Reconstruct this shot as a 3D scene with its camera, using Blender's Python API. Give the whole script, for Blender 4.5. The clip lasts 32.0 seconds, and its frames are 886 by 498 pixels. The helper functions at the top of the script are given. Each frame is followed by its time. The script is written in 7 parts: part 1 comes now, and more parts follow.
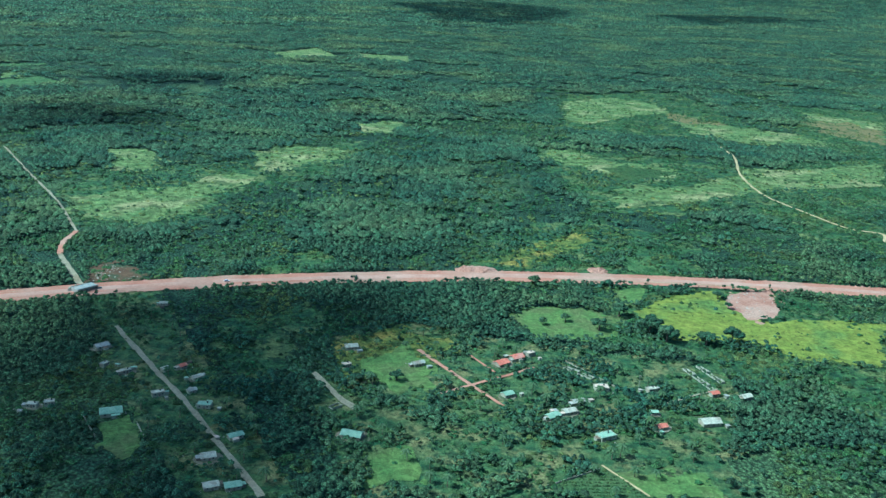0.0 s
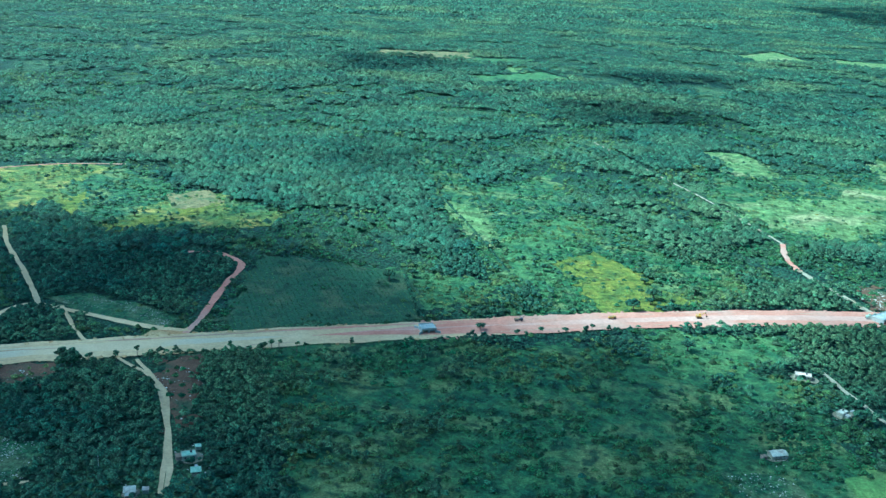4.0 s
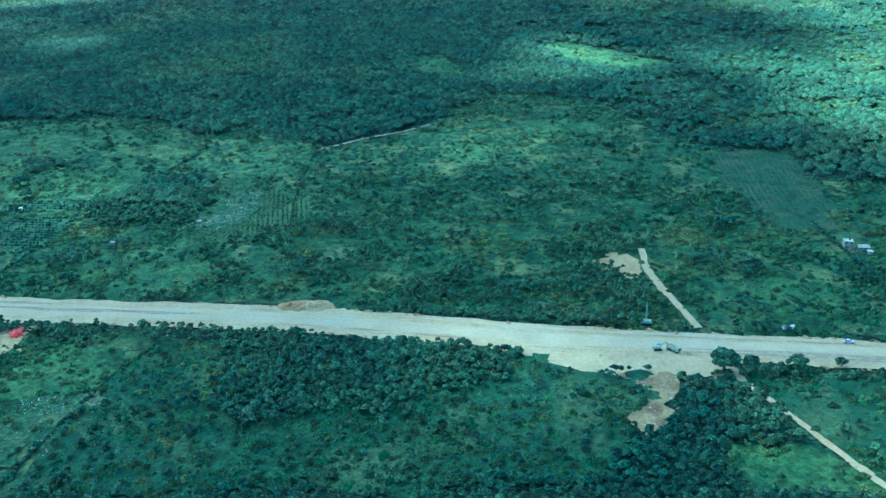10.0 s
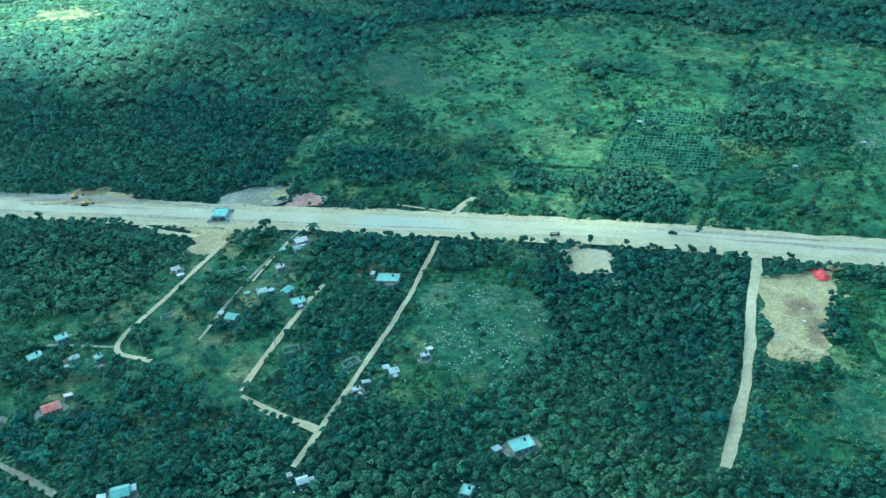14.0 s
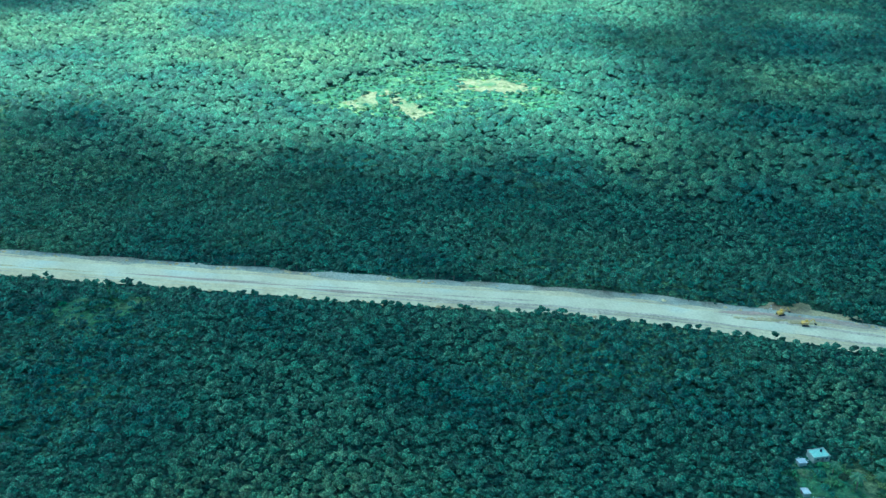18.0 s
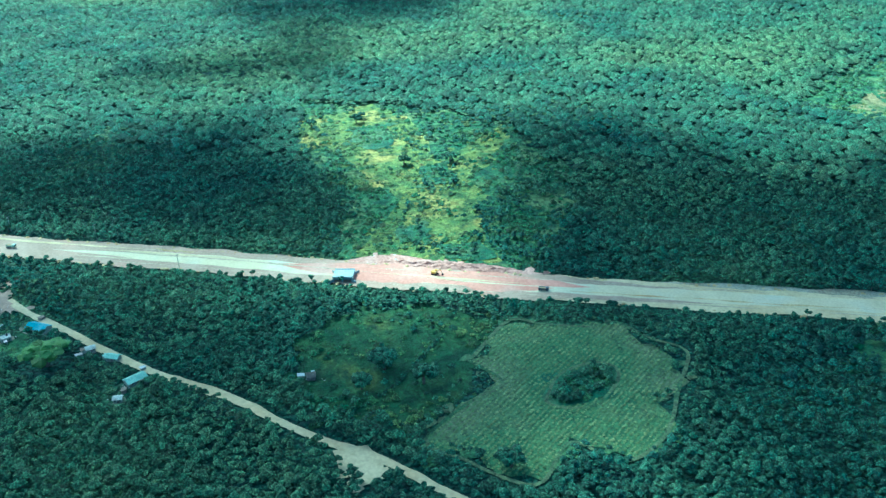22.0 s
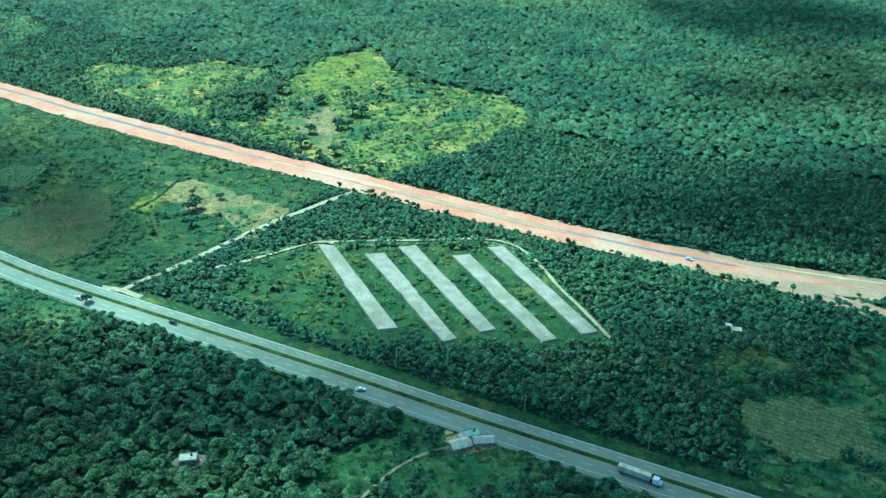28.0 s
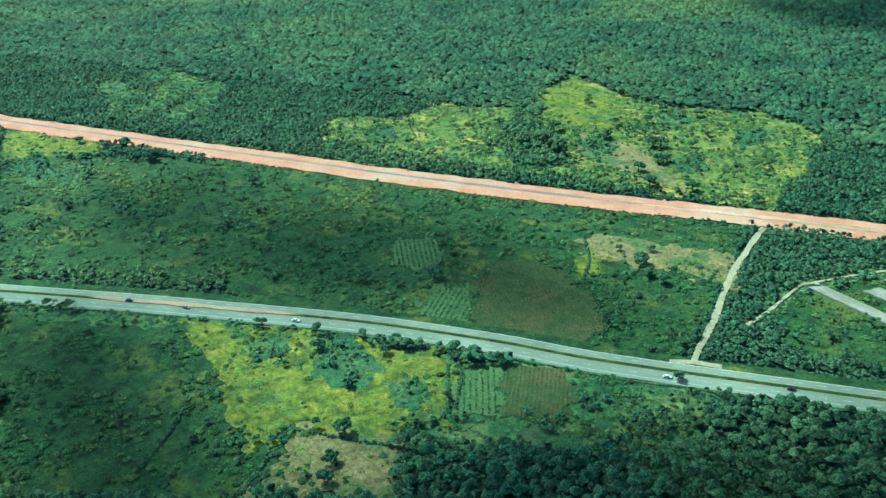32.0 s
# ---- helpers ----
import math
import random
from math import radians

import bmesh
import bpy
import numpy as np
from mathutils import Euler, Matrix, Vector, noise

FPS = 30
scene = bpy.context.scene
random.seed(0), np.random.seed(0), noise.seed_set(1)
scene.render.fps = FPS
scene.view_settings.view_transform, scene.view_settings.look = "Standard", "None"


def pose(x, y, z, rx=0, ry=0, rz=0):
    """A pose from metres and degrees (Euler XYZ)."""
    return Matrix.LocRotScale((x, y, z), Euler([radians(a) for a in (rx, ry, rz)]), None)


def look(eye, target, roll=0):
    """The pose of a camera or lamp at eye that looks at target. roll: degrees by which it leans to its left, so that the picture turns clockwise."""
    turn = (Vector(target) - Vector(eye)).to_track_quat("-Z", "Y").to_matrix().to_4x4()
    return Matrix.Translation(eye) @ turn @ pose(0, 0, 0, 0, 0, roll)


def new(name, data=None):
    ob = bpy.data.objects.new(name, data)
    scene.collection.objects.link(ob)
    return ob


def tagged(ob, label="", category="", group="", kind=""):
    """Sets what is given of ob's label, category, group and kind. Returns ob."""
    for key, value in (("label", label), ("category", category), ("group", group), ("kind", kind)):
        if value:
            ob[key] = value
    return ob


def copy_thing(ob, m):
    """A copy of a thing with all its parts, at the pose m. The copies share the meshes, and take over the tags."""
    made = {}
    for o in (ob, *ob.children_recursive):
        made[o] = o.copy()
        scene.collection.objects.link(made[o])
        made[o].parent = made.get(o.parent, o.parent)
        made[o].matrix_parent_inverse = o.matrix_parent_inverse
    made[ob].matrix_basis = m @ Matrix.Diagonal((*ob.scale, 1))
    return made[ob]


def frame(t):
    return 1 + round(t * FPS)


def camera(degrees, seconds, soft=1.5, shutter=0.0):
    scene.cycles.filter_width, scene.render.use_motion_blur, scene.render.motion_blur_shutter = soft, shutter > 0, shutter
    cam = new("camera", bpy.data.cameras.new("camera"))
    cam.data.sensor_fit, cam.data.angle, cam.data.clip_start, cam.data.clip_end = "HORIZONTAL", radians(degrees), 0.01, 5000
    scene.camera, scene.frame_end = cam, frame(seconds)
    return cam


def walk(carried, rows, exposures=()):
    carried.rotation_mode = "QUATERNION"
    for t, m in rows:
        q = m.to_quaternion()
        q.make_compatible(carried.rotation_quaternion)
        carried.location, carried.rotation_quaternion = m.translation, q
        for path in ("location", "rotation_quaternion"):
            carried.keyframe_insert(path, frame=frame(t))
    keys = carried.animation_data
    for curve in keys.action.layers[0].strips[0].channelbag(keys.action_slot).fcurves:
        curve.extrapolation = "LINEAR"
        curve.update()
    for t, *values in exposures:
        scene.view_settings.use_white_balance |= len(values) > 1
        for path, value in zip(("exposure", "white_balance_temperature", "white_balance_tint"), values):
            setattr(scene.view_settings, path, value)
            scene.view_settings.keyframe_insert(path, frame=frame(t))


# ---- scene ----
# Low flight beside a highway under construction through flat tropical forest.
cam = camera(50.5, 32.0)
# seconds, x, y, height, heading, tilt below the horizon, lean
FLIGHT = [
    (0.0, 0.00, -0.00, 89.99, -0.00, 16.49, 3.10),
    (0.5, -16.82, 1.62, 88.71, -0.71, 17.58, 4.89),
    (1.0, -33.61, 3.11, 87.44, -1.40, 18.61, 5.95),
    (1.5, -50.23, 4.64, 85.94, -0.46, 20.18, 5.51),
    (2.0, -66.24, 6.21, 84.19, 2.73, 20.77, 3.98),
    (2.5, -81.51, 8.00, 82.46, 7.02, 19.27, 3.11),
    (3.0, -96.48, 10.31, 80.56, 11.83, 17.67, 2.98),
    (3.5, -111.52, 12.10, 78.62, 16.21, 16.87, 2.89),
    (5.5, -169.39, 1.52, 76.45, 30.24, 19.98, 2.94),
    (6.0, -183.01, -2.87, 76.36, 34.28, 19.33, 2.96),
    (6.5, -196.46, -7.34, 76.02, 37.05, 19.20, 3.14),
    (7.0, -209.69, -11.95, 75.40, 39.58, 19.50, 2.59),
    (7.5, -222.28, -17.71, 74.99, 41.59, 19.50, 1.62),
    (8.0, -234.96, -23.94, 74.80, 41.73, 19.18, 0.71),
    (8.5, -246.67, -30.94, 74.93, 42.15, 19.53, -0.82),
    (9.0, -257.81, -38.43, 75.38, 44.97, 20.58, -2.29),
    (9.5, -269.15, -46.13, 75.70, 47.75, 21.99, -2.72),
    (10.0, -280.45, -53.97, 75.71, 48.78, 22.62, -1.73),
    (10.5, -291.07, -62.33, 76.32, 50.23, 22.69, -1.10),
    (11.0, -301.76, -71.54, 77.19, 51.97, 23.70, -1.89),
    (11.5, -311.91, -81.23, 78.63, 53.39, 24.95, -2.16),
    (12.0, -321.81, -91.33, 80.36, 54.66, 25.41, -2.06),
    (12.5, -332.26, -101.75, 82.01, 55.33, 25.66, -2.34),
    (13.0, -343.01, -112.73, 83.69, 55.78, 26.75, -2.91),
    (13.5, -353.90, -123.92, 85.23, 56.69, 28.38, -3.61),
    (14.0, -365.20, -135.75, 86.35, 57.56, 30.16, -4.11),
    (14.5, -377.05, -148.14, 87.18, 58.09, 31.09, -4.12),
    (16.5, -427.17, -200.83, 88.50, 56.89, 30.07, -1.28),
    (17.0, -439.54, -213.01, 87.92, 57.24, 30.00, -0.48),
    (17.5, -451.64, -224.97, 87.36, 57.99, 28.79, 0.31),
    (18.0, -463.26, -237.26, 87.04, 58.21, 26.01, 0.72),
    (18.5, -474.27, -250.36, 86.84, 59.19, 23.70, 0.80),
    (19.0, -484.63, -262.93, 86.60, 59.92, 22.53, 0.53),
    (19.5, -495.04, -275.28, 86.13, 60.82, 22.52, -0.46),
    (20.0, -505.59, -287.50, 85.62, 61.32, 22.58, -0.67),
    (20.5, -515.57, -300.13, 85.81, 60.98, 22.24, -1.17),
    (21.0, -524.91, -313.19, 86.60, 60.95, 22.67, -2.75),
    (21.5, -534.03, -326.23, 87.52, 61.57, 24.71, -2.73),
    (22.0, -543.63, -339.84, 88.26, 62.81, 26.48, -2.44),
    (22.5, -553.37, -353.94, 88.99, 63.85, 26.39, -2.75),
    (23.0, -562.71, -367.95, 89.96, 64.15, 25.29, -3.13),
    (23.5, -572.00, -381.90, 90.89, 64.29, 24.38, -2.81),
    (24.0, -581.33, -396.24, 91.82, 65.07, 24.23, -2.58),
    (24.5, -591.09, -411.13, 92.70, 66.97, 25.48, -2.86),
    (25.0, -601.54, -426.46, 93.82, 67.83, 27.59, -2.30),
    (25.5, -612.48, -442.32, 94.90, 66.09, 29.78, -1.00),
    (27.5, -654.91, -501.56, 93.02, 60.33, 28.73, 1.65),
    (28.0, -665.30, -515.43, 93.43, 59.13, 27.03, 1.66),
    (28.5, -675.94, -529.01, 93.95, 57.06, 26.72, 1.60),
    (29.0, -687.10, -542.54, 94.24, 55.60, 27.54, 1.60),
    (29.5, -698.38, -555.97, 94.45, 54.81, 29.47, 0.78),
    (30.0, -709.83, -568.89, 94.84, 53.74, 30.32, -0.28),
    (30.5, -720.81, -581.43, 95.43, 52.67, 29.65, -0.78),
    (31.0, -732.05, -594.10, 96.52, 51.28, 28.40, -0.69),
    (31.5, -743.01, -606.70, 98.01, 49.73, 27.46, -0.38),
    (32.0, -754.68, -619.75, 99.82, 49.06, 26.90, -0.61),
]
walk(cam, [(t, pose(x, y, z, 90 - tilt, 0, head) @ pose(0, 0, 0, 0, 0, lean)) for t, x, y, z, head, tilt, lean in FLIGHT],
     exposures=[(0.0, 0.12, 4180, -6), (2.0, 0.48, 4080, -9), (4.0, 0.82, 3820, -13), (6.0, 1.18, 3660, -14), (10.0, 1.58, 3730, -17), (12.0, 1.8, 3790, -18), (14.0, 1.85, 3930, -21), (17.0, 1.8, 3890, -20), (19.0, 1.55, 3710, -19), (23.0, 1.28, 3810, -23), (25.0, 1.14, 3890, -27), (28.0, 0.85, 4060, -29), (32.0, 0.62, 4460, -28)])

# ---- world and sun ----
SUN_ELEVATION, SUN_AZIMUTH = radians(50), radians(-97)      # azimuth counted from +y towards +x
world = bpy.data.worlds.new("sky")
scene.world = world
world.use_nodes = True
wn = world.node_tree.nodes
sky = wn.new("ShaderNodeTexSky")
sky.sky_type, sky.sun_disc = "NISHITA", False
sky.air_density, sky.dust_density, sky.ozone_density = 1.0, 4.0, 0.4
sky.sun_elevation, sky.sun_rotation = SUN_ELEVATION, SUN_AZIMUTH
wn["Background"].inputs["Strength"].default_value = 0.10
world.node_tree.links.new(sky.outputs[0], wn["Background"].inputs["Color"])
sun_data = bpy.data.lights.new("sun", "SUN")
sun_data.energy, sun_data.angle, sun_data.color = 5.0, radians(1.5), (1.0, 0.88, 0.69)
sun = new("sun", sun_data)
TO_SUN = Vector((math.sin(SUN_AZIMUTH) * math.cos(SUN_ELEVATION), math.cos(SUN_AZIMUTH) * math.cos(SUN_ELEVATION), math.sin(SUN_ELEVATION)))
sun.matrix_world = look(TO_SUN * 900, (0, 0, 0))


# ---- materials ----
def material(name, dark, light, size=4.0, fine=0.4, rough=0.9, bump=0.4, patch=40.0, patch_color=None, island=0.0, patch_share=0.5, metal=0.0, grain=0.28, leafy=0.0, mottle=0.0, tufts=0.0):
    """Two-scale mottled surface: broad patches, grain and relief, all at world size."""
    m = bpy.data.materials.new(name)
    m.use_nodes = True
    n, l = m.node_tree.nodes, m.node_tree.links
    b = n["Principled BSDF"]
    b.inputs["Roughness"].default_value = rough
    b.inputs["Metallic"].default_value = metal
    b.inputs["Specular IOR Level"].default_value = 0.25
    geo = n.new("ShaderNodeNewGeometry")

    def noisy(scale, detail=4.0):
        t = n.new("ShaderNodeTexNoise")
        t.inputs["Scale"].default_value, t.inputs["Detail"].default_value = scale, detail
        l.new(geo.outputs["Position"], t.inputs["Vector"])
        return t

    def ramp(src, lo, hi, a, c):
        r = n.new("ShaderNodeMapRange")
        r.inputs["From Min"].default_value, r.inputs["From Max"].default_value = lo, hi
        r.inputs["To Min"].default_value, r.inputs["To Max"].default_value = a, c
        l.new(src, r.inputs["Value"])
        return r.outputs["Result"]

    def mix(fac, a, c):
        x = n.new("ShaderNodeMix")
        x.data_type = "RGBA"
        for sock, val in ((x.inputs["A"], a), (x.inputs["B"], c)):
            if isinstance(val, tuple):
                sock.default_value = (*val, 1)
            else:
                l.new(val, sock)
        l.new(fac, x.inputs["Factor"])
        return x.outputs["Result"]

    speck = noisy(1.0 / fine, 3.0)
    broad = noisy(1.0 / size, 5.0)
    col = mix(ramp(broad.outputs["Fac"], 0.33, 0.67, 0, 1), dark, light)
    if patch_color:
        wide = noisy(1.0 / patch, 6.0)
        c0 = 0.5 + 0.3 * (0.5 - patch_share)
        col = mix(ramp(wide.outputs["Fac"], c0, c0 + 0.14, 0, 1), col, patch_color)
    if mottle:                      # ranker, darker growth in uneven clumps
        rank = noisy(1.0 / mottle, 8.0)
        col = mix(ramp(rank.outputs["Fac"], 0.52, 0.62, 0, 0.85), col, tuple(0.62 * v for v in dark))
    hs = n.new("ShaderNodeHueSaturation")
    l.new(col, hs.inputs["Color"])
    v = ramp(speck.outputs["Fac"], 0.3, 0.7, 1 - grain, 1 + grain)
    if island:
        r = n.new("ShaderNodeMath")
        r.operation = "MULTIPLY"
        l.new(v, r.inputs[0])
        l.new(ramp(geo.outputs["Random Per Island"], 0, 1, 1 - island, 1 + island), r.inputs[1])
        v = r.outputs[0]
        w = n.new("ShaderNodeTexWhiteNoise")
        w.noise_dimensions = "1D"
        l.new(geo.outputs["Random Per Island"], w.inputs["W"])
        l.new(ramp(w.outputs["Value"], 0, 1, 0.5 - island * 0.035, 0.5 + island * 0.05), hs.inputs["Hue"])
    relief = speck.outputs["Fac"]
    if leafy:                       # rounded leaf clumps; shade in the gaps between them is painted into the colour
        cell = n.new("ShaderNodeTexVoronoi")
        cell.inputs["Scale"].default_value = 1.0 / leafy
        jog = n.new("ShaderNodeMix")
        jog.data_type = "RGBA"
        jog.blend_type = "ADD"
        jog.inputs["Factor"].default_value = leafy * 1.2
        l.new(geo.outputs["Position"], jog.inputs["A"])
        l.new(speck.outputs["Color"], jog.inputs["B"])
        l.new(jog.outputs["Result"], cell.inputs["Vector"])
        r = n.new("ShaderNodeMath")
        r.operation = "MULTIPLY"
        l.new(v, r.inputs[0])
        # painted shading: clump middles lightened, gaps darkened
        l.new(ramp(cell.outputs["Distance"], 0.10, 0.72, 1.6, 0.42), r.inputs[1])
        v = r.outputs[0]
        relief = ramp(cell.outputs["Distance"], 0.0, 0.8, 1.0, 0.0)
    if tufts:                       # uneven tall growth: lit heads and shaded hollows put into the colour
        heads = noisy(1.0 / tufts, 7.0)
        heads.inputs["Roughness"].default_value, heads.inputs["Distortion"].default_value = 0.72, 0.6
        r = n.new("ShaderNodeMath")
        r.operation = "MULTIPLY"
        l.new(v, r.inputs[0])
        # shade by height: low spots darkened, high spots lightened in colour
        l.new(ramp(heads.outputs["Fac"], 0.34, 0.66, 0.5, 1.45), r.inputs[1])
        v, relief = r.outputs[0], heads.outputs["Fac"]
    l.new(v, hs.inputs["Value"])
    l.new(hs.outputs["Color"], b.inputs["Base Color"])
    if bump:
        bp = n.new("ShaderNodeBump")
        bp.inputs["Strength"].default_value, bp.inputs["Distance"].default_value = bump, leafy * 0.8 or tufts * 0.6 or fine
        l.new(relief, bp.inputs["Height"])
        l.new(bp.outputs["Normal"], b.inputs["Normal"])
    return m


M = {
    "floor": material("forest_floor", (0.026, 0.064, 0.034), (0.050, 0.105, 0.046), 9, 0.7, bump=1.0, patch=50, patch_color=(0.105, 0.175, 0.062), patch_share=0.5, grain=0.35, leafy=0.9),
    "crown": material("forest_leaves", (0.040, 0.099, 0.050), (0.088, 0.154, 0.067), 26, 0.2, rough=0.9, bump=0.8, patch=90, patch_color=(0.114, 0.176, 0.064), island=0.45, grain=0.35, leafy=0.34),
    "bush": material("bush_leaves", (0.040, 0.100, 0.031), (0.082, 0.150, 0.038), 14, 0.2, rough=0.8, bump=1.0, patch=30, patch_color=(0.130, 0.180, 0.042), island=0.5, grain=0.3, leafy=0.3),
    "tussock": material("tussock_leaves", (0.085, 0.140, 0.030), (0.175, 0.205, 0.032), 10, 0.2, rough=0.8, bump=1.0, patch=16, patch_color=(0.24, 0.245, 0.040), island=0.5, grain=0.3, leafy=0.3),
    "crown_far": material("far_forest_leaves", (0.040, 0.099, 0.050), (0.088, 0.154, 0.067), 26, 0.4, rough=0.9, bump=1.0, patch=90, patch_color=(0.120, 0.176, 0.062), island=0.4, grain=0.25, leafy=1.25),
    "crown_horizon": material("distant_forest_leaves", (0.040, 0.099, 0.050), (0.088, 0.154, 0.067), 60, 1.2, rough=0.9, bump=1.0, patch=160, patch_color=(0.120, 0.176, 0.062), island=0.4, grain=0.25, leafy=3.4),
    "bark": material("bark", (0.10, 0.075, 0.05), (0.17, 0.14, 0.10), 0.6, 0.08),
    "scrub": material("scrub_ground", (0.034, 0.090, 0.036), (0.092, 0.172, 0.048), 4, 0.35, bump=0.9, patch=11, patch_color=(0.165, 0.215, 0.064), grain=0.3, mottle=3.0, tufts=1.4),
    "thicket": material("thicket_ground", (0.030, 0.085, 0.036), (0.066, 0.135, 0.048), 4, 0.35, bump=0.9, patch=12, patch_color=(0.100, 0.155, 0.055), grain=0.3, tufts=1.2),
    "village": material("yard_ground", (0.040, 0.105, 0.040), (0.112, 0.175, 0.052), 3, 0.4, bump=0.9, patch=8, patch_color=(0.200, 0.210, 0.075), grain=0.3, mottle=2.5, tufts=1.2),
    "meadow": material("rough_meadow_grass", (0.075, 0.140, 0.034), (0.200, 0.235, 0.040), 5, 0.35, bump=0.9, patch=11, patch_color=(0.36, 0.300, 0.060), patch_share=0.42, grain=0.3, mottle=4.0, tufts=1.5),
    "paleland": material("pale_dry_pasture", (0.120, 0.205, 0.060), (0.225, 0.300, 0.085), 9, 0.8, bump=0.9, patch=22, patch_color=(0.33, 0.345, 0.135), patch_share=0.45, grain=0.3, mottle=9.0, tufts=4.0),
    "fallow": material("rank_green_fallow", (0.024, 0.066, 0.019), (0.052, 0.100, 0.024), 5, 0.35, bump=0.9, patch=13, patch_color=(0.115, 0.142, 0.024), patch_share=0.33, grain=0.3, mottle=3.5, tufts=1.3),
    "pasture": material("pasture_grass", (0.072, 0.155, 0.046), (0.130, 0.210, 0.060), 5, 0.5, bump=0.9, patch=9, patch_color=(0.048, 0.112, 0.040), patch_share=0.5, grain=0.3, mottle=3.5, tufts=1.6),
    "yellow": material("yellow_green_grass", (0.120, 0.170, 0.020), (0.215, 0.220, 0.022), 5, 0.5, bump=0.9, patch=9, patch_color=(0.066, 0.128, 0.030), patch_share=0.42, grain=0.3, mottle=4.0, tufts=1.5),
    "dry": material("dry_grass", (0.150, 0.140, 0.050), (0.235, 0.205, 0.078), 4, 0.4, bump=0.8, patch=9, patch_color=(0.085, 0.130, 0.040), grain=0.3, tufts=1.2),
    "crop": material("crop_soil", (0.060, 0.112, 0.036), (0.092, 0.145, 0.048), 5, 0.5, bump=0.6),
    "corn": material("pale_corn_stubble", (0.062, 0.122, 0.040), (0.100, 0.162, 0.050), 4, 0.4, bump=0.7, patch=20, patch_color=(0.14, 0.165, 0.066), tufts=0.9),
    "lawn": material("smooth_mown_grass", (0.098, 0.180, 0.042), (0.140, 0.218, 0.050), 5, 0.4, bump=0.5, patch=9, patch_color=(0.125, 0.165, 0.05), grain=0.2, tufts=1.6),
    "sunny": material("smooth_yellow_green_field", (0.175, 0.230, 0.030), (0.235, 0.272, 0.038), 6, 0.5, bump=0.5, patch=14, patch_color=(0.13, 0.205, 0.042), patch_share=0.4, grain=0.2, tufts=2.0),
    "hay": material("mown_hay", (0.085, 0.118, 0.045), (0.135, 0.160, 0.062), 3, 0.4, bump=0.7, patch=10, patch_color=(0.07, 0.12, 0.040), tufts=1.0),
    "cornbrown": material("ripe_brown_crop", (0.044, 0.076, 0.021), (0.070, 0.098, 0.029), 3, 0.35, bump=0.9, patch=12, patch_color=(0.088, 0.090, 0.032)),
    "orchard": material("orchard_soil", (0.060, 0.125, 0.046), (0.092, 0.160, 0.058), 5, 0.5, bump=0.6),
    "darkfield": material("ploughed_dark_field", (0.038, 0.088, 0.036), (0.064, 0.118, 0.044), 4, 0.5, bump=0.9, patch=9, patch_color=(0.085, 0.115, 0.045), mottle=4.0),
    "brown": material("bare_brown_soil", (0.092, 0.056, 0.028), (0.140, 0.092, 0.046), 3, 0.4, bump=0.8, patch=5, patch_color=(0.060, 0.085, 0.036), patch_share=0.5),
    "laterite": material("pink_laterite", (0.35, 0.180, 0.112), (0.45, 0.265, 0.175), 4, 0.5, bump=0.5, patch=12, patch_color=(0.46, 0.31, 0.21)),
    "sand": material("pale_sascab", (0.36, 0.280, 0.112), (0.47, 0.375, 0.160), 3, 0.5, bump=0.5, patch=8, patch_color=(0.35, 0.235, 0.085), grain=0.25),
    "gravel": material("stony_scrub_ground", (0.032, 0.088, 0.034), (0.080, 0.142, 0.046), 2.0, 0.4, bump=0.9, patch=7, patch_color=(0.120, 0.160, 0.064), grain=0.4, tufts=1.0),
    "cream": material("cream_road_base", (0.445, 0.360, 0.168), (0.535, 0.448, 0.222), 5, 0.6, bump=0.3, patch=18, patch_color=(0.465, 0.362, 0.165), grain=0.14),
    "grey": material("grey_unpaved_road", (0.265, 0.250, 0.150), (0.350, 0.330, 0.205), 3, 0.4, bump=0.4, patch=10, patch_color=(0.25, 0.215, 0.120)),
    "pink": material("pink_earth_road", (0.395, 0.182, 0.108), (0.485, 0.250, 0.155), 6, 0.6, bump=0.3, patch=20, patch_color=(0.440, 0.282, 0.185), grain=0.12),
    "pinkcream": material("pinkish_cream_road", (0.290, 0.212, 0.125), (0.355, 0.268, 0.164), 5, 0.5, bump=0.4, patch=15, patch_color=(0.375, 0.242, 0.145), grain=0.14),
    "asphalt": material("worn_asphalt", (0.155, 0.190, 0.135), (0.200, 0.240, 0.172), 8, 0.3, bump=0.2, patch=20, patch_color=(0.225, 0.260, 0.190), grain=0.14, rough=0.95),
    "subbase": material("pale_graded_base", (0.465, 0.395, 0.205), (0.545, 0.470, 0.252), 6, 0.4, bump=0.3, patch=16, patch_color=(0.475, 0.445, 0.270), grain=0.1),
    "darkbase": material("fresh_dark_base", (0.13, 0.145, 0.145), (0.19, 0.20, 0.20), 5, 0.4, bump=0.3, patch=16, patch_color=(0.26, 0.22, 0.19)),
    "pinkpale": material("pale_pink_earth", (0.440, 0.270, 0.180), (0.520, 0.345, 0.240), 5, 0.6, bump=0.3, patch=16, patch_color=(0.430, 0.250, 0.160), grain=0.12),
    "track": material("wheel_worn_earth", (0.33, 0.27, 0.155), (0.42, 0.345, 0.200), 4, 0.5, bump=0.3),
    "quarry": material("dug_earth", (0.31, 0.245, 0.095), (0.43, 0.345, 0.145), 3, 0.4, bump=0.7, patch=7, patch_color=(0.20, 0.14, 0.065), grain=0.3),
    "yard": material("trodden_yard", (0.16, 0.155, 0.092), (0.26, 0.24, 0.152), 2, 0.3, bump=0.5, patch=3, patch_color=(0.07, 0.11, 0.040), grain=0.3),
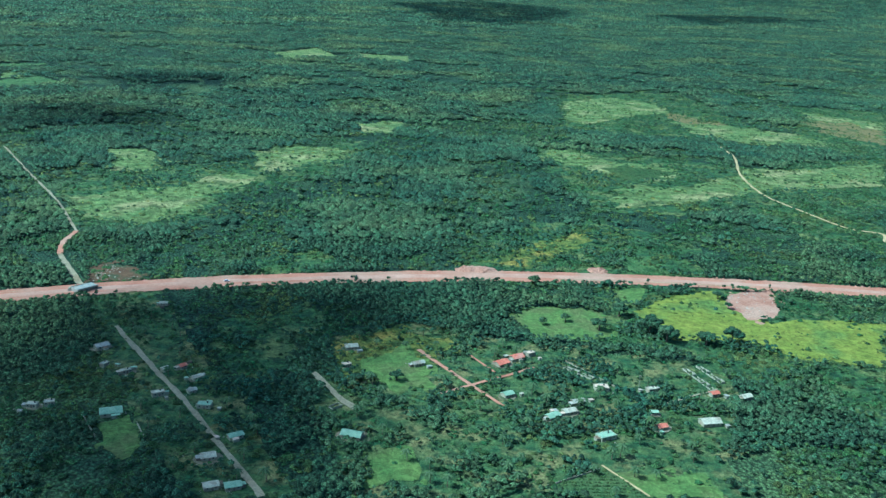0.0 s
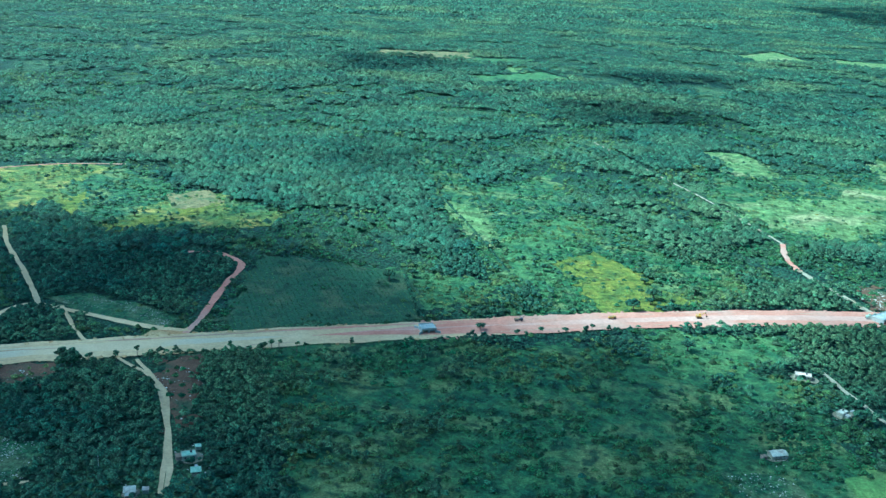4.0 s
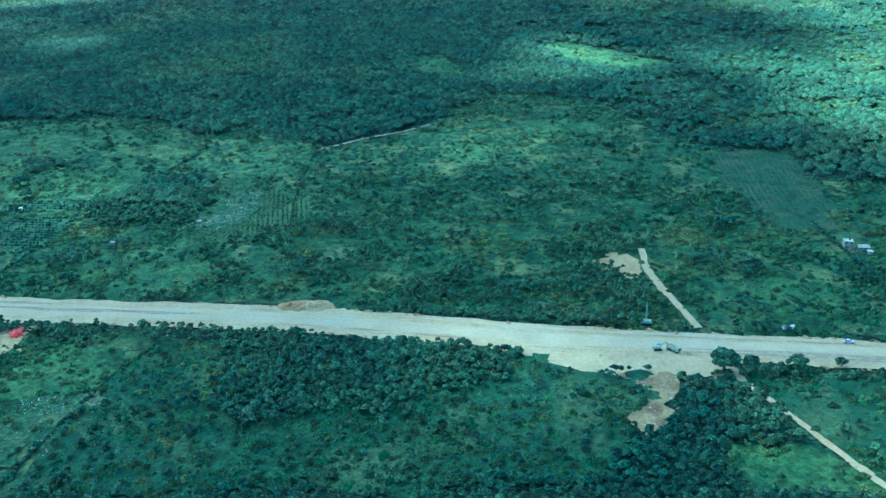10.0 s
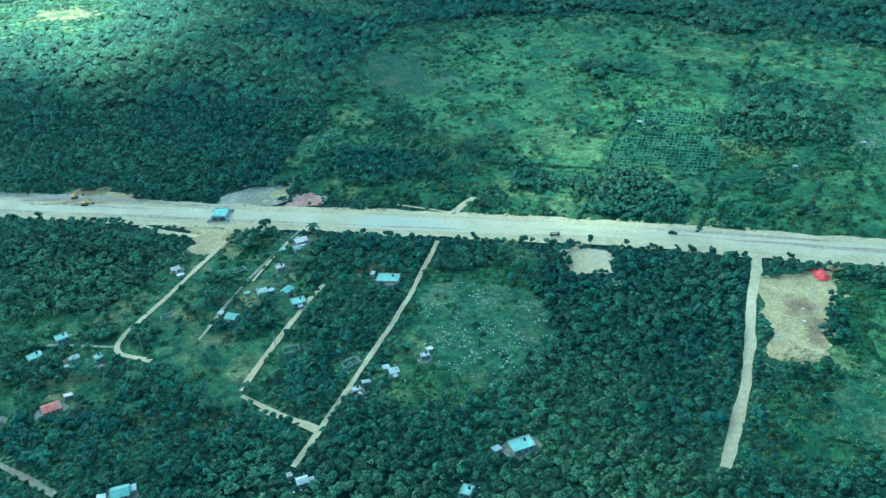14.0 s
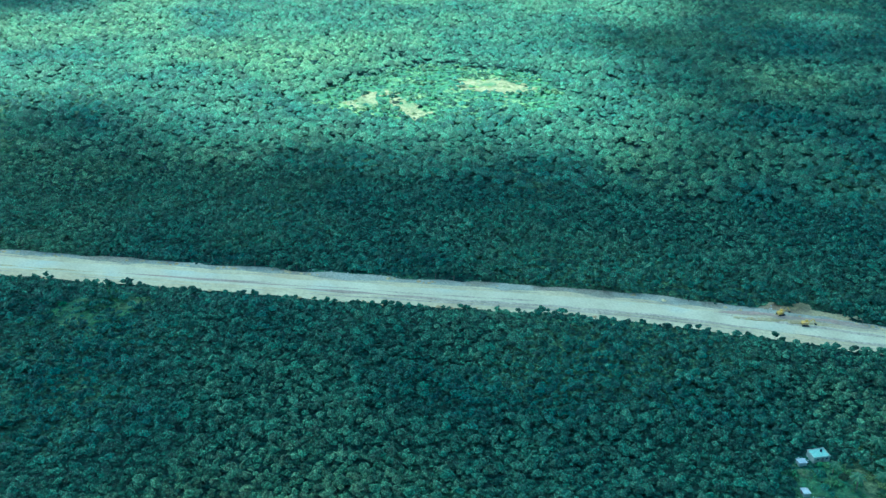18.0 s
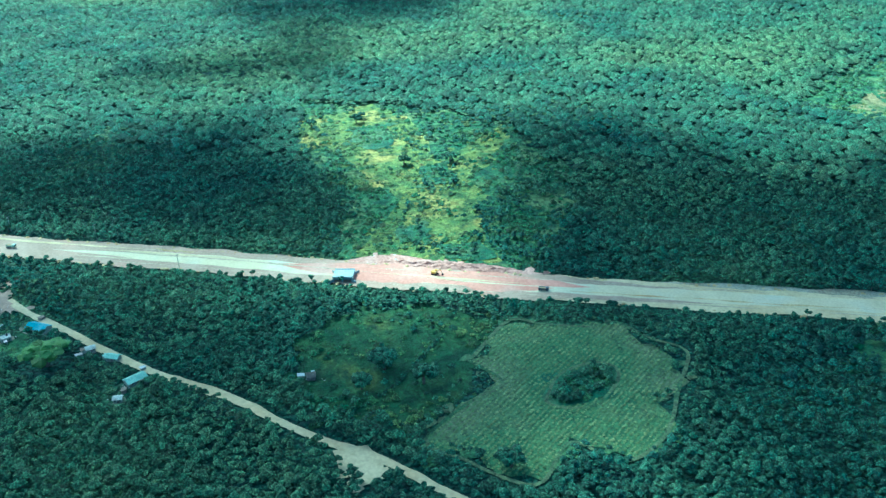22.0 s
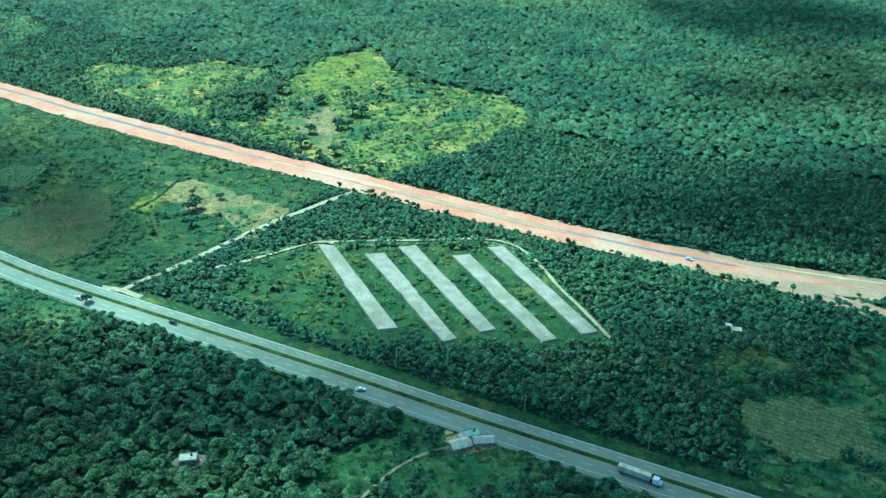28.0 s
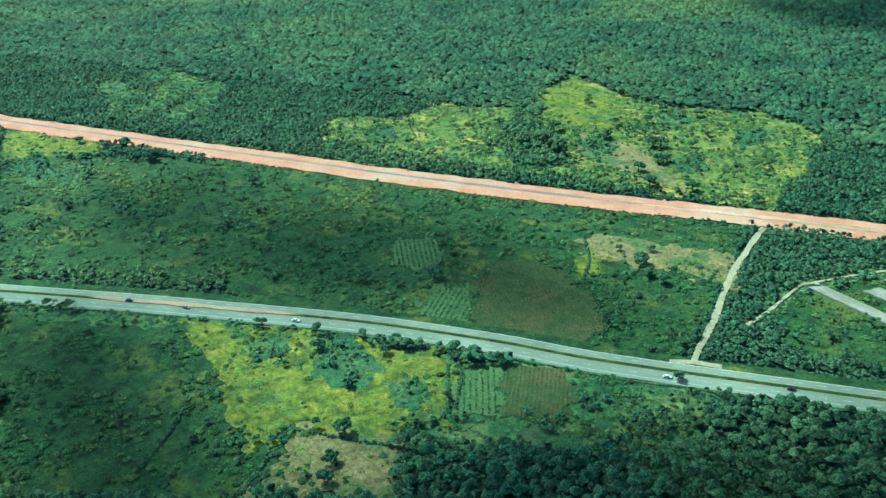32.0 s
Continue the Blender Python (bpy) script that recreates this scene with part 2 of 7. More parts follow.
    "paint_white": material("road_paint", (0.38, 0.38, 0.34), (0.48, 0.48, 0.43), 2, 0.2, bump=0.1),
    "paint_yellow": material("yellow_road_paint", (0.34, 0.27, 0.10), (0.42, 0.34, 0.14), 2, 0.2, bump=0.1),
    "slab": material("pale_limestone_platform", (0.195, 0.195, 0.148), (0.300, 0.292, 0.226), 2.2, 0.4, bump=0.4, patch=5, patch_color=(0.190, 0.200, 0.130), grain=0.22),
    "rock": material("white_limestone", (0.34, 0.335, 0.255), (0.50, 0.49, 0.383), 0.8, 0.15, island=0.3),
}
M["earth"] = M["pinkcream"]
M["spoil"] = M["grey"]
M["pad"] = M["cream"]
M["brush"] = M["thicket"]
rng = np.random.default_rng(7)


# ---- building blocks ----
def mesh_object(name, verts, faces, mat, parent=None):
    me = bpy.data.meshes.new(name)
    me.from_pydata([tuple(v) for v in verts], [], faces)
    me.materials.append(mat)
    me.update()
    ob = new(name, me)
    if parent:
        ob.parent = parent
    return ob


def polyline(nodes, step):
    """Points along a smooth curve through the nodes, and their unit normals to the left."""
    p = np.array(nodes, float)
    if len(p) > 2:
        a = np.vstack([2 * p[0] - p[1], p, 2 * p[-1] - p[-2]])
        out = []
        for i in range(len(p) - 1):
            p0, p1, p2, p3 = a[i:i + 4]
            k = max(2, int(np.linalg.norm(p2 - p1) / step))
            t = np.linspace(0, 1, k, endpoint=False)[:, None]
            out.append(0.5 * (2 * p1 + (p2 - p0) * t + (2 * p0 - 5 * p1 + 4 * p2 - p3) * t ** 2 + (3 * p1 - p0 - 3 * p2 + p3) * t ** 3))
        p = np.vstack(out + [p[-1:]])
    else:
        k = max(2, int(np.linalg.norm(p[1] - p[0]) / step))
        p = p[0] + (p[1] - p[0]) * np.linspace(0, 1, k + 1)[:, None]
    d = np.gradient(p, axis=0)
    d /= np.linalg.norm(d, axis=1)[:, None]
    return p, np.stack([-d[:, 1], d[:, 0]], 1)


def wobble(points, size, amount, seed):
    return np.array([noise.noise((x / size, y / size, seed * 7.3)) * amount for x, y in points])


def ribbon(name, nodes, left, right, z, mat, ragged=0.0, step=2.0, crown=0.0, seed=1, parent=None, taper=0.0):
    """A strip laid along a line, from left to right metres off it, with uneven edges; crown lifts its middle."""
    p, nm = polyline(nodes, step)
    a = left + wobble(p, 6, ragged * 2, seed) + wobble(p, 1.7, ragged, seed + 3)
    b = right + wobble(p, 6, ragged * 2, seed + 9) + wobble(p, 1.7, ragged, seed + 5)
    if taper:
        run = np.minimum(np.arange(len(p)), np.arange(len(p))[::-1]) * step / taper
        mid, pull = (left + right) / 2, np.clip(run, 0.02, 1)
        a, b = mid + (a - mid) * pull, mid + (b - mid) * pull
    verts, faces, k = [], [], len(p)
    for f, h in ((0, 0), (0.5, crown), (1, 0)):
        q = p + nm * (a + (b - a) * f)[:, None]
        verts += [(x, y, z + h) for x, y in q]
    for r in range(2):
        for i in range(k - 1):
            faces.append((r * k + i, (r + 1) * k + i, (r + 1) * k + i + 1, r * k + i + 1))
    return mesh_object(name, verts, faces, mat, parent)


ZONES, LANES = [], []
RANK = {"scrub": 0, "village": 0, "meadow": 1, "fallow": 1, "pasture": 1.5, "thicket": 3, "brush": 3}


def zone(kind, corners):
    ZONES.append((kind, np.array(corners, float)))


def lane(nodes, width, mat):
    LANES.append((nodes, width, mat))


def inside(points, poly):
    x, y = points[:, 0], points[:, 1]
    hit = np.zeros(len(points), bool)
    for (x0, y0), (x1, y1) in zip(poly, np.roll(poly, -1, 0)):
        c = ((y0 > y) != (y1 > y))
        if y1 != y0:
            hit ^= c & (x < (x1 - x0) * (y - y0) / (y1 - y0) + x0)
    return hit


def soft_outline(poly, seed, step=2.5, amount=1.3):
    """The polygon's edge cut into short pieces and made uneven."""
    out = []
    for a, b in zip(poly, np.roll(poly, -1, 0)):
        k = int(min(40, max(1, np.linalg.norm(b - a) / step)))
        out += [a + (b - a) * i / k for i in range(k)]
    out = np.array(out)
    c = poly.mean(0)
    d = out - c
    r = np.linalg.norm(d, axis=1)[:, None]
    return out + d / np.maximum(r, 1e-3) * (wobble(out, 7, amount * 1.6, seed) + wobble(out, 2.2, amount, seed + 2))[:, None]


# ---- the plan: land cover, tracks, the works, the highway ----
zone("village", [(-24.9, 219.6), (-8.6, 234.0), (15.2, 225.4), (37.9, 221.1), (56.9, 216.5), (74.5, 218.9), (57.1, 153.6), (-14.0, 146.4), (-25.8, 186.7)])
zone("scrub", [(128.3, 409.2), (184.9, 501.6), (251.0, 536.4), (156.7, 320.5), (143.8, 332.2), (132.8, 361.8)])
zone("scrub", [(64.8, 405.1), (113.1, 453.6), (143.0, 461.4), (143.8, 436.0), (114.9, 406.1), (72.4, 376.0)])
zone("scrub", [(-57.8, 214.9), (-51.7, 231.6), (-34.0, 243.2), (-25.8, 227.3), (-28.4, 204.9), (-43.8, 190.2)])
zone("sunny", [(55.6, 251.8), (68.9, 268.5), (84.6, 273.2), (84.3, 259.6), (91.9, 247.0), (103.6, 253.2), (126.9, 252.2), (113.0, 220.5), (93.8, 221.5), (83.9, 231.3), (72.6, 233.7), (62.9, 230.3)])
zone("laterite", [(87.9, 272.7), (102.9, 276.2), (94.2, 251.8), (87.6, 248.5), (84.5, 257.2)])
zone("lawn", [(19.0, 242.5), (28.9, 249.4), (40.5, 252.7), (47.1, 234.0), (38.7, 226.8), (24.0, 226.7)])
zone("lawn", [(51.1, 269.2), (62.0, 272.6), (55.8, 257.5), (49.1, 256.4)])
zone("dry", [(155.9, 680.6), (197.3, 614.2), (180.9, 595.5), (148.0, 625.5)])
zone("paleland", [(268.8, 722.8), (315.3, 683.5), (274.2, 589.6), (248.7, 613.1)])
zone("paleland", [(-185.4, 970.9), (-153.2, 1066.8), (-117.4, 980.1), (-164.6, 919.3)])
zone("paleland", [(-104.4, 1023.1), (-49.8, 1022.2), (-43.1, 948.6), (-92.4, 962.8)])
zone("paleland", [(-334.9, 699.7), (-320.8, 715.3), (-310.0, 681.3), (-323.2, 674.7)])
zone("scrub", [(-58.1, 281.1), (-41.7, 296.7), (-34.9, 273.6), (-54.4, 267.3)])
zone("brown", [(-104.1, 264.1), (-99.7, 270.5), (-88.9, 258.6), (-98.7, 251.8)])
zone("lawn", [(-66.9, 168.6), (-62.0, 172.9), (-55.3, 160.6), (-57.6, 155.5), (-62.3, 159.8)])
zone("crop", [(21.7, 154.1), (32.7, 161.4), (39.0, 151.8), (24.4, 150.3)])
zone("lawn", [(35.1, 159.6), (51.7, 161.3), (52.8, 153.2), (40.1, 151.9)])
zone("lawn", [(-13.6, 163.0), (-5.0, 166.2), (-2.3, 153.6), (-12.2, 148.7)])
zone("lawn", [(-17.9, 206.3), (-7.7, 218.3), (1.2, 193.0), (-8.7, 188.8)])
zone("scrub", [(-221.5, 284.6), (-215.0, 309.9), (-181.9, 305.1), (-155.9, 278.2), (-135.2, 266.1), (-125.9, 242.4), (-153.7, 225.8), (-178.7, 203.2)])
zone("lawn", [(-109.4, 160.0), (-98.4, 174.4), (-86.5, 167.3), (-91.5, 161.2), (-99.1, 152.2), (-106.3, 154.4)])
zone("pasture", [(-150.5, 210.2), (-120.6, 221.5), (-118.2, 206.8), (-131.3, 193.5), (-141.8, 191.1)])
zone("brown", [(-103.5, 266.6), (-93.9, 269.4), (-85.8, 255.6), (-101.2, 251.4)])
zone("pasture", [(-90.0, 152.9), (-81.8, 152.4), (-79.9, 137.8), (-92.1, 142.7)])
zone("scrub", [(-395.0, 149.9), (-351.8, 179.8), (-331.0, 190.6), (-294.2, 178.7), (-278.2, 154.3), (-277.4, 134.3), (-323.0, 99.5)])
zone("scrub", [(-383.8, 209.3), (-383.6, 252.5), (-347.2, 280.6), (-305.9, 260.1), (-294.3, 261.3), (-267.0, 259.9), (-267.8, 237.0), (-302.5, 214.7), (-322.9, 227.6), (-341.0, 229.0), (-352.2, 210.4), (-364.6, 199.5)])
zone("yellow", [(-304.0, 217.0), (-298.5, 232.8), (-290.3, 225.1), (-297.3, 212.2)])
zone("yellow", [(-331.2, 228.9), (-335.0, 248.4), (-316.5, 221.2)])
zone("yellow", [(-378.7, 209.1), (-373.5, 226.6), (-359.4, 208.3), (-365.5, 200.4)])
zone("yellow", [(-305.3, 251.7), (-302.0, 268.3), (-286.4, 251.2), (-290.6, 235.7)])
zone("scrub", [(-268.5, 360.7), (-245.0, 345.6), (-224.3, 322.9), (-208.2, 357.1), (-195.0, 321.8), (-182.2, 220.9), (-194.8, 233.2), (-210.7, 258.4), (-233.7, 301.1)])
zone("darkfield", [(-252.9, 217.9), (-232.0, 218.5), (-212.2, 221.9), (-197.1, 194.0), (-231.6, 167.7)])
zone("pasture", [(-229.8, 220.3), (-200.8, 223.8), (-195.3, 214.9), (-210.7, 216.0)])
zone("brown", [(-258.9, 133.9), (-250.0, 140.6), (-247.7, 134.9), (-250.0, 128.9), (-253.6, 129.0)])
zone("brown", [(-233.8, 151.2), (-227.7, 155.8), (-218.4, 139.2), (-212.9, 127.2), (-219.2, 133.8), (-227.6, 142.8)])
zone("gravel", [(-267.2, 171.3), (-251.4, 171.1), (-242.8, 170.0), (-244.6, 163.0), (-263.9, 163.4)])
zone("gravel", [(-248.6, 101.5), (-241.6, 112.9), (-228.6, 115.8), (-224.6, 107.0), (-237.5, 92.6)])
zone("sand", [(-244.6, 163.0), (-237.6, 165.9), (-237.4, 162.6), (-244.0, 158.1)])
zone("dry", [(-464.5, 752.4), (-387.5, 796.0), (-378.0, 747.5), (-444.6, 714.8)])
zone("pasture", [(-374.8, 751.8), (-333.5, 779.0), (-332.3, 737.5), (-363.3, 712.2)])
zone("pasture", [(-333.7, 635.7), (-302.8, 694.7), (-266.9, 658.6), (-316.8, 599.9)])
zone("scrub", [(-539.6, 59.5), (-532.1, 87.8), (-495.0, 93.3), (-493.7, 124.2), (-508.0, 168.5), (-475.7, 186.3), (-434.7, 167.8), (-410.7, 163.7), (-370.5, 132.0), (-342.8, 132.3), (-311.1, 129.3), (-305.2, 113.6), (-358.3, 73.4), (-409.8, 33.4), (-432.1, 16.4)])
zone("brush", [(-345.5, 63.0), (-300.6, 101.1), (-290.3, 73.7), (-315.4, 51.8)])
zone("darkfield", [(-415.7, 160.0), (-404.3, 179.1), (-363.6, 132.8), (-375.3, 123.5)])
zone("pasture", [(-582.7, 196.4), (-571.2, 203.9), (-532.9, 184.3), (-545.5, 169.8)])
zone("pasture", [(-469.3, 142.2), (-470.4, 164.9), (-448.5, 161.5), (-459.0, 142.1)])
zone("pasture", [(-476.6, 117.8), (-464.2, 123.5), (-452.8, 115.2), (-464.2, 106.5)])
zone("pasture", [(-563.0, 247.0), (-544.7, 258.7), (-488.7, 251.7), (-496.7, 227.1), (-522.8, 229.1)])
zone("sand", [(-390.3, 84.0), (-388.5, 90.6), (-384.9, 90.3), (-378.8, 82.2), (-381.9, 81.4)])
zone("sand", [(-359.5, 51.1), (-354.3, 56.3), (-348.4, 49.1), (-346.5, 41.3), (-352.6, 41.2), (-355.6, 46.2)])
zone("crop", [(-346.7, 175.9), (-332.6, 186.8), (-321.6, 157.5), (-333.6, 152.2)])
zone("crop", [(-476.1, 43.5), (-477.5, 63.1), (-456.2, 59.2), (-451.7, 40.3)])
zone("pasture", [(-552.5, 64.7), (-537.2, 68.7), (-510.2, 55.3), (-511.5, 48.2)])
zone("pasture", [(-335.7, 43.0), (-328.2, 55.2), (-315.4, 51.8), (-330.0, 39.0)])
zone("pasture", [(-362.8, 97.1), (-355.1, 105.2), (-344.5, 95.4), (-352.6, 85.6)])
zone("scrub", [(-536.1, -67.2), (-598.1, -8.1), (-613.7, 8.8), (-596.3, 44.6), (-570.6, 70.7), (-524.6, 76.7), (-517.3, 62.8), (-495.3, 26.5), (-469.2, 36.0), (-453.9, 27.3), (-433.6, 35.5), (-422.5, 27.8), (-449.7, -0.9), (-482.6, -29.1), (-513.2, -57.2)])
zone("pasture", [(-568.2, -18.6), (-592.9, 21.6), (-584.5, 52.0), (-520.7, 66.2), (-498.0, 28.9), (-512.9, 15.1), (-496.6, -9.8), (-511.1, -25.3), (-542.7, -26.2)])
zone("darkfield", [(-572.5, -23.2), (-598.1, -8.1), (-589.8, 0.7), (-562.8, -6.2), (-557.0, -15.9)])
zone("crop", [(-471.3, 38.3), (-479.1, 60.7), (-464.5, 60.8), (-453.0, 36.6), (-458.8, 27.8)])
zone("pasture", [(-459.9, 4.8), (-454.1, 19.2), (-434.0, 17.6), (-447.7, 1.5)])
zone("scrub", [(-484.6, -64.7), (-478.0, -44.3), (-455.9, -67.0), (-452.5, -76.1), (-456.1, -86.7), (-461.5, -87.3)])
zone("scrub", [(-440.2, -13.0), (-426.4, 2.1), (-407.5, 15.4), (-387.3, -17.2), (-419.0, -57.2), (-430.9, -36.3)])
zone("quarry", [(-448.0, -20.8), (-441.3, -11.3), (-427.2, -29.4), (-428.8, -34.8), (-434.7, -36.4)])
zone("pad", [(-476.2, -40.6), (-470.9, -34.2), (-464.1, -38.7), (-469.3, -44.8)])
zone("gravel", [(-423.1, -35.5), (-418.5, -27.6), (-405.2, -25.3), (-404.5, -31.8), (-414.9, -41.1)])
zone("fallow", [(-437.7, -14.2), (-431.2, -6.4), (-421.0, -9.9), (-418.9, -26.0), (-426.6, -26.4)])
zone("scrub", [(-609.8, 12.7), (-575.6, 49.3), (-510.2, -47.0), (-522.1, -55.9), (-546.2, -59.7), (-558.0, -36.0)])
zone("village", [(-523.3, -89.7), (-502.3, -58.7), (-469.7, -106.6), (-493.0, -140.0), (-504.9, -142.1), (-512.9, -153.5), (-527.4, -138.5), (-525.1, -124.8), (-510.2, -114.2)])
zone("gravel", [(-538.7, -77.0), (-532.5, -66.4), (-527.7, -73.3), (-535.3, -81.9)])
zone("gravel", [(-622.0, -173.7), (-596.5, -143.7), (-571.0, -118.2), (-570.1, -120.1), (-595.0, -146.7), (-619.0, -174.4)])
zone("sand", [(-534.2, -93.1), (-524.7, -88.3), (-520.7, -91.8), (-518.5, -87.8), (-521.2, -81.7), (-526.8, -77.4)])
zone("quarry", [(-566.8, -116.8), (-564.4, -109.0), (-559.0, -99.0), (-553.5, -94.8), (-547.9, -93.7)])
zone("laterite", [(-528.1, -68.1), (-527.9, -65.2), (-522.4, -62.1), (-521.3, -64.3)])
zone("laterite", [(-706.4, -277.7), (-705.4, -271.0), (-696.4, -261.4), (-689.4, -255.1), (-679.8, -246.4), (-687.0, -262.8), (-692.4, -271.6)])
zone("corn", [(-661.2, -275.4), (-668.7, -262.9), (-664.6, -258.2), (-659.0, -251.1), (-658.2, -246.8), (-650.9, -245.1), (-644.1, -242.7), (-636.7, -251.0), (-628.7, -260.1), (-626.9, -269.3), (-634.3, -273.4), (-629.2, -281.8), (-632.1, -285.6), (-639.1, -288.9), (-645.9, -291.4), (-650.7, -281.4), (-652.5, -274.0)])
zone("thicket", [(-644.8, -270.9), (-649.7, -264.8), (-649.8, -257.9), (-646.6, -255.7), (-642.8, -258.6), (-640.0, -265.2), (-642.4, -269.9)])
zone("fallow", [(-679.6, -291.5), (-680.0, -284.8), (-669.0, -274.4), (-671.5, -263.6), (-661.7, -276.2), (-652.7, -280.3), (-647.8, -291.9), (-654.3, -294.5), (-661.2, -303.1), (-667.9, -305.3), (-676.4, -300.2)])
zone("scrub", [(-627.6, -224.0), (-633.3, -209.1), (-622.3, -200.2), (-618.2, -212.9)])
zone("scrub", [(-730.7, -368.8), (-739.3, -350.5), (-719.9, -351.2), (-707.0, -357.7), (-692.9, -352.3), (-682.4, -361.5), (-693.3, -380.1), (-735.9, -377.2)])
zone("pasture", [(-710.6, -357.0), (-706.2, -343.2), (-694.5, -349.2), (-689.7, -360.9)])
zone("hay", [(-744.4, -411.6), (-749.4, -405.5), (-748.2, -396.4), (-740.9, -389.5), (-731.9, -393.6), (-722.3, -391.0), (-725.1, -397.9), (-731.5, -403.3), (-740.0, -410.6)])
zone("scrub", [(-767.0, -401.0), (-752.6, -390.1), (-753.0, -372.1), (-729.0, -345.6), (-712.0, -358.0), (-701.5, -383.8), (-716.9, -404.5), (-727.2, -413.8), (-735.9, -418.7), (-757.2, -399.7)])
zone("pasture", [(-715.9, -355.2), (-707.2, -337.1), (-698.2, -346.4), (-692.5, -362.1), (-702.8, -362.6)])
zone("fallow", [(-825.4, -469.4), (-834.1, -460.4), (-835.4, -445.8), (-818.4, -410.0), (-794.1, -409.5), (-776.5, -412.2), (-778.0, -424.0), (-787.8, -439.7), (-796.3, -453.8), (-801.3, -459.4)])
zone("pasture", [(-769.6, -457.7), (-759.2, -448.5), (-750.1, -450.5), (-756.0, -464.2), (-765.3, -481.2), (-768.7, -474.5)])
zone("scrub", [(-762.0, -404.7), (-762.6, -390.1), (-752.5, -386.7), (-747.9, -396.2), (-755.7, -410.8)])
zone("fallow", [(-1007.1, -515.4), (-962.6, -480.3), (-897.4, -446.3), (-862.0, -428.4), (-838.5, -485.8), (-867.3, -507.5), (-890.5, -522.3), (-914.2, -539.0)])
zone("cornbrown", [(-873.5, -508.9), (-883.5, -497.2), (-889.6, -484.3), (-881.6, -478.5), (-870.1, -479.4), (-855.9, -489.3), (-854.0, -494.3), (-860.1, -502.3)])
zone("dry", [(-885.9, -461.3), (-874.7, -451.8), (-857.3, -443.7), (-851.5, -447.7), (-847.8, -456.2), (-865.4, -461.6), (-875.1, -467.4)])
zone("yellow", [(-879.0, -472.6), (-878.4, -466.9), (-869.9, -472.3), (-872.9, -476.3)])
zone("yellow", [(-904.0, -541.6), (-872.1, -522.1), (-857.3, -528.9), (-855.8, -544.5), (-861.7, -552.3)])
zone("scrub", [(-1088.7, -498.6), (-1089.3, -467.1), (-1054.9, -462.3), (-1021.6, -489.3), (-1052.4, -506.0)])
zone("yellow", [(-1060.9, -539.7), (-1026.4, -517.5), (-1017.2, -525.0), (-1033.1, -549.0)])
zone("scrub", [(-945.6, -578.0), (-918.3, -552.9), (-867.4, -520.0), (-833.1, -495.7), (-826.1, -491.8), (-822.0, -510.8), (-854.1, -544.4), (-859.6, -569.1), (-885.4, -598.0)])
zone("yellow", [(-915.7, -551.7), (-891.5, -534.7), (-867.4, -521.4), (-858.5, -527.9), (-870.6, -553.6), (-869.9, -561.9), (-885.8, -558.2)])
zone("crop", [(-865.6, -519.5), (-859.2, -515.2), (-848.1, -526.7), (-855.0, -531.0)])
zone("cornbrown", [(-859.0, -515.0), (-850.4, -506.8), (-841.1, -517.2), (-847.8, -526.3)])
zone("darkfield", [(-843.3, -526.7), (-836.0, -519.2), (-833.0, -522.6), (-840.2, -529.9)])
zone("dry", [(-868.6, -554.9), (-853.6, -544.8), (-845.0, -552.8), (-859.6, -569.1)])
zone("fallow", [(-1026.2, -551.2), (-1000.5, -535.4), (-947.0, -555.2), (-959.8, -573.3)])
zone("scrub", [(-706.6, -280.0), (-730.8, -268.1), (-788.7, -259.2), (-814.0, -247.3), (-789.4, -220.2), (-760.5, -205.8), (-725.5, -210.8), (-691.4, -234.3), (-683.5, -247.5), (-695.8, -265.1)])
zone("scrub", [(-729.2, -127.3), (-744.2, -87.1), (-739.7, -60.8), (-716.9, -45.7), (-689.1, -49.6), (-677.3, -66.9), (-698.4, -79.8), (-687.3, -105.5), (-704.5, -118.6)])
zone("meadow", [(-800.0, -251.8), (-799.8, -231.2), (-788.3, -228.7), (-767.8, -250.4), (-776.5, -263.9)])
zone("scrub", [(-484.6, -45.5), (-479.9, -43.3), (-460.9, -58.4), (-451.5, -74.8), (-455.0, -74.9)])
zone("scrub", [(-150.8, 353.3), (-149.2, 397.1), (-98.0, 430.4), (-46.8, 499.6), (-44.6, 425.1), (-84.2, 369.3), (-89.8, 315.4), (-122.0, 301.4)])
zone("scrub", [(42.0, 509.5), (117.1, 498.3), (159.9, 479.9), (139.1, 411.7), (94.6, 371.5), (59.7, 368.5)])
zone("scrub", [(80.5, 744.7), (193.6, 811.8), (203.0, 620.7), (136.3, 556.7), (71.0, 576.5)])
zone("scrub", [(271.1, 754.9), (344.9, 751.3), (242.8, 517.6), (211.8, 560.8)])
zone("scrub", [(6.8, 280.9), (12.8, 314.1), (37.2, 346.0), (63.9, 351.6), (89.5, 321.8), (81.3, 288.2)])
zone("scrub", [(45.2, 276.3), (90.5, 275.8), (133.5, 267.3), (97.6, 185.2), (74.7, 205.4), (58.5, 223.9), (40.8, 221.5)])
zone("fallow", [(-1018.4, -529.7), (-975.1, -498.6), (-929.1, -539.3), (-947.0, -559.1)])
zone("scrub", [(-777.0, -458.3), (-751.1, -436.1), (-740.1, -434.3), (-762.0, -458.9)])
zone("scrub", [(-172.1, 190.6), (-150.2, 199.2), (-116.9, 196.8), (-105.4, 165.4), (-104.0, 137.0), (-106.1, 117.9), (-131.6, 113.8)])
zone("pad", [(-650.7, -304.5), (-649.3, -299.6), (-640.3, -299.3), (-641.1, -304.1), (-646.7, -305.2)])
zone("gravel", [(-128.6, 153.9), (-119.5, 158.0), (-109.8, 147.1), (-113.7, 140.6), (-121.6, 141.1)])
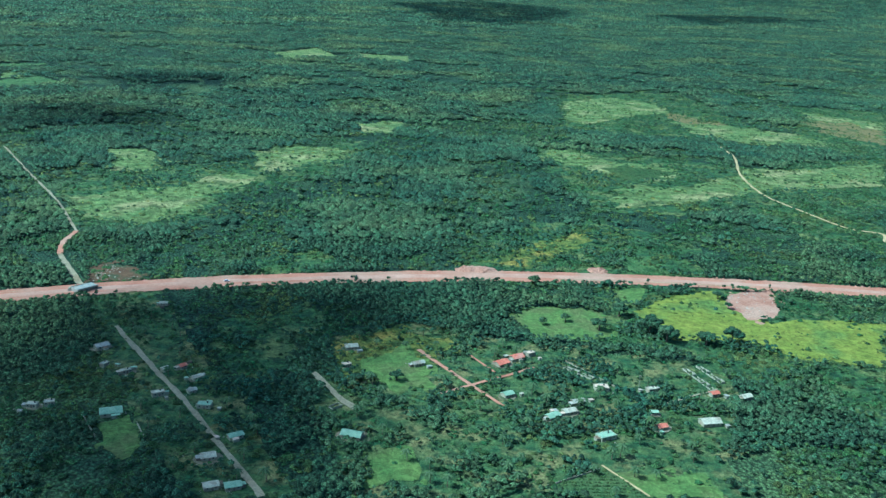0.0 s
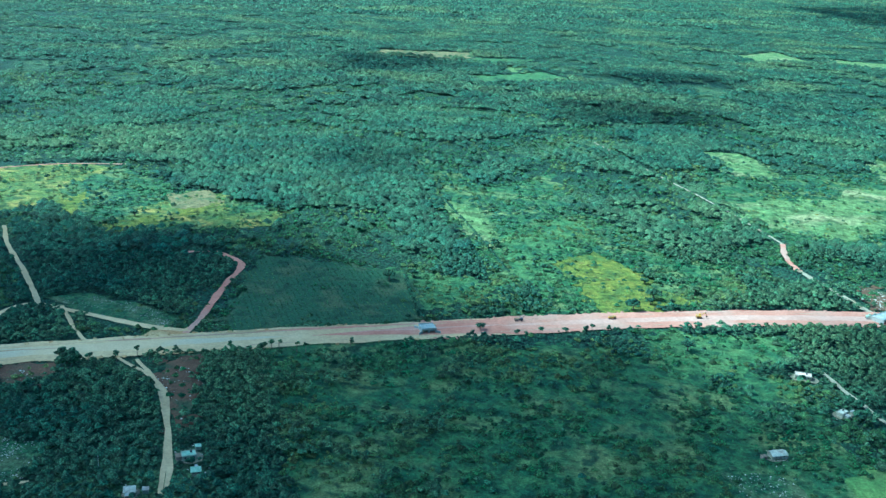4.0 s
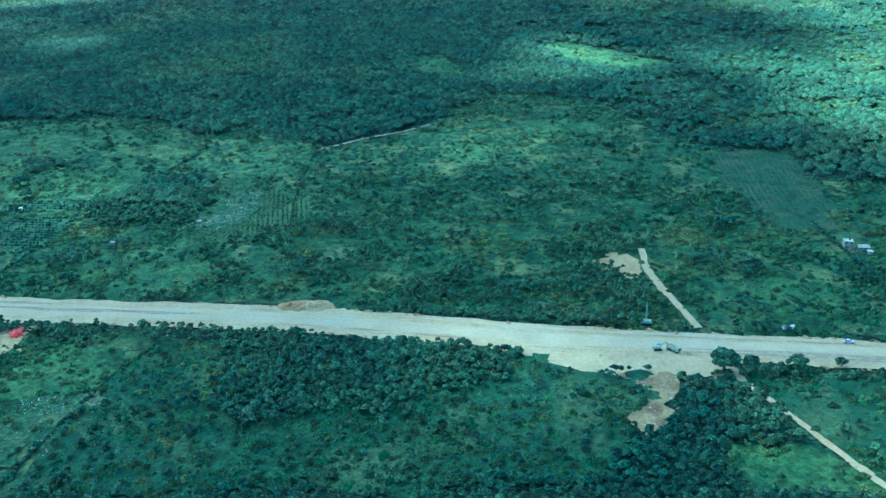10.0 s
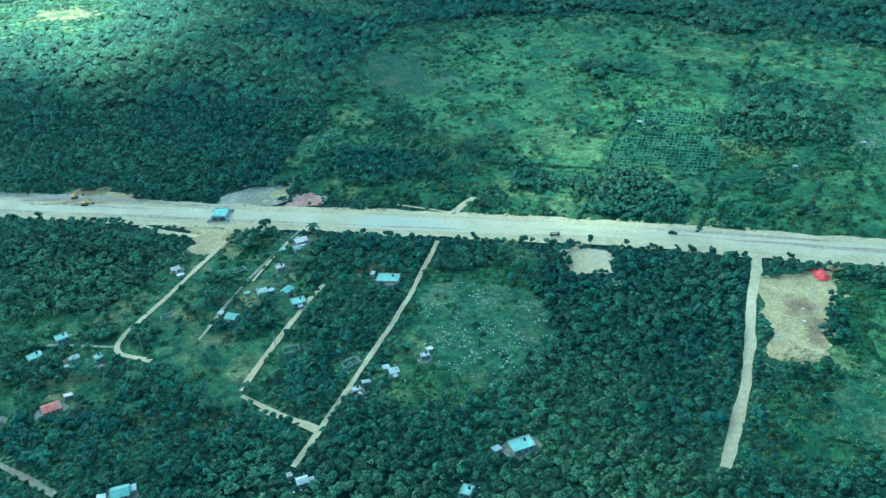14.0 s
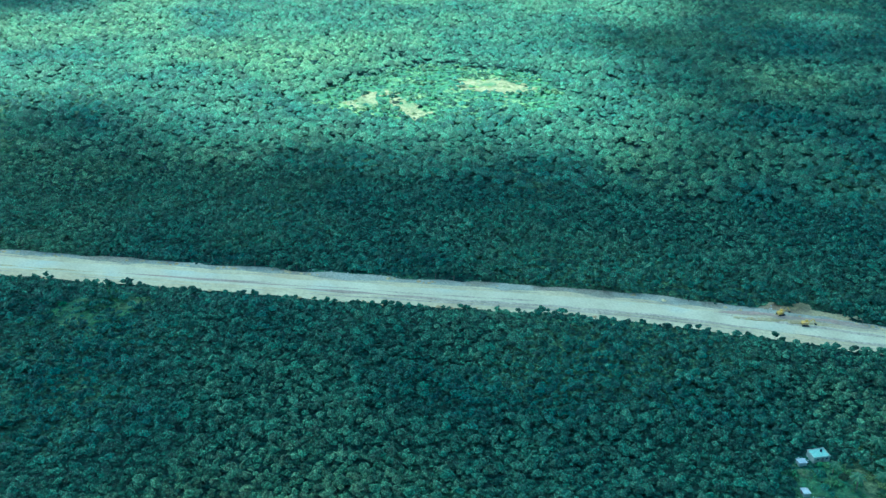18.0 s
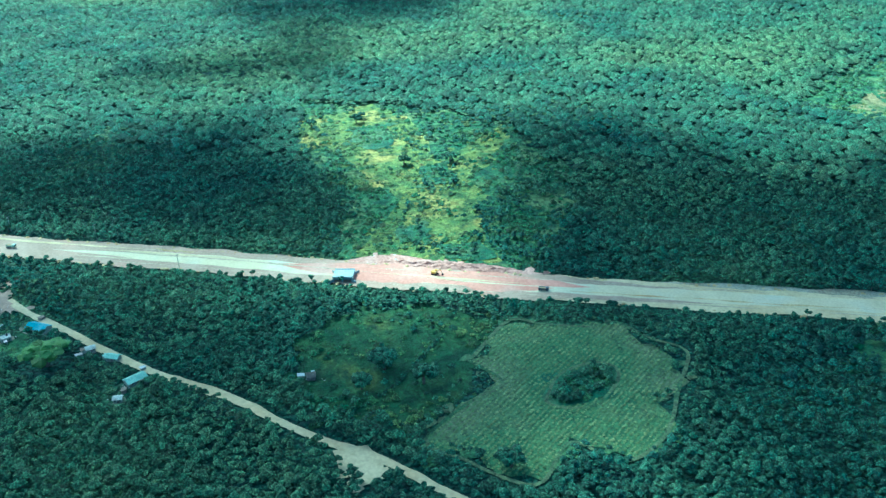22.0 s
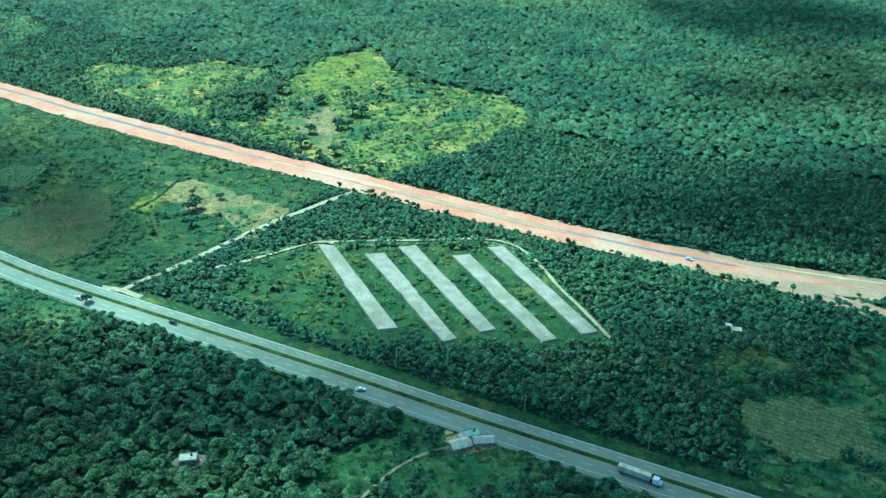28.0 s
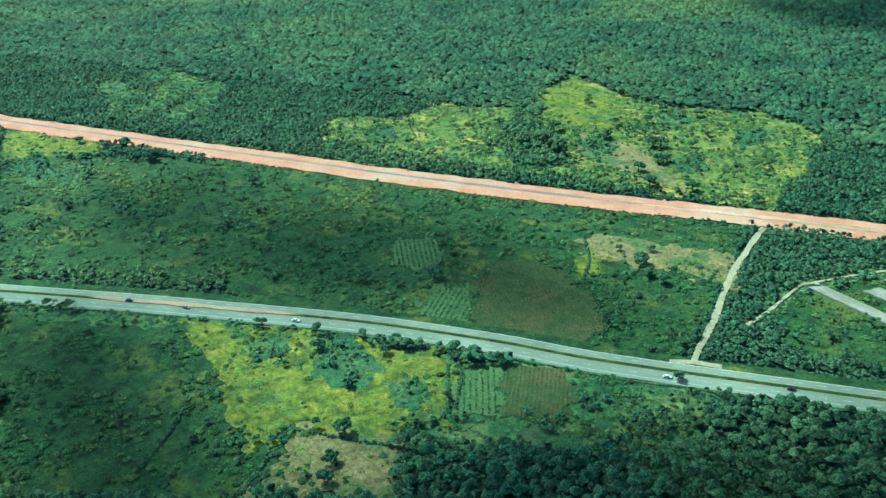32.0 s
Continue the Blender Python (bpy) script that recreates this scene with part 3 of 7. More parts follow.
zone("earth", [(-793.6, -373.3), (-783.4, -366.7), (-773.8, -361.6), (-765.6, -360.2), (-754.2, -353.6), (-752.3, -353.1), (-740.8, -346.3), (-728.5, -341.7), (-721.4, -340.5), (-722.6, -343.2), (-729.6, -346.5), (-743.1, -353.4), (-761.7, -363.0), (-782.5, -374.1)])
zone("thicket", [(-772.9, -361.8), (-760.2, -351.8), (-754.7, -353.5), (-766.2, -360.1)])
zone("gravel", [(-482.2, -66.3), (-471.9, -52.4), (-459.1, -56.3), (-453.3, -68.3), (-458.8, -75.1), (-465.8, -76.7)])
zone("fallow", [(-710.6, -357.0), (-707.6, -348.9), (-699.4, -345.1), (-690.9, -351.9), (-693.7, -359.3)])
zone("meadow", [(-26.0, 217.8), (-9.8, 231.6), (3.7, 219.7), (-6.6, 197.4), (-22.1, 197.0)])
zone("thicket", [(-496.4, 27.7), (-503.2, 37.4), (-501.7, 45.3), (-491.8, 53.3), (-481.7, 47.4), (-480.3, 35.4), (-484.9, 27.4)])
zone("gravel", [(-479.9, 43.8), (-483.0, 54.4), (-476.4, 59.0), (-463.6, 47.1), (-461.3, 37.6), (-468.2, 34.3)])
zone("gravel", [(-417.7, -20.5), (-411.6, -11.2), (-392.9, -5.8), (-385.7, -15.1), (-396.4, -29.2)])
zone("scrub", [(-225.3, 171.1), (-203.0, 189.7), (-159.9, 186.1), (-139.0, 128.9), (-183.5, 115.1)])
zone("pasture", [(-469.4, 14.3), (-458.0, 30.0), (-440.7, 7.0), (-445.5, 2.3), (-455.5, -2.0)])
zone("pasture", [(-512.4, -20.0), (-531.6, -4.1), (-531.0, 7.5), (-514.8, 3.5), (-498.1, -10.7), (-506.2, -20.6)])
zone("thicket", [(-490.3, -16.3), (-486.5, -8.9), (-475.7, -11.2), (-469.1, -18.4), (-479.7, -24.8)])
zone("thicket", [(-505.7, -29.7), (-505.2, -22.8), (-498.3, -22.2), (-494.2, -27.0), (-500.0, -32.8)])
zone("village", [(-97.5, 242.2), (-82.7, 249.5), (-42.6, 184.6), (-23.8, 145.4), (-42.2, 143.6), (-70.2, 186.8)])
zone("paleland", [(-144.4, 342.7), (-134.4, 356.4), (-121.6, 364.5), (-106.0, 373.5), (-101.7, 402.7), (-84.1, 401.4), (-82.9, 384.6), (-93.6, 361.2), (-94.9, 333.6), (-103.8, 315.6), (-118.4, 312.5), (-131.7, 321.4)])
zone("paleland", [(-94.6, 451.7), (-79.1, 475.0), (-53.2, 476.4), (-52.0, 442.3), (-66.5, 431.4), (-73.3, 410.2), (-84.1, 413.6)])
zone("paleland", [(-161.9, 439.3), (-144.7, 444.4), (-127.0, 421.3), (-129.4, 403.9), (-144.5, 397.4)])
zone("paleland", [(-57.6, 542.5), (-37.1, 578.0), (-25.6, 559.8), (-33.7, 530.4), (-48.8, 519.7)])
zone("meadow", [(14.2, 292.4), (34.8, 317.7), (53.7, 340.5), (53.7, 325.0), (41.7, 308.6), (32.5, 290.8), (17.6, 285.1)])
zone("paleland", [(48.5, 493.6), (66.6, 507.2), (83.9, 480.2), (113.1, 466.3), (104.1, 437.4), (84.9, 435.1), (73.6, 449.0), (56.0, 465.1)])
zone("crop", [(74.6, 456.0), (90.2, 465.9), (111.8, 460.4), (104.7, 440.1), (85.1, 436.4)])
zone("paleland", [(85.2, 705.4), (126.3, 752.1), (153.3, 729.6), (157.9, 680.0), (122.2, 650.4), (88.6, 603.7), (75.6, 618.3)])
zone("paleland", [(70.3, 392.7), (91.9, 416.4), (115.2, 428.0), (156.4, 477.9), (192.0, 487.5), (239.8, 515.7), (214.7, 452.5), (161.7, 433.4), (110.6, 398.9), (87.8, 383.5), (72.7, 378.2)])
zone("paleland", [(146.5, 636.0), (189.8, 626.7), (227.4, 605.1), (226.7, 564.2), (187.2, 557.9), (158.7, 578.8)])
zone("dry", [(251.4, 673.1), (286.5, 680.2), (296.2, 638.8), (272.1, 583.8), (250.5, 608.2)])
zone("pasture", [(57.4, 297.8), (70.5, 307.3), (85.8, 306.8), (74.3, 289.2), (57.4, 286.3)])
zone("scrub", [(-55.4, 280.9), (-41.2, 292.9), (-34.7, 278.7), (-48.0, 269.5)])
zone("paleland", [(77.3, 412.9), (93.1, 422.5), (112.3, 421.4), (95.8, 398.6), (77.9, 394.4)])
zone("yellow", [(-180.2, 253.5), (-172.7, 264.4), (-160.8, 252.8), (-143.1, 235.2), (-148.5, 224.1), (-159.8, 217.8), (-171.5, 233.0)])
zone("pasture", [(-201.1, 260.3), (-195.7, 284.4), (-178.9, 303.9), (-175.4, 267.6), (-179.5, 253.8), (-172.2, 232.7), (-174.4, 217.9), (-188.0, 236.7)])
zone("paleland", [(-233.2, 298.2), (-216.7, 293.0), (-199.5, 260.9), (-200.3, 254.4), (-213.6, 268.3)])
zone("pasture", [(-218.8, 214.7), (-207.9, 223.8), (-192.1, 227.5), (-183.5, 214.5), (-197.6, 200.8), (-207.7, 203.2)])
zone("quarry", [(-289.6, 88.1), (-291.0, 93.2), (-288.7, 100.1), (-281.7, 105.3), (-275.8, 106.2), (-271.3, 101.9), (-270.5, 97.0), (-267.4, 89.7), (-269.5, 85.8), (-275.2, 83.2), (-280.8, 83.9), (-285.7, 85.4)])
zone("brown", [(-284.1, 86.3), (-287.4, 91.7), (-281.8, 98.5), (-276.4, 105.2), (-273.2, 101.8), (-277.1, 95.5), (-275.9, 88.6), (-279.4, 86.1)])
zone("gravel", [(-279.6, 84.2), (-276.1, 88.9), (-272.6, 95.3), (-267.6, 90.6), (-269.8, 86.1), (-275.1, 83.7)])
zone("fallow", [(-275.3, 93.7), (-272.6, 100.8), (-269.1, 98.2), (-269.4, 91.9), (-272.1, 92.3)])
zone("meadow", [(-383.8, 210.2), (-375.5, 229.4), (-385.6, 254.0), (-371.7, 269.0), (-351.1, 282.1), (-344.1, 246.1), (-331.8, 237.1), (-332.8, 220.1), (-344.2, 213.0), (-342.9, 205.8), (-355.7, 205.8), (-367.2, 198.6)])
zone("meadow", [(-305.1, 215.9), (-306.6, 241.9), (-307.9, 263.3), (-295.6, 266.3), (-281.4, 246.6), (-266.4, 261.2), (-262.7, 246.2), (-272.3, 233.4), (-286.3, 234.2), (-289.2, 219.2)])
zone("dry", [(-306.8, 255.1), (-303.9, 267.3), (-290.2, 258.3), (-292.6, 247.5), (-299.6, 244.7)])
zone("pasture", [(-318.7, 109.7), (-318.5, 121.5), (-310.8, 137.0), (-297.5, 136.3), (-291.9, 126.2), (-304.3, 117.0)])
zone("gravel", [(-275.9, 166.4), (-270.1, 173.9), (-256.4, 171.2), (-245.0, 171.4), (-247.7, 163.4), (-259.8, 162.1)])
zone("brush", [(-422.4, 4.5), (-412.3, 11.4), (-372.7, 44.7), (-354.1, 50.9), (-342.3, 28.8), (-395.4, -32.3)])
zone("thicket", [(-411.5, 10.8), (-398.3, 29.3), (-385.2, 41.0), (-372.2, 44.0), (-370.4, 37.2), (-374.1, 28.4), (-373.7, 15.5), (-380.9, 11.6), (-385.3, 0.3), (-398.6, 0.7)])
zone("scrub", [(-535.6, -71.7), (-548.5, -59.2), (-560.2, -40.9), (-578.4, -23.9), (-597.5, -8.4), (-571.9, -16.9), (-552.4, -32.2), (-546.8, -44.8), (-541.1, -57.9), (-530.1, -67.4)])
zone("gravel", [(-548.5, -59.2), (-555.8, -47.0), (-556.5, -42.4), (-550.4, -46.2), (-545.0, -55.2)])
zone("pasture", [(-520.0, -17.2), (-529.4, 4.6), (-513.4, 0.4), (-512.7, 6.4), (-495.9, -8.8), (-501.2, -17.0), (-508.7, -21.0)])
zone("pasture", [(-454.5, -0.4), (-459.9, 7.9), (-458.8, 21.0), (-449.3, 20.2), (-442.3, 10.5), (-445.3, 1.9)])
zone("fallow", [(-547.8, -197.8), (-546.9, -193.4), (-536.2, -181.2), (-528.0, -173.6), (-522.2, -176.7), (-522.0, -182.2), (-534.7, -200.4)])
zone("sand", [(-544.8, -193.9), (-542.4, -190.4), (-539.6, -191.5), (-541.5, -194.2)])
zone("sand", [(-532.7, -191.4), (-534.3, -188.9), (-531.2, -186.9), (-529.0, -188.0), (-530.8, -191.0)])
zone("sand", [(-526.7, -187.2), (-525.7, -183.2), (-522.9, -183.5), (-525.5, -187.2)])
zone("brown", [(-524.1, -175.8), (-524.0, -167.8), (-527.1, -162.3), (-524.0, -160.6), (-521.0, -163.9), (-519.6, -169.7), (-518.7, -174.2), (-520.6, -176.6)])
zone("dry", [(-718.4, -116.2), (-723.1, -102.1), (-711.1, -108.6), (-710.6, -115.9)])
zone("dry", [(-725.1, -98.0), (-714.7, -98.1), (-693.8, -99.6), (-691.2, -105.6), (-705.8, -104.7)])
zone("dry", [(-719.4, -72.3), (-717.8, -59.4), (-702.3, -55.5), (-697.1, -62.9), (-706.9, -70.7), (-712.3, -75.6)])
zone("meadow", [(-708.5, -275.7), (-720.1, -263.8), (-729.3, -255.5), (-745.9, -255.9), (-763.3, -255.6), (-780.6, -258.2), (-795.2, -254.6), (-797.8, -243.5), (-785.1, -225.9), (-745.8, -235.7), (-762.4, -206.6), (-749.9, -212.7), (-734.3, -232.1), (-718.6, -239.4), (-701.3, -250.1), (-689.4, -251.3), (-696.2, -264.2)])
zone("meadow", [(-986.2, -468.9), (-999.5, -454.1), (-983.5, -441.0), (-985.8, -419.5), (-966.9, -406.1), (-956.2, -415.5), (-947.4, -432.6), (-935.2, -446.6), (-959.0, -460.6)])
zone("meadow", [(-968.9, -390.4), (-979.2, -361.5), (-947.9, -367.7), (-928.7, -365.0), (-905.4, -348.4), (-885.8, -354.9), (-871.5, -383.5), (-868.2, -403.3), (-862.1, -416.2), (-884.7, -425.2), (-913.8, -436.9), (-933.4, -448.4), (-942.8, -434.7), (-945.7, -412.1)])
zone("thicket", [(-947.3, -430.4), (-945.2, -413.9), (-931.8, -415.7), (-918.4, -428.2), (-922.5, -439.0), (-930.9, -441.8)])
zone("yellow", [(-965.5, -391.3), (-974.4, -366.9), (-945.2, -374.0), (-931.1, -388.5), (-936.1, -401.7), (-948.2, -406.9)])
zone("dry", [(-932.2, -408.9), (-920.9, -403.9), (-897.9, -412.3), (-887.4, -421.5), (-906.5, -421.6), (-925.3, -419.2)])
zone("fallow", [(-940.5, -579.7), (-911.5, -552.6), (-892.0, -544.8), (-880.5, -557.8), (-867.1, -561.4), (-859.3, -569.3), (-885.0, -598.1)])
zone("crop", [(-904.9, -505.4), (-914.2, -496.3), (-907.9, -489.3), (-898.4, -494.1), (-897.9, -499.6)])
zone("crop", [(-883.9, -515.4), (-890.9, -505.6), (-887.0, -497.5), (-879.0, -503.3), (-877.1, -511.3)])
zone("fallow", [(-682.7, -298.5), (-687.7, -289.5), (-687.8, -282.1), (-681.8, -272.4), (-676.5, -268.9), (-670.6, -264.9), (-663.8, -274.3), (-658.1, -277.6), (-655.9, -285.7), (-656.6, -293.9), (-661.7, -300.9), (-667.6, -302.2), (-675.3, -299.6)])
zone("pasture", [(-767.6, -461.8), (-767.9, -453.6), (-760.9, -449.5), (-755.6, -442.5), (-751.7, -451.4), (-754.2, -461.5), (-759.6, -466.0)])
zone("sand", [(-765.6, -453.8), (-763.7, -448.8), (-760.7, -447.6), (-761.0, -452.5), (-763.0, -454.8)])
zone("spoil", [(-538.3, -79.8), (-538.2, -72.9), (-533.1, -65.8), (-527.9, -70.3), (-527.7, -76.4), (-535.9, -81.4)])
zone("laterite", [(-528.0, -67.0), (-527.4, -64.2), (-522.5, -61.7), (-520.7, -65.1), (-524.9, -70.3)])
zone("sand", [(-526.4, -88.0), (-520.7, -92.4), (-517.9, -90.1), (-521.5, -83.8), (-523.6, -82.3)])
lane([(-537.4, -97.1), (-531.5, -94.3), (-525.3, -89.1), (-522.9, -83.0)], 1.3, "cream")
zone("brush", [(-890.3, -535.5), (-887.5, -529.2), (-876.5, -532.0), (-870.5, -539.1), (-875.4, -541.9), (-883.7, -540.0)])
zone("brush", [(-899.2, -546.8), (-896.3, -539.5), (-889.9, -541.0), (-891.6, -548.8)])
zone("brush", [(-868.5, -534.2), (-866.4, -529.2), (-859.7, -532.2), (-862.4, -537.7)])
zone("brush", [(-931.2, -415.1), (-928.7, -405.1), (-917.8, -407.6), (-916.4, -419.6)])
zone("brush", [(-931.5, -376.5), (-927.0, -367.4), (-916.6, -372.7), (-919.4, -383.6)])
zone("brush", [(-902.1, -404.1), (-899.3, -394.3), (-890.5, -404.2), (-894.6, -411.7)])
zone("brush", [(-903.6, -370.4), (-899.2, -361.7), (-890.0, -370.4), (-894.1, -381.9)])
zone("brush", [(-982.3, -455.5), (-978.3, -447.4), (-967.9, -451.2), (-969.9, -460.6)])
zone("brush", [(-1025.7, -551.4), (-1032.7, -539.3), (-1013.4, -531.7), (-998.2, -539.6), (-1006.6, -548.7)])
zone("brush", [(-716.1, -262.9), (-715.1, -256.1), (-707.0, -259.0), (-708.0, -265.5)])
zone("brush", [(-784.0, -245.5), (-779.6, -235.1), (-763.5, -239.8), (-765.0, -249.4)])
zone("brush", [(-704.2, -259.6), (-699.6, -251.5), (-690.1, -250.7), (-696.3, -261.3)])
zone("brush", [(-745.1, -241.4), (-745.0, -234.6), (-733.7, -237.7), (-733.2, -246.4)])
zone("brush", [(-544.0, 37.0), (-540.6, 44.3), (-530.2, 37.9), (-531.8, 29.6)])
zone("brush", [(-566.5, -11.1), (-566.3, -0.8), (-552.0, -1.9), (-550.6, -12.7)])
zone("brush", [(-565.9, 24.9), (-568.0, 34.3), (-553.7, 30.3), (-553.1, 20.3)])
zone("pad", [(-382.4, 45.5), (-374.4, 44.8), (-369.6, 42.8), (-351.9, 56.5), (-347.2, 62.2), (-351.5, 70.1), (-367.2, 58.3)])
zone("quarry", [(-359.2, 49.6), (-352.9, 56.2), (-349.1, 53.5), (-348.1, 48.8), (-344.6, 47.6), (-346.5, 41.2), (-351.2, 39.8), (-354.0, 44.8)])
zone("orchard", [(-494.9, -10.3), (-506.5, 1.9), (-491.0, 20.4), (-479.4, 6.1)])
zone("orchard", [(-508.5, 8.0), (-513.6, 14.7), (-502.0, 26.4), (-497.2, 20.5)])
zone("thicket", [(-491.9, 23.4), (-504.5, 42.4), (-499.5, 55.1), (-480.0, 48.0), (-471.1, 33.1), (-479.2, 25.3)])
zone("gravel", [(-421.1, -39.6), (-422.9, -32.4), (-415.4, -26.3), (-405.3, -24.0), (-402.8, -28.2), (-409.9, -40.8), (-415.7, -43.5)])
zone("spoil", [(-508.0, -135.0), (-505.6, -133.0), (-504.6, -131.6), (-503.8, -134.6), (-506.1, -135.6)])
zone("sand", [(-526.8, -180.5), (-526.0, -178.8), (-522.5, -178.6), (-523.6, -180.2)])
zone("sand", [(-532.6, -71.1), (-534.0, -63.1), (-530.4, -67.2), (-530.0, -72.0)])
zone("fallow", [(-534.2, -167.6), (-532.1, -161.3), (-526.9, -158.4), (-526.6, -162.2), (-527.3, -165.4)])
zone("thicket", [(-494.1, 27.2), (-503.1, 39.2), (-500.4, 48.1), (-478.5, 44.4), (-471.1, 35.4), (-476.4, 29.5), (-483.6, 26.2)])
zone("thicket", [(-540.7, -56.1), (-543.8, -47.5), (-534.7, -38.7), (-525.0, -33.5), (-516.6, -39.0), (-519.1, -48.4), (-527.1, -55.4)])
zone("thicket", [(-485.3, -27.3), (-488.7, -19.6), (-483.0, -10.9), (-474.4, -8.9), (-469.9, -16.7), (-477.0, -24.9)])
zone("thicket", [(-549.3, 24.4), (-548.4, 32.4), (-536.5, 33.2), (-536.6, 23.8)])
zone("paleland", [(-517.7, -17.1), (-523.3, -4.3), (-507.9, 1.4), (-498.4, -9.3), (-512.1, -18.9)])
zone("paleland", [(-546.6, 51.2), (-534.3, 61.8), (-522.2, 62.3), (-521.3, 54.2), (-534.3, 47.3)])
zone("pasture", [(-460.3, 3.7), (-460.6, 18.1), (-453.3, 26.5), (-441.5, 25.6), (-436.6, 14.6), (-447.9, 4.6)])
zone("pasture", [(-431.4, -18.0), (-432.1, -8.1), (-422.8, -2.4), (-415.0, -8.0), (-416.5, -19.1), (-422.7, -24.4)])
zone("gravel", [(-421.5, -38.1), (-420.9, -32.1), (-414.8, -24.6), (-406.9, -22.0), (-401.3, -30.0), (-407.8, -39.9), (-414.8, -43.3)])
lane([(-81.1, 219.8), (-66.9, 199.7), (-52.1, 179.3), (-40.8, 162.2), (-32.8, 150.4), (-29.4, 144.9)], 1.25, "grey")
lane([(-99.0, 245.3), (-118.2, 275.9)], 1.6, "grey")
lane([(-118.2, 275.9), (-121.8, 287.8), (-122.8, 301.3)], 1.8, "pink")
lane([(-122.8, 301.3), (-145.6, 340.5), (-175.4, 384.3), (-208.3, 433.8)], 1.0, "grey")
lane([(-28.1, 198.4), (-21.5, 187.2), (-16.6, 180.9)], 1.6, "grey")
lane([(-4.8, 215.1), (8.0, 196.0), (14.8, 186.1)], 0.95, "pink")
lane([(1.2, 190.7), (8.0, 196.0), (16.9, 202.7), (23.3, 207.8)], 0.85, "pink")
lane([(8.0, 213.3), (13.7, 203.9)], 0.6, "pink")
lane([(40.1, 151.9), (32.9, 162.5)], 0.5, "cream")
lane([(51.7, 192.0), (65.5, 201.1)], 0.6, "grey")
lane([(167.1, 344.2), (171.1, 357.0), (160.3, 363.2), (151.2, 388.7), (143.7, 418.4), (146.1, 462.2), (156.6, 509.6), (157.5, 548.1)], 1.2, "cream")
lane([(-112.9, 205.0), (-102.3, 186.4)], 1.0, "grey")
lane([(-237.8, 148.3), (-228.2, 141.4), (-217.0, 129.5), (-208.7, 118.9), (-204.2, 111.8)], 0.9, "cream")
lane([(-111.0, 201.5), (-95.1, 175.1), (-85.6, 164.7)], 0.8, "grey")
lane([(-237.3, 163.3), (-240.7, 175.5), (-246.8, 192.0), (-250.8, 206.0), (-257.7, 211.2), (-264.9, 212.8), (-270.1, 208.5)], 1.6, "pink")
lane([(-275.6, 134.7), (-277.3, 147.1), (-278.2, 158.4), (-275.0, 162.6), (-266.3, 162.7), (-247.1, 162.9), (-237.2, 164.8)], 1.7, "cream")
lane([(-275.0, 162.6), (-282.2, 168.5), (-297.3, 180.6), (-313.1, 192.3), (-326.7, 204.9)], 1.2, "cream")
lane([(-270.0, 164.0), (-253.1, 151.2), (-241.3, 147.1), (-226.7, 140.8), (-215.5, 127.5), (-204.5, 110.8)], 0.8, "cream")
lane([(-287.2, 113.7), (-282.3, 104.8)], 1.0, "cream")
lane([(-345.2, 212.4), (-356.5, 215.3), (-374.1, 230.0)], 1.0, "pink")
lane([(-385.0, 251.1), (-368.8, 272.5), (-348.1, 285.8)], 1.0, "pink")
lane([(-240.5, 91.3), (-232.2, 99.0), (-223.9, 105.7)], 0.8, "cream")
lane([(-359.3, 72.6), (-368.6, 78.7), (-378.0, 84.7), (-387.7, 94.1)], 1.4, "cream")
lane([(-346.4, 63.4), (-335.9, 59.7), (-322.6, 54.3), (-315.4, 51.8)], 1.3, "cream")
lane([(-496.5, 88.7), (-495.8, 107.1), (-493.7, 117.9), (-493.4, 132.7)], 1.2, "grey")
lane([(-421.3, -60.0), (-430.8, -45.0), (-442.0, -30.3), (-450.9, -18.3), (-455.0, -12.5)], 1.6, "cream")
lane([(-493.4, -55.2), (-480.0, -70.9), (-470.0, -84.3), (-460.4, -97.7), (-456.1, -103.9)], 0.85, "cream")
lane([(-460.4, -97.7), (-470.0, -102.0)], 1.3, "cream")
lane([(-475.4, -102.7), (-482.4, -94.7), (-489.6, -85.2), (-493.9, -78.9)], 0.75, "cream")
lane([(-500.5, -47.0), (-503.3, -39.8)], 1.5, "cream")
lane([(-510.9, -53.3), (-500.9, -46.8)], 0.5, "cream")
lane([(-521.8, -83.6), (-508.6, -101.6), (-499.2, -114.0), (-491.6, -110.9)], 0.9, "cream")
lane([(-514.6, -72.7), (-509.6, -80.5), (-504.5, -88.1), (-499.5, -94.4), (-492.8, -101.9)], 0.6, "grey")
lane([(-491.6, -82.7), (-476.7, -101.7)], 0.8, "cream")
lane([(-474.4, -103.1), (-469.2, -101.4), (-464.4, -99.8), (-459.9, -98.1)], 0.75, "cream")
lane([(-497.6, -148.6), (-499.1, -142.4), (-484.2, -136.6), (-471.0, -131.1)], 1.0, "grey")
lane([(-629.6, -292.4), (-637.7, -295.8), (-645.8, -299.5), (-651.9, -303.5), (-659.9, -308.1), (-667.6, -311.6), (-676.8, -316.8), (-687.1, -323.3), (-697.3, -328.6), (-709.3, -334.0), (-719.1, -338.7), (-727.4, -342.0)], 1.7, "cream")
lane([(-835.9, -487.2), (-841.7, -472.5), (-850.2, -453.2), (-855.8, -437.0), (-859.0, -425.5)], 1.4, "grey")
lane([(-835.4, -441.8), (-837.9, -444.8), (-836.5, -460.8), (-836.6, -468.1)], 0.8, "grey")
lane([(-837.9, -444.8), (-829.5, -426.7), (-818.0, -407.3), (-794.1, -409.5), (-776.5, -412.2)], 0.7, "grey")
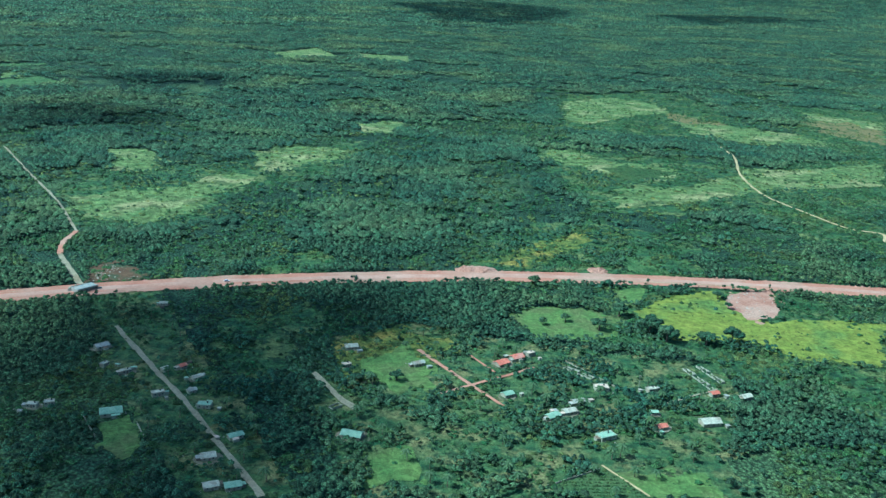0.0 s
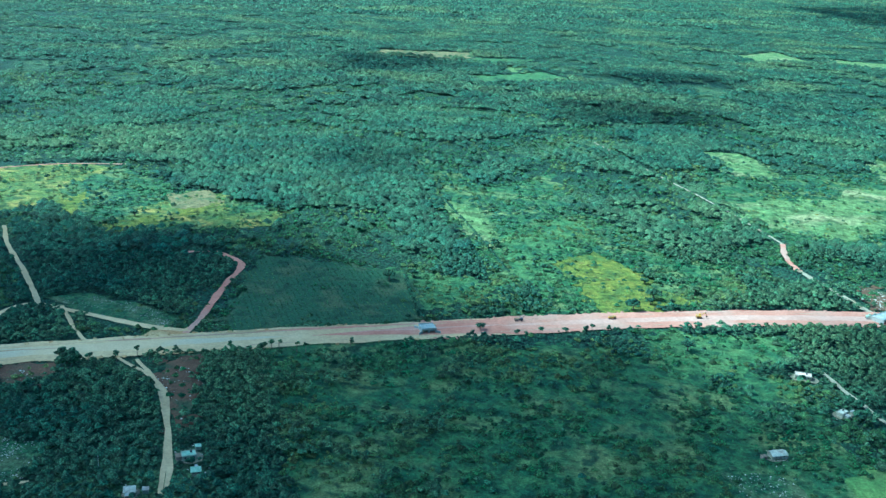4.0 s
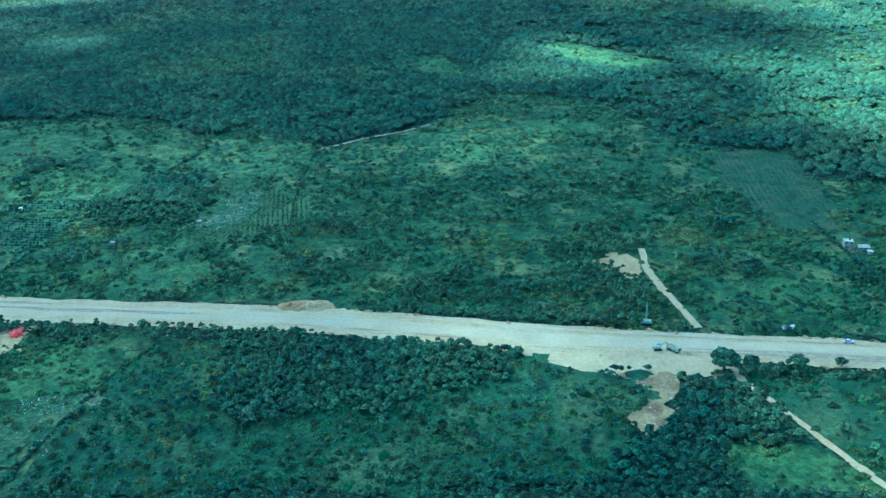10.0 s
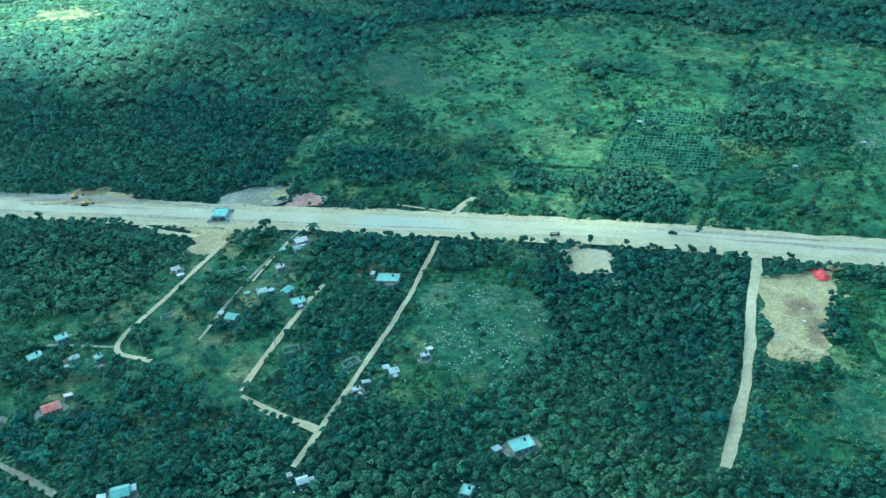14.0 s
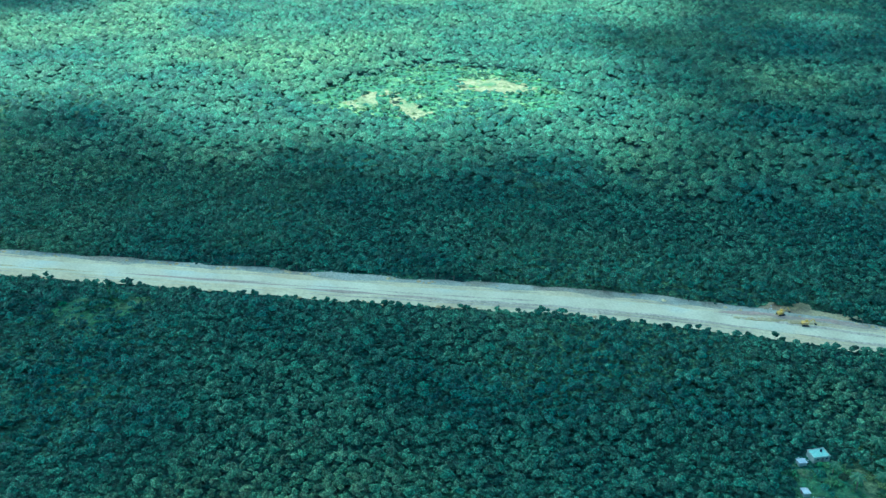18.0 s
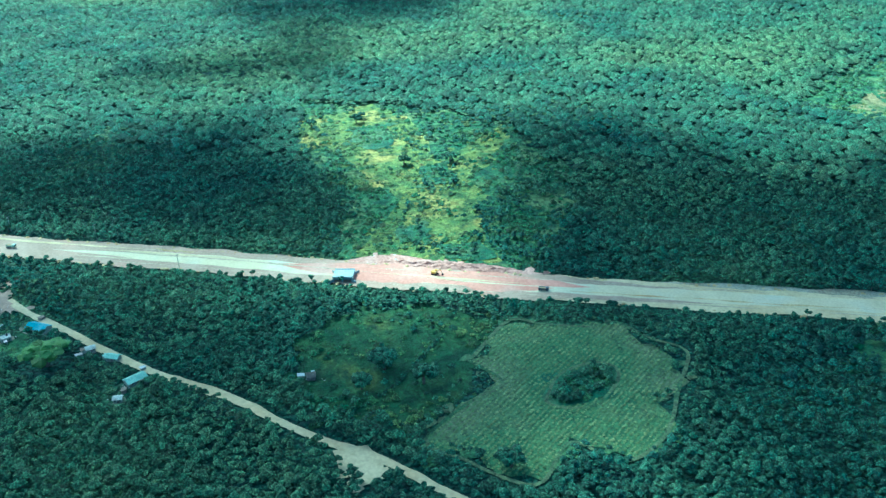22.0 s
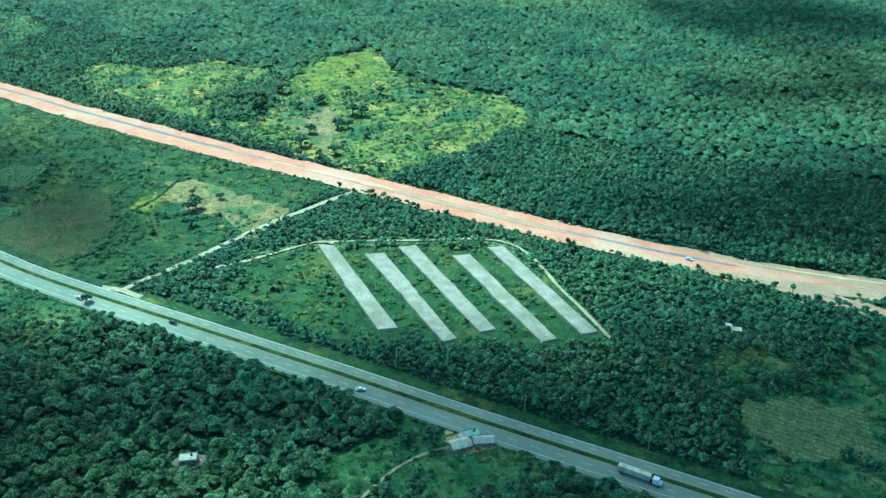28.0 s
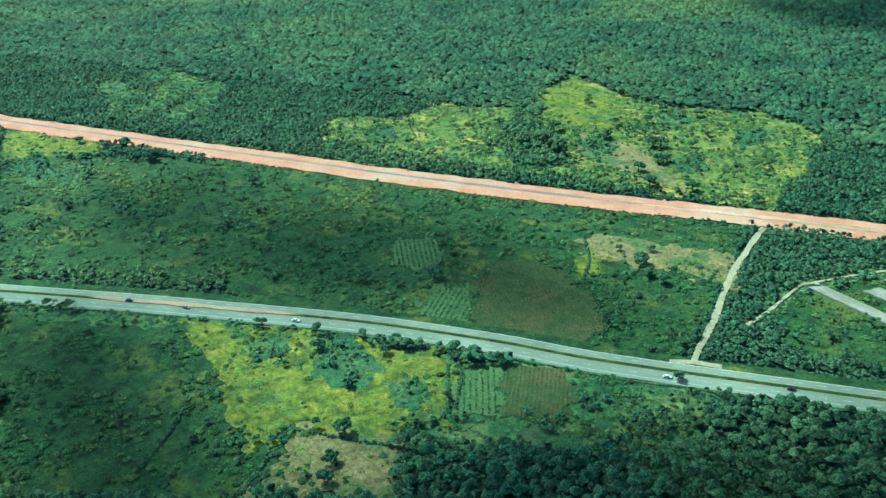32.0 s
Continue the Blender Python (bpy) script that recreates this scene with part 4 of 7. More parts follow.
lane([(-800.6, -380.5), (-788.0, -373.7), (-767.6, -362.3), (-747.8, -353.0), (-734.3, -346.0), (-724.8, -341.6)], 2.3, "pinkcream")
lane([(-769.9, -364.1), (-762.0, -359.7)], 0.5, "brown")
lane([(-750.5, -353.6), (-743.9, -349.6), (-736.0, -345.9), (-728.6, -343.4)], 0.45, "brown")
lane([(-838.9, -490.3), (-835.7, -487.2), (-831.3, -484.5)], 1.5, "grey")
lane([(-759.6, -471.4), (-762.9, -464.2), (-763.9, -457.9), (-763.4, -454.1)], 0.5, "grey")
lane([(-661.2, -275.4), (-668.7, -262.9), (-664.6, -258.2), (-659.0, -251.1), (-658.2, -246.8), (-650.9, -245.1), (-644.1, -242.7), (-636.7, -251.0), (-628.7, -260.1), (-626.9, -269.3), (-634.3, -273.4), (-629.2, -281.8), (-632.1, -285.6), (-639.1, -288.9), (-645.9, -291.4), (-650.7, -281.4), (-652.5, -274.0), (-661.2, -275.4)], 0.7, "hay")
lane([(-644.8, -270.9), (-649.7, -264.8), (-649.8, -257.9), (-646.6, -255.7), (-642.8, -258.6), (-640.0, -265.2), (-642.4, -269.9), (-644.8, -270.9)], 0.6, "hay")
lane([(-506.8, -123.0), (-503.0, -118.7), (-499.2, -114.4)], 0.6, "grey")
lane([(-512.0, -76.3), (-507.7, -82.5), (-503.0, -88.3)], 0.45, "cream")
lane([(-498.4, -95.9), (-494.9, -99.4), (-492.1, -102.8)], 0.45, "cream")
WORKS = [(360, 250), (240, 273), (139.4, 281.1), (81.4, 281.5), (26.4, 278.1), (-23.9, 268.8), (-70.9, 255.4), (-114.4, 237.5), (-154.2, 215.0), (-191.6, 189.4), (-228.6, 163.4), (-264.8, 136.4), (-300.9, 109.2), (-337.0, 82.1), (-372.1, 53.6), (-408.8, 27.2), (-443.1, -2.2), (-477.4, -31.7), (-510.2, -63.0), (-542.6, -94.8), (-575.2, -126.4), (-604.1, -162.6), (-633.2, -198.6), (-662.4, -234.4), (-692.0, -269.7), (-722.8, -303.5), (-752.9, -338.3), (-785.3, -370.1), (-822.0, -396.6), (-860.7, -420.4), (-899.5, -444.8), (-940.5, -468.6), (-979.5, -489.5), (-1021.5, -511.8), (-1067.0, -536.0), (-1150, -578), (-1240, -630)]
HIGHWAY = [(160, 130), (-200, -95), (-420, -232), (-560, -318), (-640, -366.5), (-704, -405.3), (-734, -425), (-768, -447.6), (-789, -461), (-813.6, -477.2), (-846, -498.6), (-866, -509.8), (-885, -521.8), (-899, -532), (-913, -543), (-928, -555), (-943, -567.5), (-1000, -615), (-1080, -680)]

# ---- ground ----
def far_rise(x, y):
    """The far low rise that closes the horizon."""
    return 260 * max(0.0, (math.hypot(x, y) - 3300) / 1500) ** 2


bm = bmesh.new()
bmesh.ops.create_grid(bm, x_segments=90, y_segments=90, size=4500)
for v in bm.verts:
    v.co.z = far_rise(v.co.x, v.co.y)
me = bpy.data.meshes.new("ground")
bm.to_mesh(me)
bm.free()
me.materials.append(M["floor"])
ground = new("ground", me)
tagged(ground, "flat dark green forest land reaching the horizon", "ground", kind="structure")


# ---- clouds over the flight, whose shadows lie on the land ----
def cloud(outline, height=900.0, cover=1.0):
    """A flat-based cumulus of many lumps above that part of the land which it shades; broken at its fringe, and over the far land."""
    p = np.array(outline, float)
    area = 0.5 * abs(np.dot(p[:, 0], np.roll(p[:, 1], 1)) - np.dot(p[:, 1], np.roll(p[:, 0], 1)))
    step = float(np.clip(math.sqrt(area) / 9, 5, 24))
    q = lattice(p.min(0) - 2 * step, p.max(0) + 2 * step, step)
    core = inside(q, p)
    fringe = inside(q, p.mean(0) + (p - p.mean(0)) * 1.12) & ~core
    share = np.interp(q @ np.array((-0.62, 0.78)) - 255, (-20, 60, 200), (1.0, 0.75, 0.6)) * cover
    q = q[(core & (rng.random(len(q)) < share)) | (fringe & (rng.random(len(q)) < 0.3 * share))]
    shift = TO_SUN * (height / TO_SUN.z)
    V, F = [], []
    tv, tf = CLOUD_LUMP
    for x, y in q:
        r = step * rng.uniform(0.78, 1.0)
        F += [tuple(int(j) + len(V) for j in f) for f in tf]
        V += [(x + shift.x + r * a, y + shift.y + r * c, height + r * 0.5 * max(d, -0.25)) for a, c, d in tv]
    return tagged(mesh_object("cumulus_cloud", V, F, CLOUD_WHITE), "broken white flat-based cumulus casting a broad shadow", "cloud", kind="stuff")


def lump(k):
    bm = bmesh.new()
    bmesh.ops.create_icosphere(bm, subdivisions=1, radius=1)
    for v in bm.verts:
        v.co *= 1 + 0.3 * noise.noise(v.co * 2.0 + Vector((k, 0, 0)))
    bm.verts.index_update()
    out = [tuple(v.co) for v in bm.verts], [[v.index for v in f.verts] for f in bm.faces]
    bm.free()
    return out


def lattice(lo, hi, step):
    gx, gy = np.meshgrid(np.arange(lo[0], hi[0], step), np.arange(lo[1], hi[1], step * 0.87))
    gx = gx + (np.arange(gx.shape[0]) % 2)[:, None] * step / 2
    p = np.stack([gx.ravel(), gy.ravel()], 1)
    return p + rng.uniform(-0.38, 0.38, p.shape) * step


CLOUD_LUMP = lump(3)
CLOUD_WHITE = material("cloud_white", (0.80, 0.80, 0.82), (0.86, 0.86, 0.87), 40, 6, bump=0.0)
cloud([(-114, 228), (-89, 241), (-56, 251), (-26, 254), (-3, 248), (-11, 222), (-28, 205), (-21, 187), (-14, 165), (-21, 154), (-19, 102), (-54, 99)])
cloud([(-257, 700), (-241, 748), (-181, 758), (-165, 707), (-226, 661)])
cloud([(-259, 537), (-233, 571), (-179, 574), (-158, 515), (-218, 489), (-236, 489)])
cloud([(-156, 2501), (94, 3102), (338, 2729), (166, 1838), (-6, 1763)])
cloud([(536, 2685), (978, 3108), (1167, 2979), (582, 2247)])
cloud([(-241, 150), (-216, 170), (-180, 189), (-158, 202), (-141, 193), (-126, 185), (-117, 171), (-109, 108), (-181, 81)])
cloud([(-301, 219), (-287, 233), (-253, 228), (-215, 214), (-193, 206), (-202, 189), (-249, 159)])
cloud([(-491, 173), (-442, 213), (-399, 201), (-360, 190), (-345, 209), (-335, 223), (-308, 211), (-293, 217), (-277, 237), (-253, 227), (-212, 220), (-187, 94), (-262, 36)])
cloud([(-797, 356), (-775, 480), (-595, 408), (-487, 323), (-465, 284), (-513, 290), (-472, 239), (-573, 264), (-624, 253)])
cloud([(-455, 677), (-428, 750), (-364, 679), (-411, 589)])
cloud([(-297, 358), (-277, 373), (-260, 334), (-276, 317)])
cloud([(-1130, 297), (-672, 507), (-586, 450), (-622, 431), (-498, 339), (-483, 298), (-531, 301), (-577, 255), (-533, 184), (-546, 62)])
cloud([(-920, 212), (-694, 364), (-622, 431), (-498, 339), (-483, 298), (-531, 301), (-577, 255), (-549, 198), (-570, 159), (-559, 68)])
cloud([(-718, 131), (-574, 188), (-517, 184), (-433, 193), (-392, 192), (-369, 182), (-338, 200), (-279, 43), (-347, -18)])
cloud([(-640, -68), (-658, -28), (-554, 79), (-513, 186), (-372, -41), (-429, -114)], cover=0.62)
cloud([(-680, -171), (-662, -140), (-623, -118), (-605, -88), (-619, -63), (-641, -37), (-576, 49), (-454, -129), (-507, -206)])
cloud([(-688, -254), (-687, -231), (-753, -212), (-745, -186), (-700, -177), (-690, -141), (-669, -137), (-648, -99), (-629, -80), (-614, -64), (-529, -178), (-579, -266)])
cloud([(-788, 95), (-774, 152), (-619, -57), (-634, -68)])
cloud([(-1043, 23), (-897, 318), (-783, 165), (-821, 61), (-926, 34)])
cloud([(-998, -219), (-967, -158), (-921, -132), (-894, -163), (-899, -197), (-822, -239)])
cloud([(-815, -336), (-817, -308), (-810, -273), (-778, -267), (-771, -258), (-749, -259), (-733, -255), (-708, -275), (-727, -300), (-754, -326), (-807, -372), (-824, -371), (-815, -336)])
cloud([(-738, -224), (-745, -205), (-737, -177), (-717, -164), (-666, -225), (-676, -242), (-694, -252), (-713, -242)])
cloud([(-988, -180), (-988, -149), (-923, -125), (-892, -174), (-920, -191)])
cloud([(-772, -375), (-739, -345), (-727, -325), (-695, -291), (-674, -268), (-653, -241), (-608, -294), (-658, -382)])
cloud([(-794, -458), (-775, -417), (-767, -396), (-742, -359), (-700, -322), (-654, -370), (-697, -461)])
cloud([(-894, -292), (-880, -247), (-856, -227), (-840, -249), (-866, -289)])
cloud([(-768, 8), (-599, 164), (-513, 186), (-488, 146), (-598, -31)])
cloud([(-796, 135), (-636, 271), (-588, 252), (-548, 213), (-494, 211), (-454, 238), (-430, 193), (-622, 0)])
cloud([(-471, -62), (-445, -30), (-420, -60), (-440, -85)])
cloud([(-488, -29), (-449, 15), (-432, -10), (-465, -49)])
cloud([(-464, 79), (-410, 121), (-344, 84), (-402, 35)])
cloud([(-855, -554), (-823, -508), (-802, -488), (-790, -487), (-756, -519), (-794, -570)])
cloud([(-942, -579), (-920, -558), (-891, -564), (-872, -564), (-862, -572), (-834, -589), (-852, -609)])
cloud([(-844, -528), (-822, -504), (-796, -546), (-828, -583), (-853, -561), (-847, -538)])
cloud([(-300, 45), (-420, -45), (-520, -125), (-610, -245), (-575, -310), (-500, -235), (-440, -175), (-330, -60), (-240, 20)])
cloud([(-988, -537), (-964, -505), (-917, -475), (-878, -476), (-847, -485), (-876, -512), (-900, -528), (-938, -549)], cover=0.6)
cloud([(-810, -476), (-780, -455), (-758, -447), (-757, -467), (-772, -495), (-801, -496)], cover=0.7)
cloud([(-855, -525), (-835, -508), (-818, -507), (-821, -526), (-838, -545), (-847, -539)], cover=0.7)
cloud([(-524, -113), (-492, -68), (-469, -47), (-454, -41), (-420, -61), (-466, -120)], cover=0.55)
COVER = {"scrub": ("scrubland", "rough green scrub with low bushes"), "thicket": ("scrubland", "island of rough green scrub inside a field"), "village": ("village_ground", "green village yards between trees"),
         "brush": ("scrubland", "clump of rank green brush in open grass"), "meadow": ("meadow", "rough light green meadow"), "paleland": ("dry_pasture", "pale dry pasture with scattered trees"), "fallow": ("fallow_field", "rank green fallow land with tall weeds"), "pasture": ("pasture", "bright green grazed pasture"),
         "yellow": ("grass_field", "sunlit yellow-green grass field"), "dry": ("dry_field", "dry straw-coloured grass field"),
         "crop": ("crop_field", "green field planted in rows"), "corn": ("corn_field", "pale green harvested corn field in rows"),
         "sunny": ("grass_field", "smooth sunlit yellow-green field"), "lawn": ("playing_field", "smooth bright green mown field"), "earth": ("ramp_ground", "graded pinkish earth of a ramp road"), "hay": ("hay_field", "mown straw-coloured field with curved rows"), "cornbrown": ("ripe_field", "ripening brown crop field in rows"),
         "orchard": ("orchard_ground", "grass of an orchard planted in rows"), "darkfield": ("ploughed_field", "dark ploughed field"),
         "brown": ("soil_patch", "bare dark brown soil"), "laterite": ("laterite_patch", "bare pink laterite earth"),
         "sand": ("sand_patch", "pale cleared limestone sand"), "quarry": ("dug_ground", "freshly dug brown and pale earth"), "pad": ("work_pad", "cream limestone working pad beside the roadbed"), "spoil": ("spoil_ground", "grey crushed limestone spread beside the roadbed"), "gravel": ("rubble_patch", "grey ground strewn with limestone rubble")}
ZONES.sort(key=lambda q: RANK.get(q[0], 2))
SHAPES = []
for i, (kind, poly) in enumerate(ZONES):
    far = np.abs(poly).max() > 900 and poly[:, 1].mean() > 300
    mid = poly[:, 1].mean() > 280
    girth = np.linalg.norm(poly - np.roll(poly, 1, 0), axis=1).sum()
    edge = soft_outline(poly, i, 7 if far else 3.0 if mid else min(1.8, girth / 22), 6 if far else 5.0 if mid else min(2.2, girth / 34))
    SHAPES.append((kind, edge, edge.min(0), edge.max(0)))
    z = 0.03 + i * 0.001
    name, label = COVER[kind]
    verts, faces = [(x, y, z) for x, y in edge], [tuple(range(len(edge)))]
    grow = min(1.0, girth / 40) if not far else 2.6
    for j in range(0, len(edge), 2):                # tufts that feather the edge into the neighbouring ground
        if rng.random() < 0.75:
            c, q = edge[j] + rng.normal(0, 1.5 * grow, 2), grow * rng.uniform(0.4, 1.9)
            a = np.arange(7) * 0.898 + rng.uniform(-0.3, 0.3, 7)
            s = q * rng.uniform(0.6, 1.3, 7)
            faces.append(tuple(range(len(verts), len(verts) + 7)))
            verts += [(c[0] + s[m] * math.cos(a[m]), c[1] + s[m] * math.sin(a[m]), z + 0.0003 + 0.00001 * (j % 40)) for m in range(7)]
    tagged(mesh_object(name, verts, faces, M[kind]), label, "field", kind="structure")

LINES = []
for i, (nodes, width, mat) in enumerate(LANES):
    ob = ribbon("dirt_road", nodes, width / 2, -width / 2, 0.19 + i * 0.001, M[mat], ragged=0.13 * min(width, 1.6), step=1.0, crown=0.02, seed=i)
    tagged(ob, {"grey": "narrow grey unpaved village road", "pink": "narrow pink earth track", "cream": "pale limestone dirt road", "brown": "dark wet ditch beside the ramp", "hay": "pale trodden path round the corn field", "pinkcream": "pinkish cream dirt road"}[mat], "road", kind="structure")
    LINES.append((polyline(nodes, 1.0)[0], width / 2 - 0.4))          # crowns overhang the lanes
works_line = polyline(WORKS, 2.0)[0]
hwy_line = polyline(HIGHWAY, 2.0)[0]
verge_line, verge_side = polyline(HIGHWAY, 2.0)
LINES += [(works_line, 4.7), (hwy_line, 2.6), (verge_line + verge_side * 3.2, 0.9), (verge_line - verge_side * 4.2, 0.9)]


def strip_between(name, s0, s1, left, right, z, mat, label, **kw):
    """A ribbon over that part of the works whose distance along (-0.78, -0.62) lies between s0 and s1."""
    s = -(works_line @ np.array((0.78, 0.62)))
    part_line = works_line[(s >= s0) & (s <= s1)]
    ob = ribbon(name, part_line[::4], left, right, z, mat, **kw)
    return tagged(ob, label, "road", kind="structure")


strip_between("road_works", -600, 62, 4.9, -4.9, 0.26, M["pink"], "wide pink earth roadbed under construction", ragged=0.45, taper=45)
strip_between("road_works", 0, 730, 4.9, -4.9, 0.255, M["cream"], "wide cream limestone roadbed under construction", ragged=0.45)
strip_between("road_works", 628, 915, 5.0, -5.0, 0.262, M["pinkcream"], "wide pinkish cream roadbed under construction", ragged=0.5, taper=55)
strip_between("road_works", 815, 1500, 4.9, -4.9, 0.266, M["pink"], "wide pink earth roadbed under construction", ragged=0.45, taper=50)

strip_between("graded_strip", 60, 790, 1.9, -2.3, 0.285, M["subbase"], "smooth pale grey graded strip along the roadbed", ragged=0.3, taper=30)
strip_between("red_earth_patch", 672, 738, 2.6, -4.8, 0.2915, M["pink"], "spread red earth on the roadbed", ragged=0.9, taper=18)
strip_between("side_fill", 470, 668, -3.9, -5.9, 0.27, M["grey"], "grey crushed stone spread along the far edge of the roadbed", ragged=0.5, taper=20)
strip_between("laid_base", 838, 1500, -0.35, -1.35, 0.2925, M["darkbase"], "dark grey freshly laid base strip along the roadbed", ragged=0.12, taper=6)
strip_between("graded_strip", -600, 20, 1.4, -1.6, 0.288, M["pinkpale"], "smooth pale pink graded strip along the roadbed", ragged=0.3, taper=20)
for off in (3.2, -3.1):
    strip_between("wheel_track", -600, 800, off + 0.06, off - 0.06, 0.297, M["track"], "worn wheel track in the roadbed", ragged=0.12)

tagged(ribbon("red_earth_patch", [(-566.3, -114.3), (-562.1, -107.9), (-557.5, -103.2), (-552.9, -97.9), (-547.3, -93.1)], 0.9, -0.9, 0.34, M["pinkcream"], step=1.0, ragged=0.4, taper=6), "orange earth spread along the edge of the roadbed", "road", kind="structure")

# streaks left by graders and spread loads, along the roadbed
streak = random.Random(5)
for i in range(64):
    s0 = -260 + i * 21 + streak.uniform(-10, 10)
    c, half = streak.uniform(-4.1, 4.1), streak.uniform(0.12, 0.55) if s0 < 860 else streak.uniform(0.4, 1.1)
    tone = streak.choice(("pink", "pinkpale", "track") if s0 < 20 or s0 > 880 else ("subbase", "sand", "track", "pinkcream", "cream"))
    if s0 > 860 and i % 2:
        continue
    strip_between("graded_streak", s0, s0 + streak.uniform(25, 80), c + half, c - half, 0.2981 + i * 0.0006, M[tone], "lengthwise streak of spread earth on the roadbed", ragged=0.22, taper=12, seed=i)

# ---- highway ----
for name, a, b, mat, z in (("carriageway", 4.4, 0.5, "asphalt", 0.25), ("carriageway", -0.5, -2.75, "asphalt", 0.252)):
    tagged(ribbon(name, HIGHWAY, a, b, z, M[mat], step=2, crown=0.03), "grey worn asphalt carriageway of a divided highway", "road", kind="structure")
tagged(ribbon("median", HIGHWAY, 0.42, -0.42, 0.27, M["fallow"], step=2, crown=0.12, ragged=0.06), "grassy median strip of the highway", "median", kind="structure")

tagged(ribbon("median_crossing", [(-900, -532.8), (-913, -543), (-928, -555), (-937, -562.5)], 0.75, -0.75, 0.4, M["pinkcream"], step=1.5, ragged=0.2, taper=5), "worn sandy crossing through the highway median", "median", kind="structure")
tagged(ribbon("verge", HIGHWAY, -2.77, -5.5, 0.215, M["fallow"], step=2, ragged=0.3), "mown grass verge of the highway", "verge", kind="structure")
tagged(ribbon("shoulder", HIGHWAY, 5.0, 4.38, 0.216, M["gravel"], step=2, ragged=0.2), "pale gravel shoulder of the highway", "shoulder", kind="structure")
for off, half, tone, word in ((-2.6, 0.1, "paint_white", "pale worn"), (0.62, 0.05, "paint_yellow", "yellow"), (-0.62, 0.05, "paint_yellow", "yellow"), (3.5, 0.06, "paint_white", "pale worn")):
    tagged(ribbon("edge_line", HIGHWAY, off + half, off - half, 0.288, M[tone], step=2), f"{word} painted edge line of the highway", "road marking", kind="structure")
dash = []
for off in (-1.6, 2.1):
    p, nm = polyline(HIGHWAY, 0.8)
    for i in range(0, len(p) - 2, 5):
        a, c = p[i] + nm[i] * off, p[i + 2] + nm[i + 2] * off
        dash.append([(*(a + nm[i] * 0.05), 0.293), (*(a - nm[i] * 0.05), 0.293), (*(c - nm[i + 2] * 0.05), 0.293), (*(c + nm[i + 2] * 0.05), 0.293)])
dashes = mesh_object("lane_dashes", [v for d in dash for v in d], [tuple(range(4 * i, 4 * i + 4)) for i in range(len(dash))], M["paint_white"])
tagged(dashes, "white dashed lane marking of the highway", "road marking", kind="stuff")

# ---- leaf clumps ----
def crown_template(k, rings):
    """A lumpy crown: rings of uneven corners (count, radius, height) and a top."""
    r = np.random.default_rng(k * 17 + len(rings))
    v, f, start = [], [], []
    for count, rad, z in rings:
        start.append(len(v))
        for i in range(count):
            a = 6.283 * (i + r.uniform(-0.3, 0.3)) / count + len(start)
            q = rad * r.uniform(0.68, 1.25)
            v.append((q * math.cos(a), q * math.sin(a), z + r.uniform(-0.16, 0.16)))
    top = len(v)
    v.append((r.uniform(-0.2, 0.2), r.uniform(-0.2, 0.2), rings[-1][2] + (r.uniform(0.1, 0.3) if len(rings) > 1 else r.uniform(0.5, 0.95))))
    for j in range(len(rings) - 1):
        n0, n1, i0, i1 = rings[j][0], rings[j + 1][0], 0, 0
        ang = [[math.atan2(v[start[m] + i][1], v[start[m] + i][0]) for i in range(rings[m][0])] for m in (j, j + 1)]
        o = min(range(n1), key=lambda i: abs((ang[1][i] - ang[0][0] + math.pi) % (2 * math.pi) - math.pi))
        while i0 < n0 or i1 < n1:
            a, c = start[j] + i0 % n0, start[j + 1] + (o + i1) % n1
            if i1 * n0 >= i0 * n1 and i0 < n0:
                f.append((a, start[j] + (i0 + 1) % n0, c))
                i0 += 1
            else:
                f.append((a, start[j + 1] + (o + i1 + 1) % n1, c))
                i1 += 1
    n, s = rings[-1][0], start[-1]
    f += [(s + i, s + (i + 1) % n, top) for i in range(n)]
    return np.array(v), np.array(f)


RINGS = {3: ((6, 0.85, -0.2), (6, 1.0, 0.3), (4, 0.58, 0.72)), 2: ((6, 1.0, 0.0), (4, 0.66, 0.58)), 1: ((5, 1.0, 0.0),), 4: ((5, 1.0, 0.0), (3, 0.6, 0.55))}
CROWNS = {lod: [crown_template(k, RINGS[lod]) for k in range(6)] for lod in RINGS}



# ---- things: helpers ----
PAINT = {
    "white": material("white_painted_roof", (0.44, 0.46, 0.33), (0.60, 0.61, 0.44), 0.8, 0.12, rough=0.7, bump=0.2, patch=1.2, patch_color=(0.36, 0.34, 0.24)),
    "cyan": material("pale_blue_roof_sheet", (0.25, 0.40, 0.255), (0.34, 0.49, 0.325), 0.8, 0.12, rough=0.7, bump=0.2, patch=2.0, patch_color=(0.37, 0.52, 0.34)),
    "blue": material("blue_roof_sheet", (0.08, 0.29, 0.297), (0.13, 0.38, 0.369), 0.8, 0.12, rough=0.5, bump=0.2, patch=1.6, patch_color=(0.19, 0.41, 0.378)),
    "grey": material("grey_sheet_roof", (0.34, 0.36, 0.295), (0.46, 0.48, 0.385), 0.8, 0.12, rough=0.5, bump=0.3, patch=2.0, patch_color=(0.30, 0.27, 0.189)),
    "red": material("red_tile_roof", (0.50, 0.15, 0.09), (0.64, 0.24, 0.15), 0.8, 0.12, rough=0.8, bump=0.4, patch=2.0, patch_color=(0.58, 0.30, 0.22)),
    "pale": material("pale_pink_roof", (0.60, 0.48, 0.344), (0.72, 0.60, 0.440), 0.8, 0.12, rough=0.7, bump=0.2, patch=2.0, patch_color=(0.52, 0.47, 0.336)),
    "thatch": material("palm_thatch", (0.16, 0.13, 0.08), (0.24, 0.20, 0.13), 0.5, 0.08, bump=0.8),
